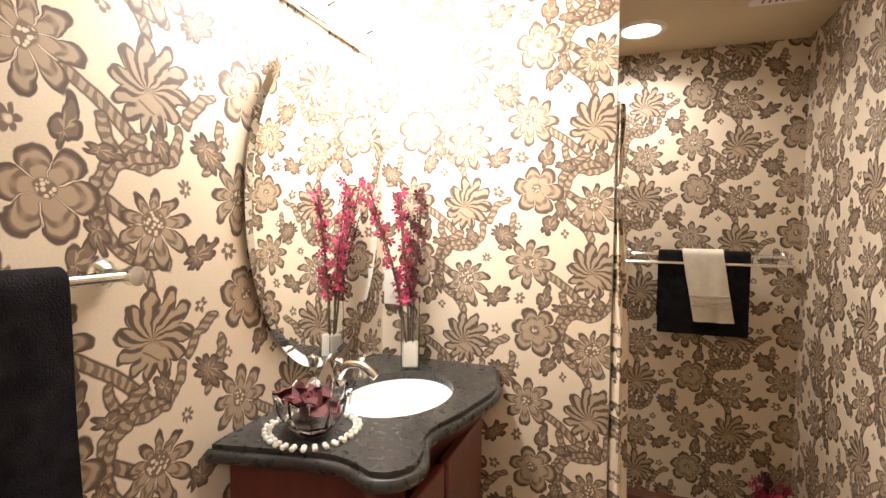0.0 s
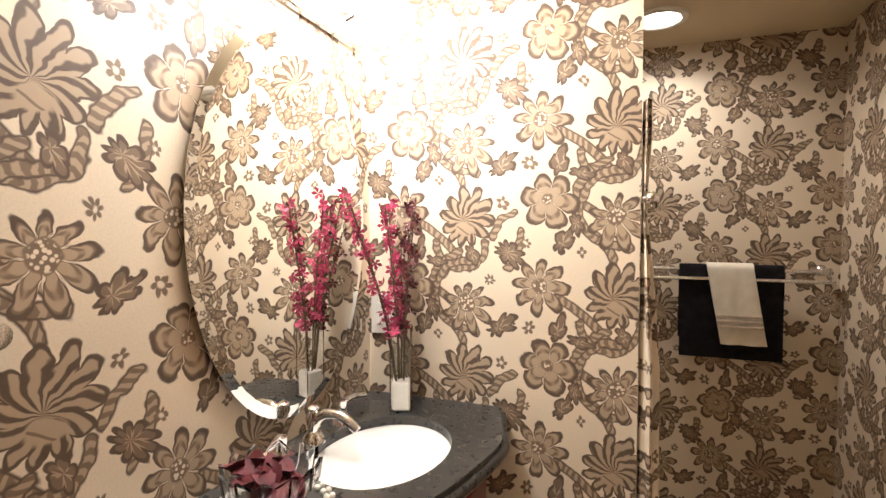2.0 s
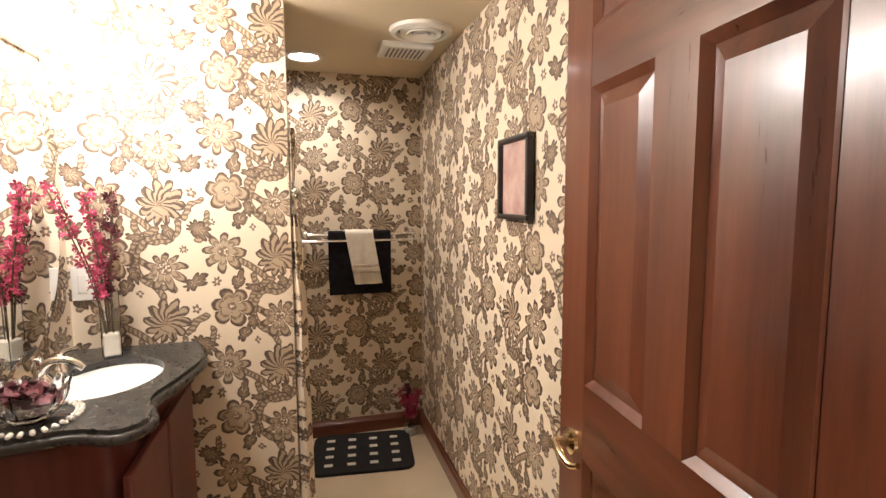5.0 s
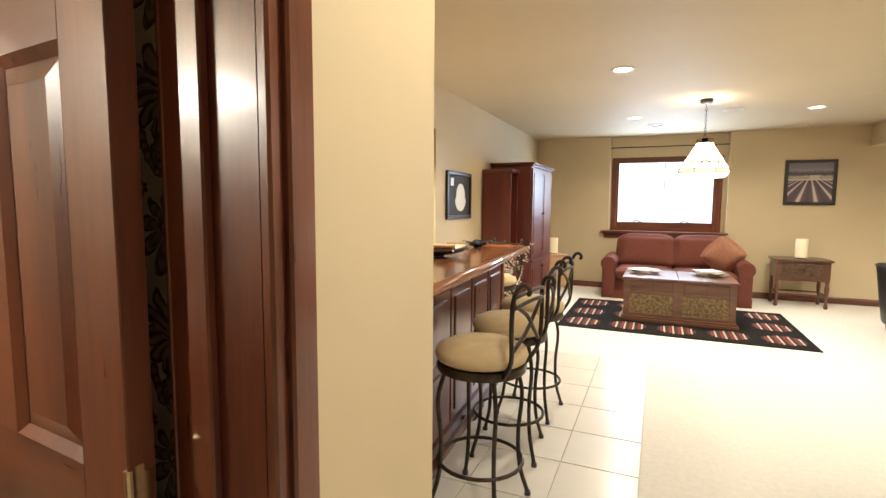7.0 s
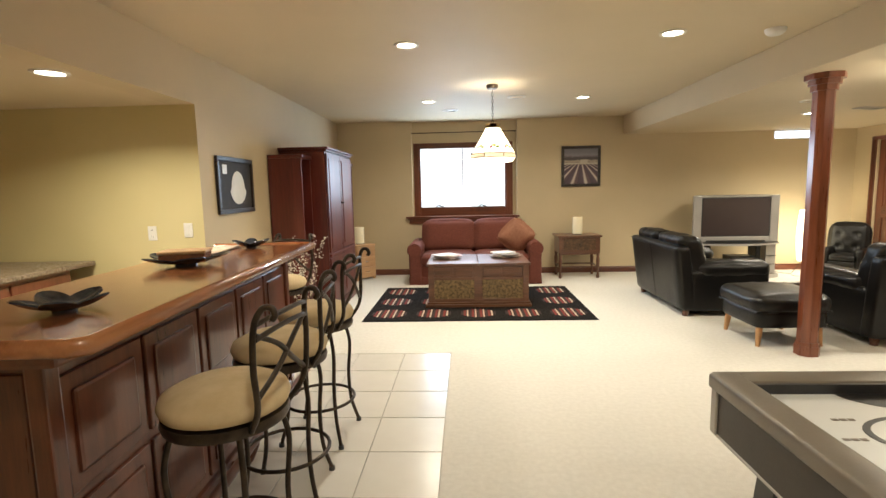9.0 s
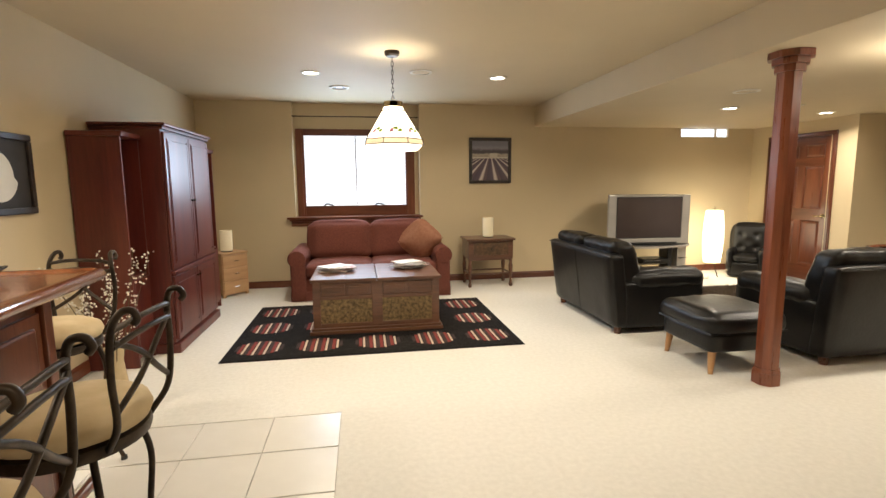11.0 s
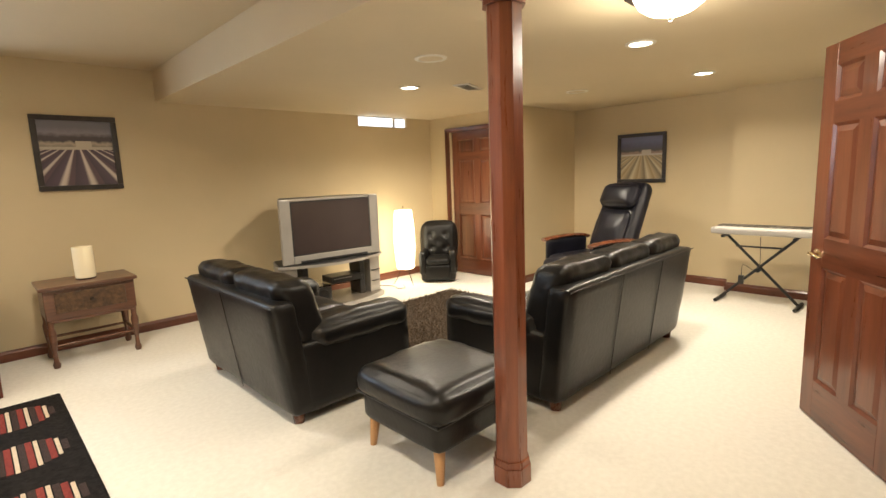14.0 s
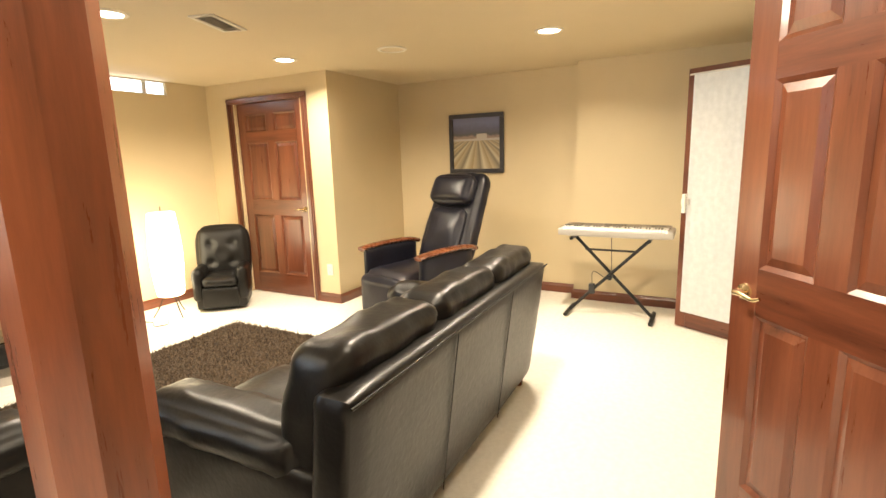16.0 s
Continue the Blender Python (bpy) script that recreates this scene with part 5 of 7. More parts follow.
picture("framed_picture", "black-framed print of lavender rows running to farm buildings", pose(2.755, N - 0.002, 1.755), 0.63, 0.655, PRINT_A)
picture("framed_picture", "black-framed print of a pale farm track under a dark sky", pose(8.308, 6.375, 1.555, 0, 0, -90), 0.635, 0.625, PRINT_B)
pc = picture("framed_picture", "black-framed poster with a pale rounded shape on black", pose(WX + 0.002, 5.26, 1.50, 0, 0, 90), 0.70, 0.50, PRINT_A, 0.04, 0, mottled("poster_black", (0.02, 0.018, 0.016), (0.035, 0.03, 0.028), 6, (0.6, 0.7), 0))
shape = bm_prism([(0.13 * math.cos(t) * (1 if math.sin(t) > -0.2 else 1.25) + 0.02, 0.15 * math.sin(t) - 0.02) for t in [2 * math.pi * i / 28 for i in range(28)]], 0.0, 0.0015)
part("pale_shape", moved(shape, pose(0.02, -0.0125, 0, 90)), mottled("poster_cream", (0.66, 0.62, 0.52), (0.72, 0.68, 0.58), 8, (0.4, 0.5), 0), pc, "pale cream shape")
part("small_square", bm_box((-0.24, -0.0145, 0.10), (-0.16, -0.0125, 0.18)), PAPERM, pc)
picture("framed_picture", "small black-framed pinkish street print", pose(-1.14, BY1 - 0.002, 1.48), 0.24, 0.27, PRINT_D, 0.018)


# ---- seating corner ----
def leather_sofa(name, label, m, w, dp, seats, top=0.84):
    """A black leather sofa. Local x along its width, its back at y = 0, its seat towards +y."""
    d = thing(name, label, "sofa", m)
    h = w / 2
    # outer shell of the back, leaning out towards the top
    bm = bm_soft((-h, 0.0, 0.06), (h, 0.16, top - 0.05), 0.045, 0.0, 0.004, 14)
    for vert in bm.verts:
        vert.co.y -= 0.10 * max(0, (vert.co.z - 0.06) / (top - 0.06))
        vert.co.x *= 1 + 0.03 * vert.co.z
    part("back_shell", bm, LEATHER, d, "", 45)
    for i in range(1, seats):
        x = -h + w * i / seats
        part("seam", bm_tube([(x, -0.006 - 0.10 * (z - 0.06) / (top - 0.06), z) for z in (0.07, 0.3, 0.5, top - 0.08)], 0.0025, 6), LEATHER, d)
    part("top_piping", bm_tube([(-h * 1.02, -0.085, top - 0.075), (h * 1.02, -0.085, top - 0.075)], 0.005, 8), LEATHER, d, "", 60)
    part("base", bm_soft((-h + 0.02, 0.10, 0.06), (h - 0.02, dp - 0.06, 0.28), 0.03, 0, 0.002, 8), LEATHER, d, "", 50)
    arm = 0.22
    for s in (-1, 1):
        x0, x1 = sorted((s * h, s * (h - arm)))
        part("arm", bm_soft((x0, 0.06, 0.06), (x1, dp, 0.50), 0.03, 0.0, 0.003, 8, s), LEATHER, d, "", 50)
        bm = bm_soft((x0 - 0.01, 0.16, 0.42), (x1 + 0.01, dp + 0.02, 0.60), 0.085, 0.012, 0.011, 20, s * 5)
        part("arm_pad", bm, LEATHER, d, "creased padded arm", 70)
    inner = w - 2 * arm
    for i in range(seats):
        x0 = -inner / 2 + inner * i / seats
        x1 = x0 + inner / seats
        part("seat_cushion", bm_soft((x0 + 0.004, 0.20, 0.27), (x1 - 0.004, dp - 0.01, 0.46), 0.06, 0.025, 0.010, 12, i * 3), LEATHER, d, "", 70)
    for i in range(seats):
        x0 = -h + 0.03 + (w - 0.06) * i / seats
        x1 = x0 + (w - 0.06) / seats
        bm = bm_soft((x0 + 0.003, 0.0, 0.36), (x1 - 0.003, 0.24, top + 0.05), 0.07, 0.008, 0.010, 22, i * 7 + 1)
        for vert in bm.verts:
            vert.co.y += 0.10 - 0.14 * max(0, (vert.co.z - 0.36) / (top - 0.3))
        part("back_cushion", bm, LEATHER, d, "creased leather back cushion", 70)
    for x in (-h + 0.08, h - 0.08):
        for y in (0.07, dp - 0.10):
            part("foot", bm_lathe([(0.0, 0.0), (0.032, 0.0), (0.04, 0.065), (0.0, 0.065)], 16, (x, y, 0)), ARMWOOD, d, "", 40)
    return d


leather_sofa("loveseat", "black leather loveseat with creased cushions", pose(3.17, 6.80, 0, 0, 0, -90), 1.42, 0.90, 2, 0.82)
leather_sofa("sofa", "long black leather three-seat sofa seen from its back", pose(5.250, 5.06, 0, 0, 0, 0.8), 1.88, 0.92, 3, 0.84)


def ottoman():
    d = thing("ottoman", "square black leather ottoman with pale wooden legs", "ottoman", pose(3.66, 5.365, 0))
    part("base", bm_soft((-0.30, -0.30, 0.16), (0.30, 0.30, 0.32), 0.035, 0.004, 0.003, 8), LEATHER, d, "", 60)
    part("cushion", bm_soft((-0.325, -0.325, 0.29), (0.325, 0.325, 0.46), 0.07, 0.018, 0.008, 16, 4), LEATHER, d, "creased leather cushion", 70)
    part("piping", bm_tube([(-0.315, -0.315, 0.315), (0.315, -0.315, 0.315), (0.315, 0.315, 0.315), (-0.315, 0.315, 0.315)], 0.007, 6, True), LEATHER, d)
    for x in (-0.25, 0.25):
        for y in (-0.25, 0.25):
            part("leg", bm_rod((x * 1.06, y * 1.06, 0), (x, y, 0.17), 0.018, 0.030, 16), LEGWOOD, d, "pale tapered wooden leg", 40)


ottoman()

# shag rug
shag = thing("shag_rug", "dark brown shag rug with deep pile", "rug", pose(0, 0, 0))
bm = bm_box((4.15, 6.12, 0.0), (6.215, 7.84, 0.012), 0.004, 1)
part("backing", bm, SHAG, shag)
rnd = random.Random(8)
bm = bmesh.new()
for i in range(15000):
    x, y = rnd.uniform(4.14, 6.225), rnd.uniform(6.11, 7.85)
    a, ln, tilt = rnd.uniform(0, 2 * math.pi), rnd.uniform(0.02, 0.04), rnd.uniform(0.3, 1.1)
    tip = Vector((x + ln * math.cos(a) * tilt, y + ln * math.sin(a) * tilt, 0.012 + ln * 0.8))
    sx, sy = -0.0045 * math.sin(a), 0.0045 * math.cos(a)
    bm.faces.new([bm.verts.new(c) for c in ((x - sx, y - sy, 0.008), (x + sx, y + sy, 0.008), tip)])
tagged(part("shag_pile", bm, SHAG, shag), "", "", "", "stuff")


def television():
    d = thing("television", "wide silver rear-projection television, switched off", "television", pose(4.905, 8.385, 0.545, 0, 0, -3))
    w, h = 0.61, 0.70
    cab = bmesh.new()
    fr = [(-w, 0.0), (w, 0.0), (0.42, 0.42), (-0.42, 0.42)]
    bm_prism(fr, 0.0, h, cab)
    part("cabinet", cab, DARKPL, d)
    part("bezel", bm_box((-w, -0.025, 0.0), (-w + 0.12, 0.02, h), 0.012, 2), SILVERPL, d, "silver speaker side")
    part("bezel", bm_box((w - 0.12, -0.025, 0.0), (w, 0.02, h), 0.012, 2), SILVERPL, d, "silver speaker side")
    part("bezel", bm_box((-w + 0.12, -0.022, h - 0.03), (w - 0.12, 0.02, h), 0.006, 1), SILVERPL, d)
    part("bezel", bm_box((-w + 0.12, -0.03, 0.0), (w - 0.12, 0.02, 0.085), 0.008, 2), SILVERPL, d)
    part("screen_rim", bm_box((-w + 0.12, -0.016, 0.085), (w - 0.12, 0.01, h - 0.03)), DARKPL, d)
    part("screen", bm_box((-w + 0.135, -0.020, 0.10), (w - 0.135, -0.010, h - 0.045)), SCREEN, d, "dark screen")
    part("control_strip", bm_box((-0.42, -0.045, 0.005), (0.42, -0.028, 0.03), 0.004, 1), DARKPL, d)


television()


def tv_stand():
    d = thing("tv_stand", "curved silver and glass television stand", "tv stand", pose(4.905, 8.38, 0, 0, 0, -3))

    def bow(r, k=24, back=0.44):
        return [(-r + 2 * r * i / k, -0.22 * (1 - (2 * i / k - 1) ** 2) + 0.02) for i in range(k + 1)] + [(r * 0.82, back), (-r * 0.82, back)]

    part("base_shelf", bm_prism(bow(0.66), 0.0, 0.06), SILVERPL, d)
    part("base_deck", bm_prism(bow(0.63), 0.06, 0.068), HOCKGREY, d)
    part("top", bm_prism(bow(0.66), 0.505, 0.535), SILVERPL, d)
    part("top_deck", bm_prism(bow(0.645), 0.535, 0.541), DARKPL, d, "dark glass deck")
    for s in (-1, 1):
        part("side_column", bm_prism([(s * 0.46, 0.0), (s * 0.62, 0.04), (s * 0.60, 0.30), (s * 0.46, 0.30)][::s], 0.068, 0.505), SILVERPL, d)
        part("inner_post", bm_box((s * 0.36 - 0.035, 0.02, 0.068), (s * 0.36 + 0.035, 0.26, 0.505), 0.01, 2), DARKPL, d)
        for z in (0.20, 0.33):
            part("glass_shelf", bm_prism([(s * 0.50, -0.03), (s * 0.625, 0.03), (s * 0.60, 0.02), (s * 0.47, 0.0)][::s], z, z + 0.008), DARKPL, d)
    part("middle_shelf", bm_box((-0.33, 0.0, 0.24), (0.33, 0.36, 0.25)), GLASS, d).visible_shadow = False


tv_stand()
rec = thing("video_recorder", "black video player on the stand's glass shelf", "video player", pose(5.06, 8.50, 0.252, 0, 0, -3))
part("body", bm_box((-0.20, -0.12, 0.0), (0.20, 0.12, 0.075), 0.004, 1), DARKPL, rec)
part("tray_line", bm_box((-0.17, -0.1225, 0.045), (0.06, -0.1195, 0.05)), SILVERPL, rec)
sub = thing("loudspeaker", "black loudspeaker box inside the television stand", "speaker", pose(4.74, 8.48, 0.069, 0, 0, -3))
part("body", bm_box((-0.10, -0.10, 0.0), (0.10, 0.12, 0.165), 0.006, 2), DARKPL, sub)
part("cone", moved(bm_lathe([(0.0, 0.004), (0.02, 0.002), (0.055, 0.012), (0.06, 0.0), (0.0, 0.0)], 20), pose(0, -0.101, 0.085, 90)), BLACKMETAL, sub, "", 40)

fl = thing("floor_lamp", "lit white paper lantern floor lamp on thin legs", "floor lamp", pose(6.12, 8.60, 0))
prof = [(0.0, 0.21), (0.105, 0.21)] + [(0.115 + 0.026 * math.sin(math.pi * i / 30) + (0.0025 if i % 2 else -0.0025), 0.215 + 0.775 * i / 30) for i in range(31)] + [(0.10, 0.995), (0.0, 0.995)]
part("paper_shade", bm_lathe(prof, 28), PAPERGLOW, fl, "ribbed white paper shade, lit", 20).visible_shadow = False
for i in range(3):
    a = 2 * math.pi * i / 3 + 0.4
    part("leg", bm_tube(spline([(0.06 * math.cos(a), 0.06 * math.sin(a), 0.215), (0.11 * math.cos(a), 0.11 * math.sin(a), 0.1), (0.17 * math.cos(a), 0.17 * math.sin(a), 0.006)], 5), 0.005, 6), IRON, fl)
part("finial", bm_rod((0, 0, 0.995), (0, 0, 1.05), 0.005), IRON, fl)
part("power_cord", bm_tube(spline([(-0.10, -0.06, 0.006), (-0.20, -0.20, 0.006), (-0.28, -0.14, 0.006), (-0.22, 0.0, 0.006), (-0.32, 0.20, 0.006), (-0.34, 0.42, 0.01)], 8), 0.004, 6), DARKPL, fl, "thin dark cord lying on the carpet")


def kid_chair():
    d = thing("child_armchair", "small black tufted leather child's armchair", "armchair", pose(6.57, 8.42, 0, 0, 0, -48))
    part("base", bm_soft((-0.23, -0.21, 0.02), (0.23, 0.22, 0.25), 0.03, 0.004, 0.003, 8), LEATHER, d, "", 60)
    part("seat_cushion", bm_soft((-0.16, -0.24, 0.24), (0.16, 0.14, 0.34), 0.04, 0.012, 0.004, 8), LEATHER, d, "", 70)
    part("footrest_panel", bm_soft((-0.16, -0.235, 0.05), (0.16, -0.20, 0.235), 0.015, 0.006, 0.002, 6), LEATHER, d, "", 60)
    bm = bm_soft((-0.245, 0.06, 0.26), (0.245, 0.20, 0.79), 0.06, 0.02, 0.0, 22)
    for vert in bm.verts:
        if vert.co.z > 0.62:
            vert.co.x *= 1 - 0.14 * ((vert.co.z - 0.62) / 0.18) ** 2
        if vert.co.y < 0.12:
            for bx, bz in ((-0.10, 0.44), (0.10, 0.44), (0.0, 0.53), (-0.10, 0.62), (0.10, 0.62)):
                q = ((vert.co.x - bx) ** 2 + (vert.co.z - bz) ** 2) ** 0.5
                vert.co.y += 0.042 * math.exp(-(q / 0.035) ** 2) - 0.010 * math.exp(-(q / 0.09) ** 2)
        vert.co.y += 0.12 * (vert.co.z - 0.26)
    part("backrest", bm, LEATHER, d, "button-tufted backrest", 70)
    for bx, bz in ((-0.10, 0.44), (0.10, 0.44), (0.0, 0.53), (-0.10, 0.62), (0.10, 0.62)):
        part("button", bm_lathe([(0.0, -0.006), (0.008, -0.004), (0.011, 0.0), (0.008, 0.004), (0.0, 0.006)], 10, (bx, 0.074 + 0.12 * (bz - 0.26), bz)), LEATHER, d, "", 60)
    for s in (-1, 1):
        x0, x1 = sorted((s * 0.15, s * 0.25))
        part("arm", bm_soft((x0, -0.22, 0.10), (x1, 0.16, 0.43), 0.045, 0.008, 0.004, 8, s), LEATHER, d, "", 70)


kid_chair()


def recliner():
    d = thing("massage_recliner", "dark leather massage recliner with wooden arms", "recliner", pose(7.12, 6.41, 0, 0, 0, -106) @ Matrix.Scale(1.07, 4))
    part("base", bm_soft((-0.30, -0.36, 0.02), (0.30, 0.32, 0.26), 0.05, 0.006, 0.003, 8), LEATHER2, d, "", 60)
    part("footrest", bm_soft((-0.27, -0.47, 0.06), (0.27, -0.34, 0.40), 0.05, 0.012, 0.006, 10), LEATHER2, d, "", 70)
    part("seat_cushion", bm_soft((-0.27, -0.42, 0.26), (0.27, 0.26, 0.44), 0.07, 0.02, 0.010, 12, 2), LEATHER2, d, "", 70)
    bm = bm_soft((-0.29, -0.07, 0.0), (0.29, 0.09, 0.86), 0.07, 0.012, 0.008, 14, 6)
    for vert in bm.verts:
        vert.co.x *= 1 - 0.10 * max(0, vert.co.z - 0.2)
    part("backrest", moved(bm, pose(0, 0.24, 0.38, -24)), LEATHER2, d, "", 70)
    for x0, x1 in ((-0.20, 0.20),):
        part("lumbar_pad", moved(bm_soft((x0, -0.12, 0.05), (x1, -0.05, 0.50), 0.035, 0.02, 0.014, 12, 9), pose(0, 0.24, 0.38, -24)), LEATHER2, d, "creased lumbar pad", 70)
    part("head_pillow", moved(bm_soft((-0.23, -0.17, 0.55), (0.23, -0.05, 0.80), 0.055, 0.02, 0.006, 12, 3), pose(0, 0.24, 0.38, -24)), LEATHER2, d, "soft head pillow", 70)
    for s in (-1, 1):
        bm = bm_soft((s * 0.34 - 0.035, -0.34, 0.08), (s * 0.34 + 0.035, 0.24, 0.592), 0.03, 0, 0.002, 8, s)
        part("arm_side", bm, LEATHER2, d, "", 60)
        pts = spline([(s * 0.35, -0.37, 0.578), (s * 0.35, -0.28, 0.60), (s * 0.35, -0.05, 0.615), (s * 0.35, 0.18, 0.60), (s * 0.35, 0.28, 0.56)], 5)
        bm = bm_tube(pts, 0.036, 10)
        for vert in bm.verts:
            vert.co.x = s * 0.35 + (vert.co.x - s * 0.35) * 1.25
        bmesh.ops.scale(bm, vec=(1, 1, 0.6), space=Matrix.Translation((0, 0, -0.595)), verts=bm.verts)
        part("arm_top", bm, ARMWOOD, d, "polished wooden arm top", 60)


recliner()


def keyboard():
    s = thing("keyboard_stand", "black folding X-shaped keyboard stand", "keyboard stand", pose(7.69, 4.85, 0, 0, 0, -90))
    for k, off in ((1, -0.02), (-1, 0.02)):
        part("leg_tube", bm_tube([(-k * 0.35, off, 0.025), (k * 0.31, off, 0.70)], 0.014, 10), BLACKMETAL, s, "", 60)
        part("foot_bar", bm_rod((-k * 0.35, -0.16, 0.022), (-k * 0.35, 0.16, 0.022), 0.018), BLACKMETAL, s, "", 60)
        part("top_bar", bm_rod((k * 0.31, -0.15, 0.705), (k * 0.31, 0.15, 0.705), 0.016), BLACKMETAL, s, "", 60)
    part("hinge_knob", bm_rod((0, -0.06, 0.36), (0, 0.05, 0.36), 0.022), BLACKMETAL, s, "", 60)
    part("brace", bm_rod((-0.22, 0.0, 0.59), (0.22, 0.0, 0.59), 0.009), BLACKMETAL, s)
    d = thing("electronic_keyboard", "silver-grey electronic keyboard with white keys on the stand", "keyboard", pose(7.68, 4.82, 0.722, 0, 0, -90))
    part("body", bm_soft((-0.46, -0.15, 0.0), (0.46, 0.17, 0.075), 0.025, 0, 0, 6), SILVERPL, d, "", 50)
    part("panel", bm_box((-0.43, 0.0, 0.072), (0.43, 0.155, 0.083), 0.006, 2), HOCKGREY, d, "grey control panel")
    part("display", bm_box((-0.10, 0.05, 0.083), (0.08, 0.11, 0.086), 0.002, 1), DARKPL, d)
    for sx in (-0.33, 0.33):
        part("speaker_grille", bm_lathe([(0.0, 0.084), (0.05, 0.084), (0.06, 0.082), (0.0, 0.082)], 20, (sx, 0.08, 0.001)), DARKPL, d)
    for i in range(36):
        x = -0.415 + 0.83 * i / 36
        part("white_key", bm_box((x + 0.0008, -0.145, 0.055), (x + 0.0222, -0.004, 0.082), 0.001, 1), PORCELAIN, d)
        if i % 7 not in (2, 6) and i < 35:
            part("black_key", bm_box((x + 0.0165, -0.095, 0.080), (x + 0.0295, -0.004, 0.090), 0.001, 1), DARKPL, d)


keyboard()
adp = thing("power_adapter", "small black power adapter hanging from the stand", "adapter", pose(7.66, 5.00, 0.20))
part("body", bm_box((-0.02, -0.025, 0), (0.02, 0.025, 0.09), 0.004, 1), DARKPL, adp)
part("cable", bm_tube(spline([(0, 0, 0.09), (0.01, -0.01, 0.2), (0.0, -0.15, 0.16), (0.02, -0.15, 0.5)], 5), 0.003, 6), DARKPL, adp)


def outlet(name, label, m, kind="outlet"):
    d = thing(name, label, kind, m)
    part("plate", bm_box((-0.036, -0.007, -0.058), (0.036, -0.001, 0.058), 0.003, 2), WHITEPL, d)
    if kind == "outlet":
        for z in (-0.026, 0.026):
            part("socket", bm_box((-0.016, -0.009, z - 0.016), (0.016, -0.006, z + 0.016), 0.002, 1), WHITEPL, d)
            for x in (-0.006, 0.006):
                part("slot", bm_box((x - 0.0012, -0.0095, z - 0.006), (x + 0.0012, -0.0085, z + 0.006)), DARKPL, d)
    else:
        part("rocker", bm_box((-0.015, -0.011, -0.032), (0.015, -0.006, 0.032), 0.002, 1), WHITEPL, d)


outlet("wall_outlet", "white wall outlet low on the tan wall", pose(7.078, 7.46, 0.34, 0, 0, -90))
outlet("wall_outlet", "white wall outlet over the bar", pose(-1.68, KY - 0.001, 1.12))
outlet("light_switch", "white light switch plate over the bar", pose(-1.38, KY - 0.001, 1.14), "switch")
outlet("light_switch", "white switch plate on the floral wallpaper", pose(VX + 0.002, -0.535, 1.13, 0, 0, 90), "switch")


# ---- bar ----
def bar_counter():
    d = thing("bar_counter", "panelled reddish wooden bar with a polished top", "bar counter", pose(-0.165, 3.11, 0, 0, 0, 3.4))
    y0, y1 = -1.16, 1.16
    part("body", bm_box((-0.62, y0 + 0.10, 0.0), (-0.20, y1 - 0.10, 1.02), 0.002, 1), CHERRY, d)
    part("plinth", bm_box((-0.625, y0 + 0.09, 0.0), (-0.175, y1 - 0.09, 0.10), 0.006, 1), CHERRY_Y, d)
    n = 5
    w = (y1 - y0 - 0.24) / n
    for i in range(n):
        a = y0 + 0.12 + i * w
        for z0, z1 in ((0.12, 0.52), (0.56, 0.92)):
            fr = bm_box((-0.202, a + 0.012, z0), (-0.186, a + w - 0.012, z1), 0.003, 1)
            part("panel_frame", fr, CHERRY, d)
            pb = bm_box((-0.192, a + 0.06, z0 + 0.05), (-0.176, a + w - 0.06, z1 - 0.05), 0.012, 2)
            part("raised_panel", pb, CHERRY, d)
    for a in (y0 + 0.10, y1 - 0.10):
        part("corner_post", bm_box((-0.225, a - 0.03, 0.0), (-0.170, a + 0.03, 1.02), 0.008, 2), CHERRY, d)
    part("end_panel", bm_box((-0.60, y0 + 0.088, 0.12), (-0.24, y0 + 0.10, 0.95), 0.004, 1), CHERRY, d)
    part("apron", bm_box((-0.64, y0 + 0.05, 0.975), (-0.12, y1 - 0.05, 1.03), 0.012, 2), CHERRY_Y, d)
    c = 0.04
    outline = [(-0.70, y0), (-c, y0), (0.0, y0 + c * 0.55), (0.0, y1 - c * 0.55), (-c, y1), (-0.70, y1)]
    part("top", bm_prism([(x - 0.012 if x > -0.05 else x, y) for x, y in outline], 1.03, 1.062), BARTOP, d, "glossy honey-brown top")
    edge = [(-0.70, y0, 1.048), (-c, y0, 1.048), (-0.005, y0 + c * 0.55, 1.048), (-0.005, y1 - c * 0.55, 1.048), (-c, y1, 1.048), (-0.70, y1, 1.048)]
    part("bullnose_edge", bm_tube(edge, 0.026, 10), BARTOP, d, "rounded wooden edge", 60)
    part("foot_rail", bm_rod((-0.05, y0 + 0.15, 0.19), (-0.05, y1 - 0.15, 0.19), 0.022, None, 14), CHERRY_Y, d, "round wooden foot rail", 50)
    for a in (y0 + 0.3, 0.0, y1 - 0.3):
        part("rail_bracket", bm_tube(spline([(-0.175, a, 0.06), (-0.10, a, 0.07), (-0.05, a, 0.17)], 4), 0.018, 8), CHERRY, d, "", 60)


bar_counter()


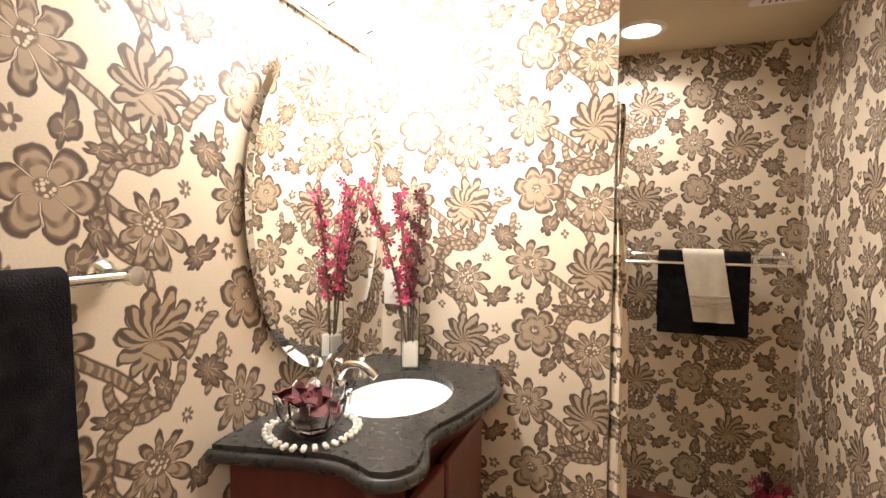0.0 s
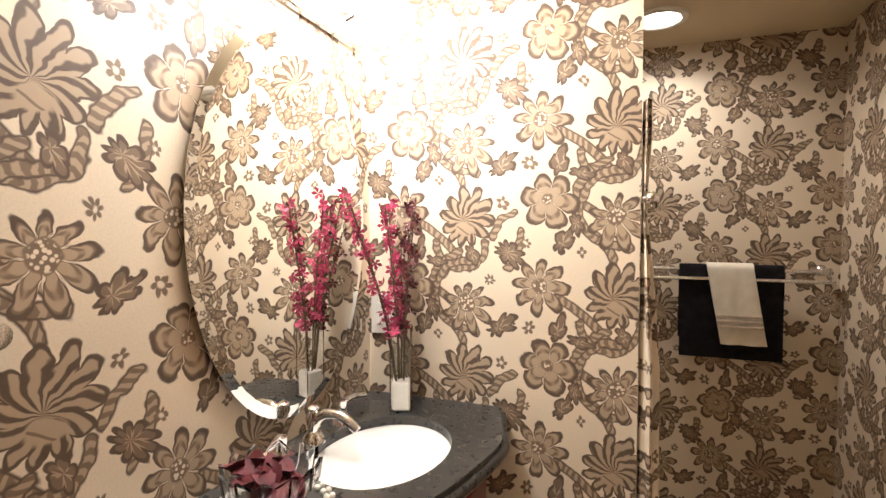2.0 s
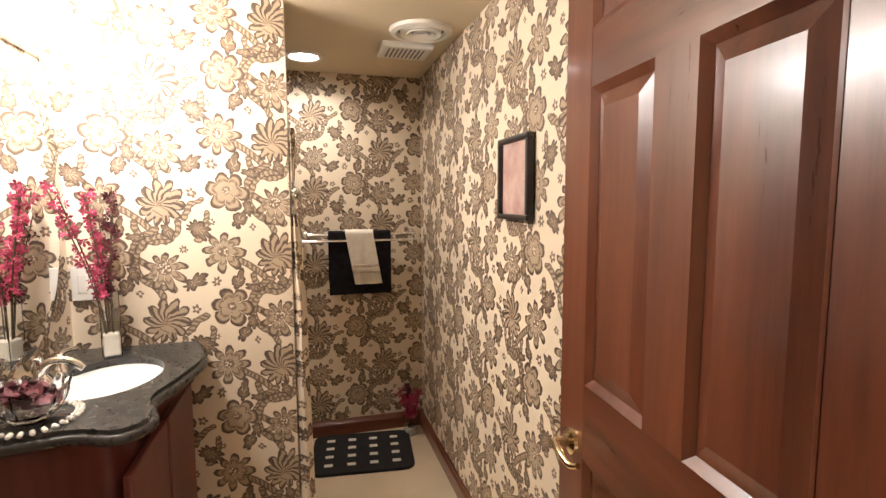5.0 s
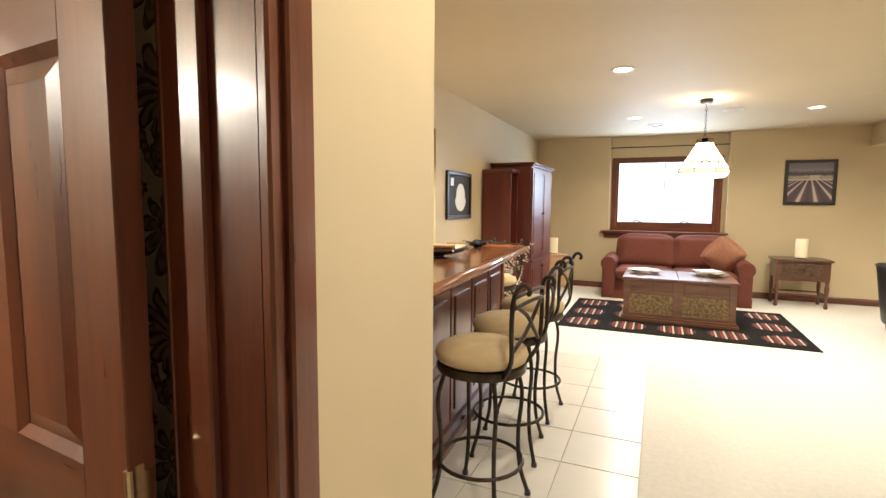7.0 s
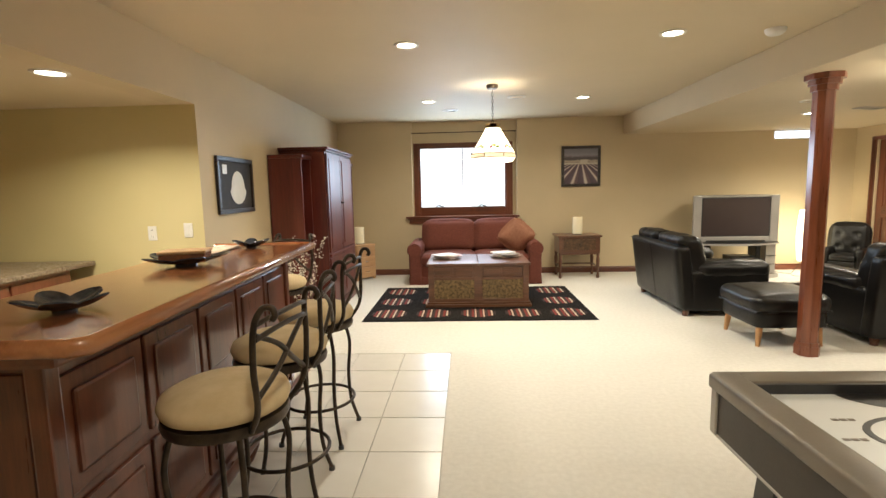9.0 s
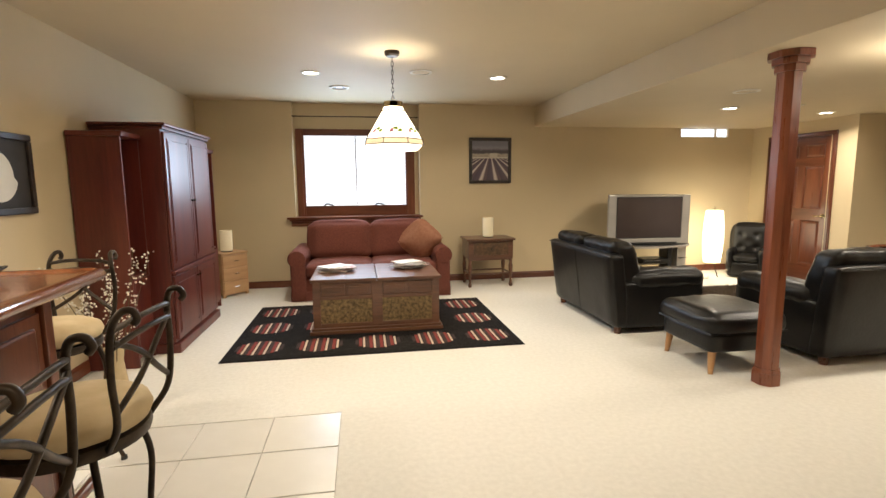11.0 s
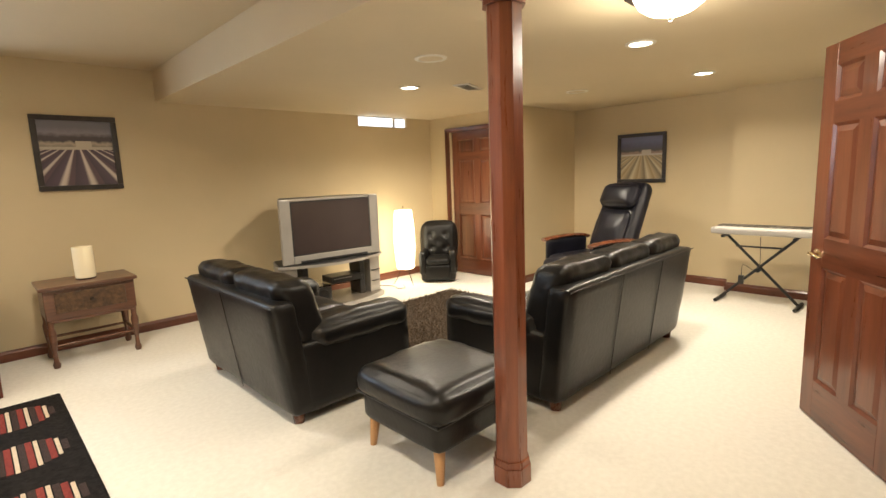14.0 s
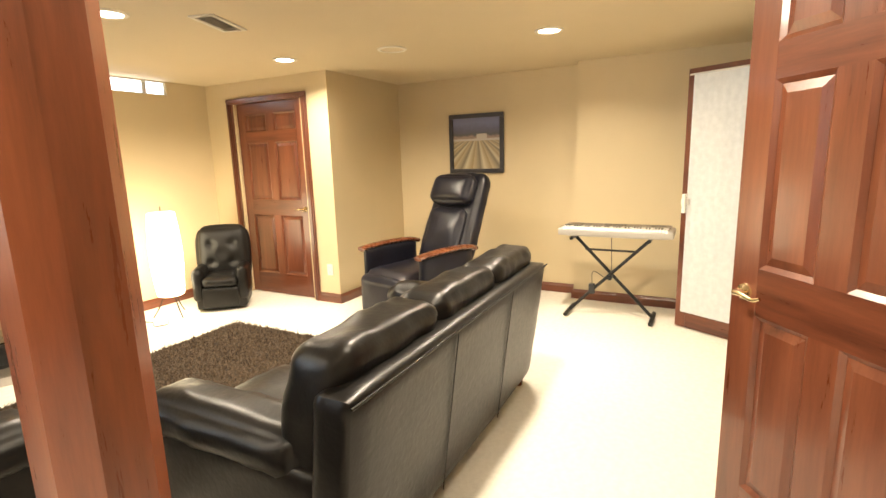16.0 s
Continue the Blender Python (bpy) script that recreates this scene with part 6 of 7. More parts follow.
def stool(m):
    d = thing("bar_stool", "bronzed iron swivel bar stool with a tan suede seat", "bar stool", m, "stools at the bar")
    part("seat", bm_lathe([(0.0, 0.69), (0.17, 0.69), (0.205, 0.705), (0.215, 0.73), (0.205, 0.755), (0.16, 0.778), (0.08, 0.788), (0.0, 0.79)], 36), SEATFAB, d, "tan suede seat cushion", 70)
    part("seat_ring", bm_lathe([(0.185, 0.655), (0.205, 0.655), (0.21, 0.672), (0.205, 0.69), (0.185, 0.69), (0.185, 0.655)], 32), IRON, d, "", 40)
    part("swivel_plate", bm_lathe([(0.0, 0.64), (0.12, 0.64), (0.12, 0.662), (0.19, 0.668), (0.19, 0.688), (0.0, 0.688)], 24), IRON, d, "", 40)
    for i in range(4):
        a = math.pi / 4 + i * math.pi / 2
        ca, sa = math.cos(a), math.sin(a)
        pts = spline([(0.17 * ca, 0.17 * sa, 0.66), (0.205 * ca, 0.205 * sa, 0.52), (0.19 * ca, 0.19 * sa, 0.33), (0.20 * ca, 0.20 * sa, 0.16), (0.245 * ca, 0.245 * sa, 0.012)], 5)
        part("leg", bm_tube(pts, 0.0105, 8), IRON, d, "", 60)
        part("foot_cap", bm_lathe([(0.0, 0.0), (0.016, 0.0), (0.015, 0.02), (0.0, 0.022)], 10, (0.245 * ca, 0.245 * sa, 0)), DARKPL, d, "", 40)
    part("foot_ring", bm_tube([(0.198 * math.cos(2 * math.pi * i / 28), 0.198 * math.sin(2 * math.pi * i / 28), 0.22) for i in range(28)], 0.009, 8, True), IRON, d, "", 60)
    # backrest on the +x side
    for s in (-1, 1):
        pts = spline([(0.165, s * 0.12, 0.67), (0.215, s * 0.155, 0.76), (0.222, s * 0.175, 0.90), (0.225, s * 0.165, 1.02), (0.245, s * 0.15, 1.075), (0.275, s * 0.145, 1.082), (0.288, s * 0.147, 1.06), (0.278, s * 0.148, 1.045)], 5)
        part("back_post", bm_tube(pts, 0.0105, 8), IRON, d, "scrolled back post", 60)
        cross = spline([(0.215, s * 0.158, 0.79), (0.232, s * 0.05, 0.86), (0.238, -s * 0.05, 0.94), (0.228, -s * 0.165, 1.0)], 6)
        part("back_ribbon", bm_tube(cross, 0.009, 8), IRON, d, "", 60)
    for z, b in ((1.03, 0.245), (0.985, 0.24)):
        part("back_rail", bm_tube(spline([(0.228, -0.166, z), (b, -0.07, z + 0.012), (b, 0.07, z + 0.012), (0.228, 0.166, z)], 6), 0.009, 8), IRON, d, "", 60)
    return d


first = stool(pose(0.02, 2.40, 0, 0, 0, -8))
copy_thing(first, pose(-0.005, 2.97, 0, 0, 0, 6))
copy_thing(first, pose(-0.015, 3.55, 0, 0, 0, -4))
copy_thing(first, pose(-0.60, 4.50, 0, 0, 0, 78))


def star_dish(x, y, z, r, turn, label):
    d = thing("star_dish", label, "dish", pose(x, y, z, 0, 0, turn))
    bm = bmesh.new()
    n, rings = 40, 6
    grid = []
    for k in range(rings + 1):
        f = k / rings
        row = []
        for i in range(n):
            a = 2 * math.pi * i / n
            rad = r * f * (0.62 + 0.38 * abs(math.cos(2.5 * a)) ** 1.4)
            row.append(bm.verts.new((rad * math.cos(a), rad * math.sin(a), 0.006 + 0.045 * f ** 2.2 * (0.55 + 0.45 * abs(math.cos(2.5 * a))))))
        grid.append(row)
    for k in range(rings):
        for i in range(n):
            bm.faces.new((grid[k][i], grid[k][(i + 1) % n], grid[k + 1][(i + 1) % n], grid[k + 1][i]))
    bmesh.ops.remove_doubles(bm, verts=bm.verts, dist=1e-5)
    bmesh.ops.solidify(bm, geom=bm.faces, thickness=0.006)
    part("bowl", bm, STARBLUE, d, "", 60)
    part("foot", bm_lathe([(0.0, 0.0), (r * 0.25, 0.0), (r * 0.25, 0.008), (0.0, 0.008)], 20), STARBLUE, d, "", 40)


star_dish(-0.42, 2.28, 1.062, 0.135, 10, "dark glazed star-shaped dish on the bar")
star_dish(-0.60, 3.28, 1.062, 0.215, 22, "large dark star-shaped dish on the bar")
star_dish(-0.58, 4.02, 1.062, 0.125, 40, "dark glazed star-shaped dish on the bar")
cards = thing("card_box", "small wooden box lying in the star dish", "box", pose(-0.60, 3.28, 1.078, 0, 0, 15))
part("body", bm_box((-0.11, -0.07, 0.0), (0.11, 0.07, 0.045), 0.004, 1), BARTOP, cards)
part("lid", bm_box((-0.115, -0.075, 0.045), (0.115, 0.075, 0.062), 0.004, 1), BLOND, cards, "pale lid")
tray = thing("tray", "cream rectangular tray lying on the bar", "tray", pose(-0.74, 3.86, 1.0635, 0, 0, 3))
part("plate", bm_box((-0.08, -0.20, 0.0), (0.08, 0.20, 0.012), 0.004, 1), RUGCREAM, tray)

# kitchenette counter and cabinet
kc = thing("kitchen_cabinet", "reddish wooden base cabinet under a granite top", "cabinet", pose(-2.72, 3.9, 0))
part("body", bm_box((-0.5, -0.5, 0.09), (0.50, 0.55, 0.87), 0.003, 1), CHERRY, kc)
part("toe_kick", bm_box((-0.5, -0.5, 0.0), (0.45, 0.55, 0.09)), CHERRY, kc)
for i in range(2):
    dr = part("door", bm_box((0.50, -0.49 + i * 0.52, 0.12), (0.518, 0.01 + i * 0.52, 0.84), 0.004, 1), CHERRY, kc)
    part("pull", bm_rod((0.53, -0.05 + i * 0.12, 0.66), (0.53, -0.05 + i * 0.12, 0.76), 0.005), BRASS, dr)
kt = thing("granite_worktop", "brown speckled granite worktop of the kitchenette", "worktop", pose(-2.72, 3.9, 0.87))
part("slab", bm_box((-0.51, -0.52, 0.0), (0.545, 0.765, 0.035), 0.006, 2), GRANITE, kt)

# berry branches in a tall vase at the end of the bar
bv = thing("berry_vase", "tall brown floor vase with white berry branches", "vase", pose(-0.62, 5.10, 0))
part("vase", bm_lathe([(0.0, 0.0), (0.075, 0.0), (0.085, 0.05), (0.07, 0.2), (0.05, 0.38), (0.06, 0.46), (0.05, 0.46), (0.04, 0.38), (0.0, 0.06)], 24), SEATFAB, bv, "", 50)
rnd = random.Random(4)
for i in range(13):
    a, lean = rnd.uniform(0, 2 * math.pi), rnd.uniform(0.08, 0.30)
    top = rnd.uniform(0.78, 1.04)
    pts = spline([(0.02 * math.cos(a), 0.02 * math.sin(a), 0.3), (lean * 0.45 * math.cos(a), lean * 0.45 * math.sin(a), 0.62), (lean * math.cos(a + 0.3), lean * math.sin(a + 0.3), top)], 8)
    part("branch", bm_tube(pts, 0.0035, 5, False, None, 0.0015), STEM, bv)
    bb = bmesh.new()
    for p in pts[5:]:
        for k in range(3):
            q = p + Vector((rnd.uniform(-0.025, 0.025), rnd.uniform(-0.025, 0.025), rnd.uniform(-0.02, 0.02)))
            made = bmesh.ops.create_icosphere(bb, subdivisions=1, radius=rnd.uniform(0.005, 0.008))["verts"]
            bmesh.ops.translate(bb, vec=q, verts=made)
    tagged(part("berries", bb, BERRY, bv, "small white berries", 60), "", "", "", "stuff")


def air_hockey():
    d = thing("air_hockey_table", "grey and white air hockey table", "game table", pose(1.655, 2.43, 0))
    L, W, z = 2.1, 1.15, 0.80     # runs to -y, and to +x
    r = 0.10
    for x0, x1, y0, y1 in ((0.012, W - 0.012, -r, 0.0), (0.012, W - 0.012, -L, -L + r), (0.0, r, -L + 0.012, -0.012), (W - r, W, -L + 0.012, -0.012)):
        long_one = y1 - y0 > 1
        part("top_rail", bm_box((x0, y0, z - 0.05), (x1, y1, z - (0 if long_one else 0.0006)), 0.012, 3), HOCKGREY, d, "", 40)
    for x0, x1, y0, y1 in ((0.02, W - 0.02, -0.045, -0.02), (0.02, W - 0.02, -L + 0.02, -L + 0.045), (0.02, 0.045, -L + 0.045, -0.045), (W - 0.045, W - 0.02, -L + 0.045, -0.045)):
        part("side_panel", bm_box((x0, y0, z - 0.20), (x1, y1, z - 0.05)), HOCKBROWN, d, "dark brown side panel")
        part("side_trim", bm_box((x0 - 0.002, y0 - 0.002, z - 0.212), (x1 + 0.002, y1 + 0.002, z - 0.198), 0.003, 1), SILVERPL, d)
    for x in (0.012, W - 0.047):
        for y in (-0.047, -L + 0.012):
            part("corner_trim", bm_box((x, y, z - 0.205), (x + 0.035, y + 0.035, z - 0.05), 0.004, 1), SILVERPL, d)
    part("playfield", bm_box((r - 0.01, -L + r - 0.01, z - 0.06), (W - r + 0.01, -r + 0.01, z - 0.035)), HOCKWHITE, d, "white playing surface")
    part("inner_lip", bm_box((r, -r - 0.012, z - 0.035), (W - r, -r, z - 0.004)), DARKPL, d)
    part("inner_lip", bm_box((W - r - 0.012, -L + r, z - 0.035), (W - r, -r - 0.012, z - 0.004)), DARKPL, d)
    part("bottom_panel", bm_box((0.05, -L + 0.05, z - 0.20), (W - 0.05, -0.05, z - 0.19)), DARKPL, d)
    # printed markings
    goal = bm_prism([(W / 2 + 0.24 * math.cos(t), -r - 0.012 + 0.13 * math.sin(t)) for t in [math.pi + math.pi * i / 20 for i in range(21)]], z - 0.0345, z - 0.0335)
    part("goal_marking", goal, DARKPL, d, "dark goal arc")
    for rad, wd, a0, a1, c in ((0.13, 0.014, 30, 330, DARKPL), (0.085, 0.02, 0, 200, HOCKGREY)):
        arc_out = [(0.415 + rad * 1.4 * math.cos(radians(a)), -0.38 + rad * 0.9 * math.sin(radians(a))) for a in range(a0, a1 + 1, 10)]
        arc_in = [(0.415 + (rad - wd) * 1.4 * math.cos(radians(a)), -0.38 + (rad - wd) * 0.9 * math.sin(radians(a))) for a in range(a1, a0 - 1, -10)]
        part("marking", bm_prism(arc_out + arc_in, z - 0.0345, z - 0.0335), c, d)
    for i in range(6):
        part("marking", bm_box((0.155 + 0.022 * (i % 3) + 0.05 * (i // 3), -0.40 + 0.11 * (i // 3), z - 0.0345), (0.172 + 0.022 * (i % 3) + 0.05 * (i // 3), -0.388 + 0.11 * (i // 3), z - 0.0335)), HOCKGREY, d)
    for y, lean in ((-0.22, -0.10), (-L + 0.22, 0.10)):
        for x0, x1 in ((0.10, 0.27), (W - 0.27, W - 0.10)):
            for nm, u0, u1, mt, lb in (("leg", x0, x1, WHITEPL, "pale panel leg"), ("leg_edge", x0 - 0.016, x0 - 0.001, DARKPL, ""), ("leg_edge", x1 + 0.001, x1 + 0.016, DARKPL, "")):
                lb_m = bm_box((u0, y - 0.045, 0.0), (u1, y + 0.045, z - 0.20), 0.004, 1)
                for vert in lb_m.verts:
                    vert.co.y += lean * (1 - vert.co.z / (z - 0.20)) * -1.0
                part(nm, lb_m, mt, d, lb)


air_hockey()

# ---- bathroom ----
CT = 0.90
van = thing("vanity", "dark cherry bathroom vanity with a serpentine front", "vanity", pose(0, 0, 0))
front = spline([(-0.845, BY0 + 0.002, 0), (-0.895, -0.33, 0), (-0.865, -0.22, 0), (-0.93, -0.165, 0), (-1.06, -0.20, 0), (-1.20, -0.165, 0), (-1.38, -0.135, 0), (-1.50, -0.165, 0), (VX + 0.002, -0.185, 0)], 6)
outline = [(p.x, p.y) for p in front] + [(VX + 0.002, BY0 + 0.002)]
inset = [((x + 1.22) * 0.93 - 1.22 - 0.02, (y + 0.38) * 0.86 - 0.40) for x, y in outline]
inset = [(max(x, VX + 0.003), max(y, BY0 + 0.003)) for x, y in inset]
part("body", bm_prism(inset, 0.09, CT - 0.032), MAHOG, van, "", 40)
part("plinth", bm_prism([(max((x + 1.22) * 0.94 - 1.22, VX + 0.003), max((y + 0.40) * 0.9 - 0.41, BY0 + 0.003)) for x, y in inset], 0.0, 0.09), MAHOG, van, "", 40)
for x0 in (-1.44, -1.13):
    part("door", bm_box((x0, -0.205, 0.14), (x0 + 0.29, -0.185, 0.80), 0.006, 2), MAHOG, van)
SX, SY, SA, SB = -1.262, -0.367, 0.182, 0.142
ctop = thing("countertop", "dark grey soapstone countertop on the vanity", "countertop", pose(0, 0, 0))


def slab_with_hole(rim, cx, cy, a, b, z0, z1):
    """A slab of the given outline with an oval hole; both are walked round by angle."""
    bm = bmesh.new()
    n = 96
    pts = []
    for i in range(n):
        t = 2 * math.pi * i / n
        ux, uy = math.cos(t), math.sin(t)
        best = None
        for (ax, ay), (bx, by) in zip(rim, rim[1:] + rim[:1]):
            ex, ey = bx - ax, by - ay
            den = ux * ey - uy * ex
            if abs(den) < 1e-12:
                continue
            s = ((ax - cx) * ey - (ay - cy) * ex) / den
            q = ((ax - cx) * uy - (ay - cy) * ux) / den
            if s > 0 and -1e-6 <= q <= 1 + 1e-6 and (best is None or s > best):
                best = s
        pts.append((cx + ux * best, cy + uy * best))
    # follow the oval by true angle so that the spokes do not cross
    hole = []
    for i in range(n):
        t = 2 * math.pi * i / n
        k = 1 / math.sqrt((math.cos(t) / a) ** 2 + (math.sin(t) / b) ** 2)
        hole.append((cx + k * math.cos(t), cy + k * math.sin(t)))
    ro, ri = [[bm.verts.new((x, y, z1)) for x, y in c] for c in (pts, hole)]
    rlo, rli = [[bm.verts.new((x, y, z0)) for x, y in c] for c in (pts, hole)]
    for i in range(n):
        k = (i + 1) % n
        bm.faces.new((ro[i], ro[k], ri[k], ri[i]))
        bm.faces.new((rlo[k], rlo[i], rli[i], rli[k]))
        bm.faces.new((rlo[i], rlo[k], ro[k], ro[i]))
        bm.faces.new((ri[i], ri[k], rli[k], rli[i]))
    bmesh.ops.recalc_face_normals(bm, faces=bm.faces)
    return bm


part("slab", slab_with_hole(outline, SX, SY, SA, SB, CT - 0.022, CT), STONE, ctop, "", 30)
part("edge_moulding", bm_tube([(p.x, p.y, CT - 0.024) for p in front], 0.014, 8), STONE, ctop, "rounded stone edge", 60)
sink = thing("sink", "white oval undermount porcelain sink", "sink", pose(SX, SY, CT - 0.023))
bm = bm_lathe([(1.06, 0.0), (1.0, 0.0), (0.97, -0.02), (0.88, -0.07), (0.68, -0.115), (0.38, -0.135), (0.12, -0.14), (0.0, -0.14)], 48)
for vert in bm.verts:
    vert.co.x *= SA
    vert.co.y *= SB
part("basin", bm, PORCELAIN, sink, "", 60)
part("drain", bm_lathe([(0.0, -0.1385), (0.02, -0.1385), (0.022, -0.1365), (0.014, -0.135), (0.0, -0.136)], 18), CHROME, sink, "", 40)

fc = thing("faucet", "polished chrome widespread faucet with lever handles", "faucet", pose(SX + 0.03, BY0 + 0.055, CT))
part("spout", bm_tube(spline([(0, 0, 0.0), (0, 0, 0.035), (0, 0.03, 0.065), (0, 0.075, 0.065), (0, 0.11, 0.04)], 6), 0.013, 10, False, None, 0.010), CHROME, fc, "", 60)
part("spout_base", bm_lathe([(0.0, 0.0), (0.026, 0.0), (0.024, 0.010), (0.016, 0.022), (0.0, 0.024)], 20), CHROME, fc, "", 40)
part("spout_finial", bm_lathe([(0.0, 0.03), (0.016, 0.035), (0.018, 0.055), (0.010, 0.068), (0.013, 0.076), (0.0, 0.085)], 18), CHROME, fc, "", 60)
for s in (-1, 1):
    hx = s * 0.115
    part("handle_base", bm_lathe([(0.0, 0.0), (0.025, 0.0), (0.022, 0.012), (0.013, 0.03), (0.016, 0.055), (0.0, 0.062)], 18, (hx, 0.0, 0.0)), CHROME, fc, "", 50)
    part("lever", bm_tube(spline([(hx, 0.0, 0.052), (hx + s * 0.035, 0.012, 0.055), (hx + s * 0.075, 0.022, 0.048)], 4), 0.0085, 8, False, None, 0.006), CHROME, fc, "chrome lever", 60)

mir = thing("mirror", "large frameless oval mirror over the vanity", "mirror", pose(-1.235, BY0, 1.385))
MA, MB = 0.298, 0.43


def oval(profile, seg=72):
    bm = bm_lathe(profile, seg)
    for vert in bm.verts:
        x, y, z = vert.co
        vert.co = Vector((x * MA, z, y * MB))
    bmesh.ops.recalc_face_normals(bm, faces=bm.faces)
    return bm


part("backing", oval([(0.0, 0.004), (0.97, 0.004), (0.97, 0.010), (0.0, 0.010)]), DARKPL, mir)
part("glass", oval([(0.0, 0.0145), (0.94, 0.0145), (0.998, 0.0115), (0.998, 0.0105), (0.0, 0.0105)]), MIRROR, mir, "bevelled mirror glass")

vl = thing("vanity_light", "brightly lit vanity light bar with three globe shades", "light", pose(-1.22, BY0, 1.9))
part("back_plate", bm_box((-0.30, 0.001, -0.05), (0.30, 0.03, 0.05), 0.010, 2), CHROME, vl)
for x in (-0.2, 0.0, 0.2):
    part("arm", bm_tube(spline([(x, 0.03, 0.0), (x, 0.09, 0.02), (x, 0.13, -0.0)], 4), 0.008, 8), CHROME, vl, "", 60)
    part("globe", bm_lathe([(0.0, -0.07), (0.04, -0.062), (0.062, -0.03), (0.066, 0.0), (0.055, 0.04), (0.03, 0.06), (0.0, 0.062)], 24, (x, 0.13, 0.0)), BULBGLOW, vl, "lit frosted globe", 60).visible_shadow = False


def flower_spray(d, top, rnd, n_stems, spread, mat, rad=0.017):
    for i in range(n_stems):
        a, lean = rnd.uniform(0, 2 * math.pi), rnd.uniform(0.15, 1.0) * spread
        t = top * rnd.uniform(0.78, 1.0)
        pts = spline([(0.008 * math.cos(a), 0.008 * math.sin(a), 0.03), (lean * 0.35 * math.cos(a), lean * 0.35 * math.sin(a), t * 0.5), (lean * math.cos(a), lean * math.sin(a), t)], 12)
        part("stem", bm_tube(pts, 0.0022, 5), STEM, d)
        bb = bmesh.new()
        for k, p in enumerate(pts[9:]):
            for _ in range(1 + k % 2):
                c = p + Vector((rnd.uniform(-1, 1), rnd.uniform(-1, 1), rnd.uniform(-0.6, 0.6))) * 0.017
                m = Matrix.Translation(c) @ Euler((rnd.uniform(0, 6), rnd.uniform(0, 6), rnd.uniform(0, 6))).to_matrix().to_4x4()
                for q in range(5):
                    b = 2 * math.pi * q / 5
                    vs = [m @ Vector(v) for v in ((0, 0, 0), (rad * 0.7 * math.cos(b - 0.45), rad * 0.7 * math.sin(b - 0.45), 0.003), (rad * math.cos(b), rad * math.sin(b), 0.007), (rad * 0.7 * math.cos(b + 0.45), rad * 0.7 * math.sin(b + 0.45), 0.003))]
                    bb.faces.new([bb.verts.new(v) for v in vs])
        tagged(part("blossom", bb, mat if i % 3 else ROSE, d, "magenta blossoms"), "", "", "", "stuff")


def glass_vase(x, y, z, h, half, label, top, stems, spread, seed):
    d = thing("flower_vase", label, "vase", pose(x, y, z, 0, 0, 20))
    bm = bm_box((-half, -half, 0.0), (half, half, h), 0.002, 1)
    up = [f for f in bm.faces if f.normal.z > 0.9]
    bmesh.ops.delete(bm, geom=up, context="FACES")
    bmesh.ops.solidify(bm, geom=bm.faces, thickness=0.003)
    part("glass", bm, GLASS, d, "clear square glass vase").visible_shadow = False
    part("pebbles", bm_box((-half + 0.005, -half + 0.005, 0.006), (half - 0.005, half - 0.005, h * 0.36), 0.004, 1), WHITECLOTH, d, "white filler at the bottom")
    flower_spray(d, top, random.Random(seed), stems, spread, PETAL)


glass_vase(-1.475, -0.425, CT, 0.22, 0.028, "tall clear vase with magenta flower sprays on the vanity", 0.57, 7, 0.17, 11)
glass_vase(-2.46, 0.78, 0.0, 0.12, 0.03, "small vase with dark pink flowers on the floor", 0.30, 8, 0.07, 12)

# crystal bowl with petals and a string of pearls
bw = thing("crystal_bowl", "cut crystal bowl with dark red petals", "bowl", pose(-0.972, -0.425, CT) @ Matrix.Scale(1.10, 4))
bm = bm_lathe([(0.03, 0.0), (0.034, 0.004), (0.05, 0.02), (0.068, 0.05), (0.072, 0.075), (0.066, 0.075), (0.06, 0.05), (0.045, 0.024), (0.0, 0.012)], 48)
for vert in bm.verts:
    a = math.atan2(vert.co.y, vert.co.x)
    f = 1 + 0.05 * math.cos(12 * a) * min(1, vert.co.z / 0.05)
    vert.co.x, vert.co.y = vert.co.x * f, vert.co.y * f
    vert.co.z += 0.006 * math.cos(12 * a) * (vert.co.z > 0.06)
part("bowl", bm, GLASS, bw, "cut crystal", 25).visible_shadow = False
rnd = random.Random(21)
bb = bmesh.new()
for i in range(46):
    c = Vector((rnd.gauss(0, 0.022), rnd.gauss(0, 0.022), 0.04 + rnd.uniform(0, 0.035)))
    m = Matrix.Translation(c) @ Euler((rnd.uniform(-0.8, 0.8), rnd.uniform(-0.8, 0.8), rnd.uniform(0, 6))).to_matrix().to_4x4()
    vs = [bb.verts.new(m @ Vector((0.020 * math.cos(t), 0.015 * math.sin(t), 0.006 * math.cos(2 * t)))) for t in [2 * math.pi * q / 8 for q in range(8)]]
    bb.faces.new(vs)
part("petals", bb, ROSE, bw, "dark red petals", 60)
pr = thing("pearl_necklace", "string of white pearls round the crystal bowl", "necklace", pose(-0.972, -0.425, CT))
for i in range(58):
    a = 2 * math.pi * i / 29
    r = 0.088 + (0.010 if i >= 29 else 0) + 0.003 * math.sin(3 * a)
    bm = bmesh.new()
    bmesh.ops.create_icosphere(bm, subdivisions=2, radius=0.0058, matrix=Matrix.Translation((r * math.cos(a), r * math.sin(a), 0.006)))
    part("pearl", bm, PEARL, pr, "", 80)


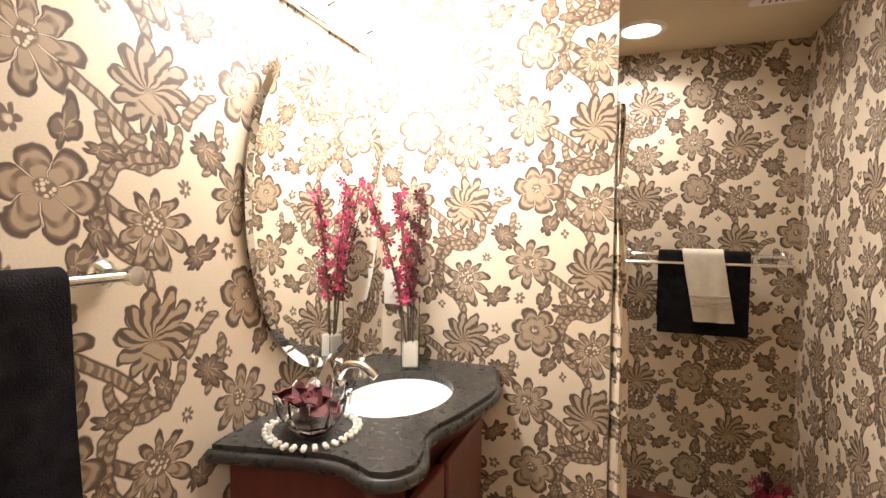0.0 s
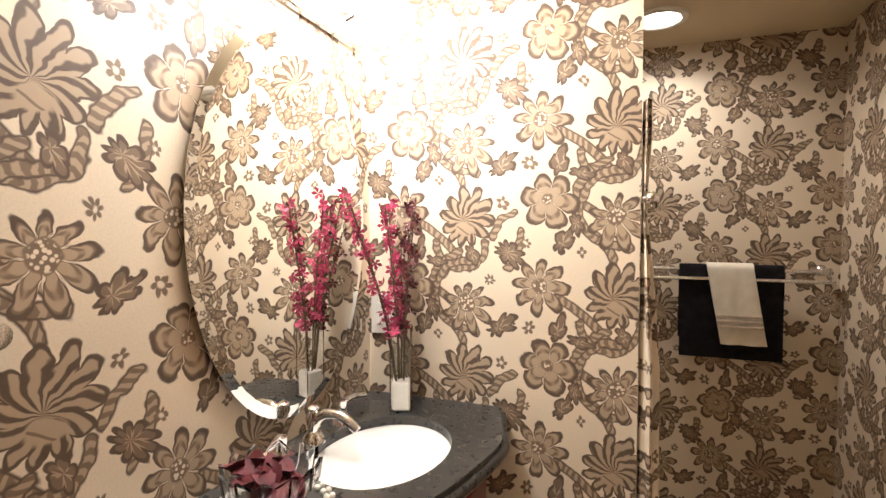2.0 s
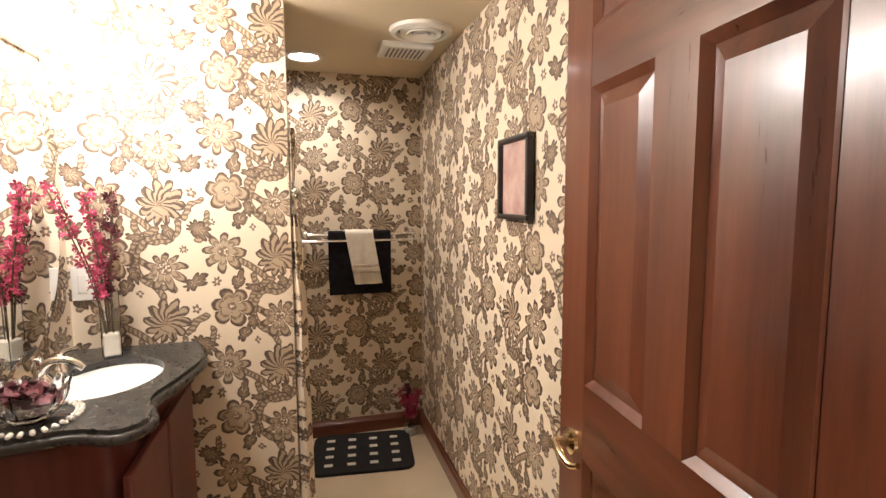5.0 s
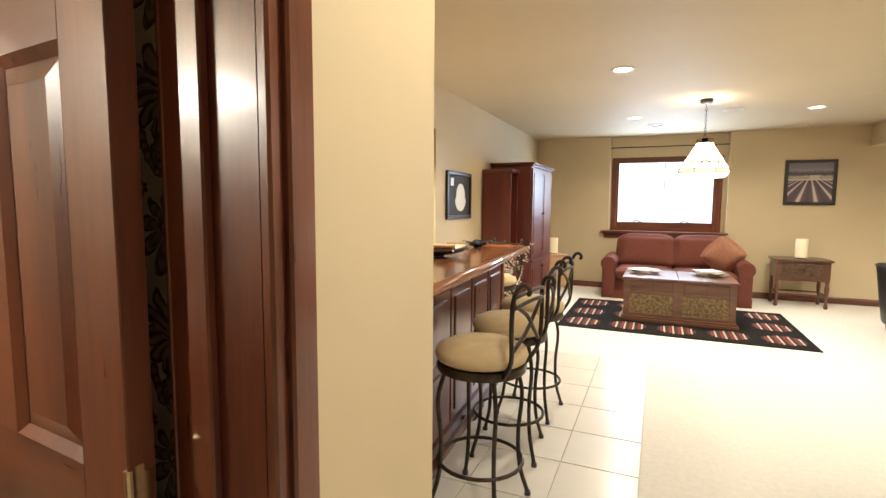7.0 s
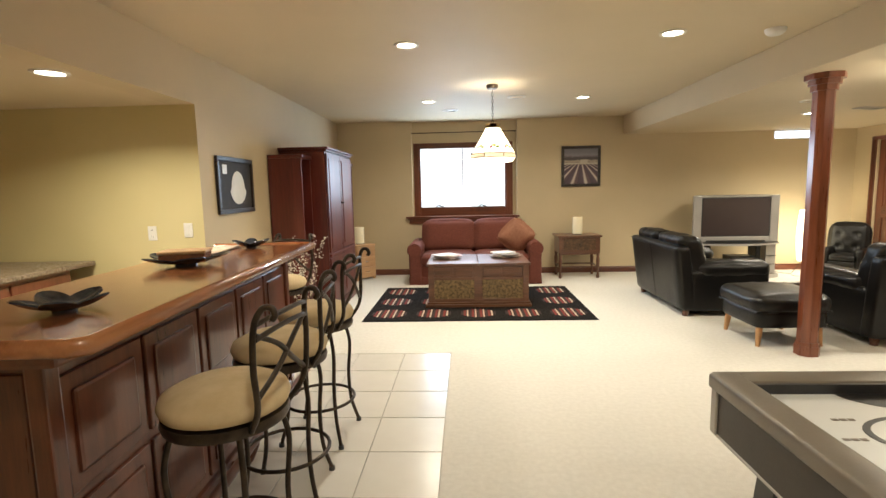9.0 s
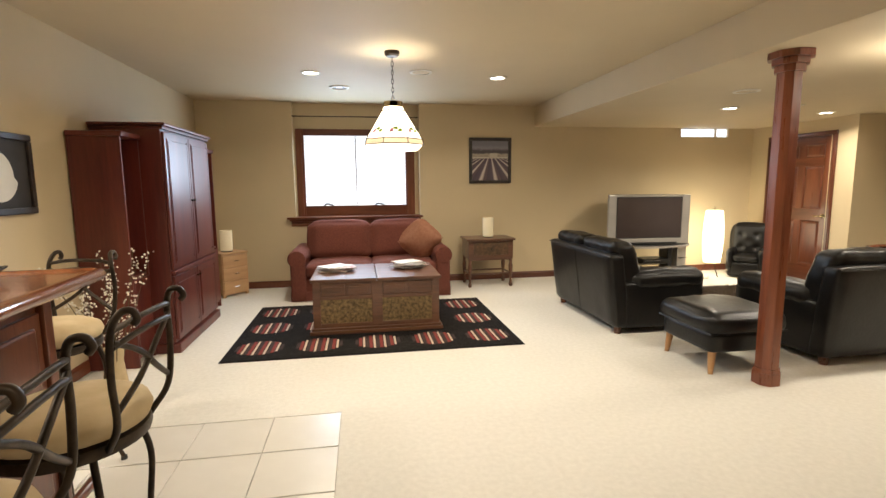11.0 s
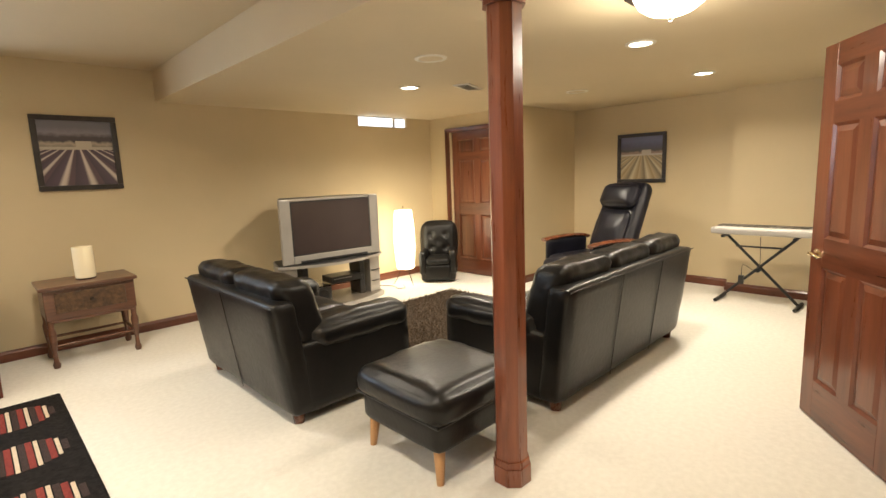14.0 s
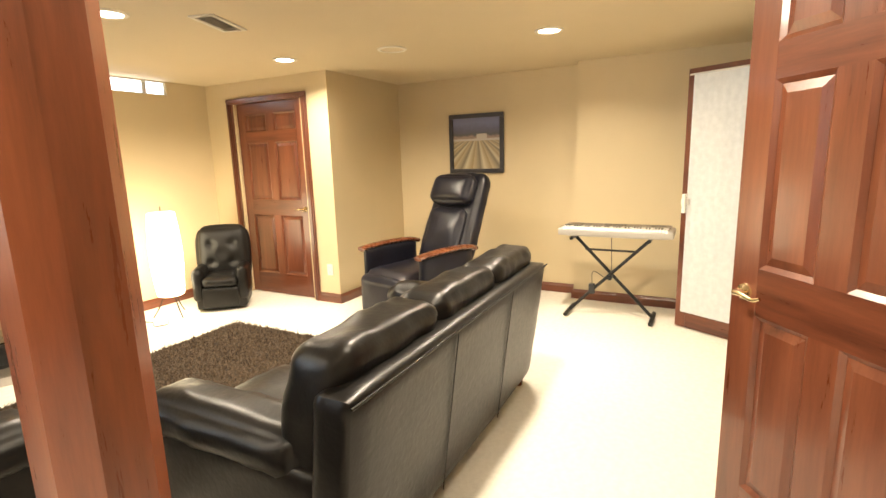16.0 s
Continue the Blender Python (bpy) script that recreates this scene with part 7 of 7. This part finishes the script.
def towel_bar(name, label, m, length, double=False):
    d = thing(name, label, "towel bar", m)
    for s in (0, length):
        part("post", moved(bm_lathe([(0.0, 0.0), (0.024, 0.0), (0.022, 0.008), (0.010, 0.016), (0.010, 0.06), (0.015, 0.066), (0.015, 0.08), (0.0, 0.084)], 18), pose(s, 0, 0, -90)), CHROME, d, "", 50)
    part("bar", bm_rod((-0.015, 0.07, 0.0), (length + 0.015, 0.07, 0.0), 0.0075), CHROME, d, "", 50)
    if double:
        part("bar", bm_rod((-0.015, 0.10, -0.035), (length + 0.015, 0.10, -0.035), 0.0075), CHROME, d, "", 50)
        for s in (0, length):
            part("link_arm", bm_rod((s, 0.06, 0.0), (s, 0.105, -0.036), 0.007), CHROME, d)


def towel(name, label, m, w, drop, mat, skew=0.0, thick=0.014, stripes=False):
    """A towel folded over a bar at z = 0; local x along the bar, y out of the wall."""
    d = thing(name, label, "towel", m)
    path = [(0.02, -drop * 0.8)] + [(0.02, -drop * 0.8 * (1 - i / 8)) for i in range(1, 8)] + [(0.022 + 0.022 * (1 - math.cos(a)), 0.022 * math.sin(a)) for a in [math.pi * i / 8 for i in range(9)]] + [(0.066, -drop * i / 12) for i in range(1, 13)]
    bm = bmesh.new()
    nx = 14
    grid = [[bm.verts.new((-w / 2 + w * i / nx + skew * min(0, z), y + 0.004 * math.sin(i * 0.9 + z * 9) * min(1, abs(z) * 6), z)) for y, z in path] for i in range(nx + 1)]
    for i in range(nx):
        for j in range(len(path) - 1):
            bm.faces.new((grid[i][j], grid[i + 1][j], grid[i + 1][j + 1], grid[i][j + 1]))
    bmesh.ops.recalc_face_normals(bm, faces=bm.faces)
    bmesh.ops.solidify(bm, geom=bm.faces, thickness=thick)
    part("cloth", bm, mat, d, "", 60)
    if stripes:
        for k in range(3):
            z = -drop * (0.62 + 0.07 * k)
            part("band", bm_box((-w / 2 + skew * z + 0.002, 0.0665 + thick * 0.0, z - 0.004), (w / 2 + skew * z - 0.002, 0.0735, z + 0.004), 0.001, 1), RUGCREAM, d)


towel_bar("towel_bar", "double chrome towel bar on the papered wall", pose(BX0, BY1 - 0.06, 1.218, 0, 0, -90), 0.62, True)
towel("bath_towel", "black bath towel folded over the chrome bar", pose(BX0 + 0.028, 0.502, 1.218, 0, 0, -90), 0.355, 0.345, BLACKCLOTH, 0, 0.016)
towel("hand_towel", "cream hand towel draped over the black towel", pose(BX0 + 0.026, 0.495, 1.225, 0, 0, -90), 0.155, 0.29, WHITECLOTH, 0.17, 0.010, True)
for ob in [o for o in scene.objects if o.name.startswith("hand_towel")]:
    ob.scale = (1, 1.55, 1.0)
towel_bar("towel_bar", "chrome towel bar beside the mirror", pose(-0.64, BY0, 1.255, 0, 0, 0), 0.50)
towel("bath_towel", "black bath towel hanging beside the mirror", pose(-0.40, BY0 + 0.028, 1.255, 0, 0, 0), 0.27, 0.42, BLACKCLOTH, 0.04, 0.016)
towel("hand_towel", "cream hand towel over the black towel", pose(-0.37, BY0 + 0.026, 1.262, 0, 0, 0), 0.13, 0.26, WHITECLOTH, 0, 0.010)

# gathered fabric panel at the end of the partition
cu = thing("shower_curtain", "floral fabric curtain tied back at the partition", "curtain", pose(VX - 0.045, PY + 0.004, 0))
bm = bmesh.new()
seg, rows_n = 40, 40
grid = []
for j in range(rows_n + 1):
    z = 0.06 + (1.68 - 0.06) * j / rows_n
    tie = math.exp(-((z - 1.43) / 0.10) ** 2)
    wide = (0.010 + 0.013 * min(1, max(0, (1.43 - z) / 0.4)) + 0.006 * max(0, (0.9 - z))) * (1 - 0.45 * tie)
    row = []
    for i in range(seg):
        a = 2 * math.pi * i / seg
        ripple = 1 + 0.16 * math.sin(6 * a + z * 2)
        row.append(bm.verts.new((0.055 * math.cos(a) * ripple * (1 - 0.3 * tie), wide + wide * math.sin(a) * ripple, z)))
    grid.append(row)
for j in range(rows_n):
    for i in range(seg):
        bm.faces.new((grid[j][i], grid[j][(i + 1) % seg], grid[j + 1][(i + 1) % seg], grid[j + 1][i]))
bm.faces.new(grid[0][::-1])
bm.faces.new(grid[-1])
part("cloth", bm, WALLPAPER, cu, "", 60)
part("tie_back", bm_tube([(0.045 * math.cos(a), 0.014 + 0.018 * math.sin(a), 1.435 + 0.01 * math.cos(a)) for a in [2 * math.pi * i / 20 for i in range(20)]], 0.009, 8, True), CHROME, cu, "chrome tie-back ring", 60)
part("hook", bm_lathe([(0.0, -0.014), (0.014, -0.008), (0.016, 0.004), (0.008, 0.014), (0.0, 0.016)], 14, (0.055, 0.020, 1.445)), CHROME, cu, "chrome tie-back knob", 50)

mt = thing("bath_mat", "black bath mat with small white rectangles", "bath mat", pose(-2.31, 0.475, 0, 0, 0, -6))
rr = [(sx * (0.215 - 0.06) + 0.06 * math.cos(t), sy * (0.275 - 0.06) + 0.06 * math.sin(t)) for sx, sy, q in ((1, 1, 0), (-1, 1, 1), (-1, -1, 2), (1, -1, 3)) for t in [math.pi / 2 * (q + k / 6) for k in range(7)]]
part("base", bm_prism(rr, 0.0, 0.016), MATRUB, mt)
for i in range(4):
    for j in range(4):
        x, y = -0.135 + 0.09 * i, -0.18 + 0.12 * j
        part("patch", bm_box((x - 0.014, y - 0.022, 0.0155), (x + 0.014, y + 0.022, 0.0185), 0.002, 1), WHITECLOTH, mt)

# ---- floor tiles ----
tile_mesh = bpy.data.meshes.new("tile")
tb = bm_box((0.002, 0.002, -0.012), (0.402, 0.402, 0.0), 0.0015, 1)
tb.to_mesh(tile_mesh)
tb.free()
tile_mesh.materials.append(TILE)
tile_floor = tagged(new("tile_floor"), "pale square ceramic tiles along the bar", "", "", "structure")
for i in range(5):
    for j in range(9):
        t_ob = new("tile", tile_mesh)
        t_ob.parent = tile_floor
        t_ob.location = (0.712 - 0.404 * (i + 1), 4.972 - 0.4085 * (j + 1), 0.0)
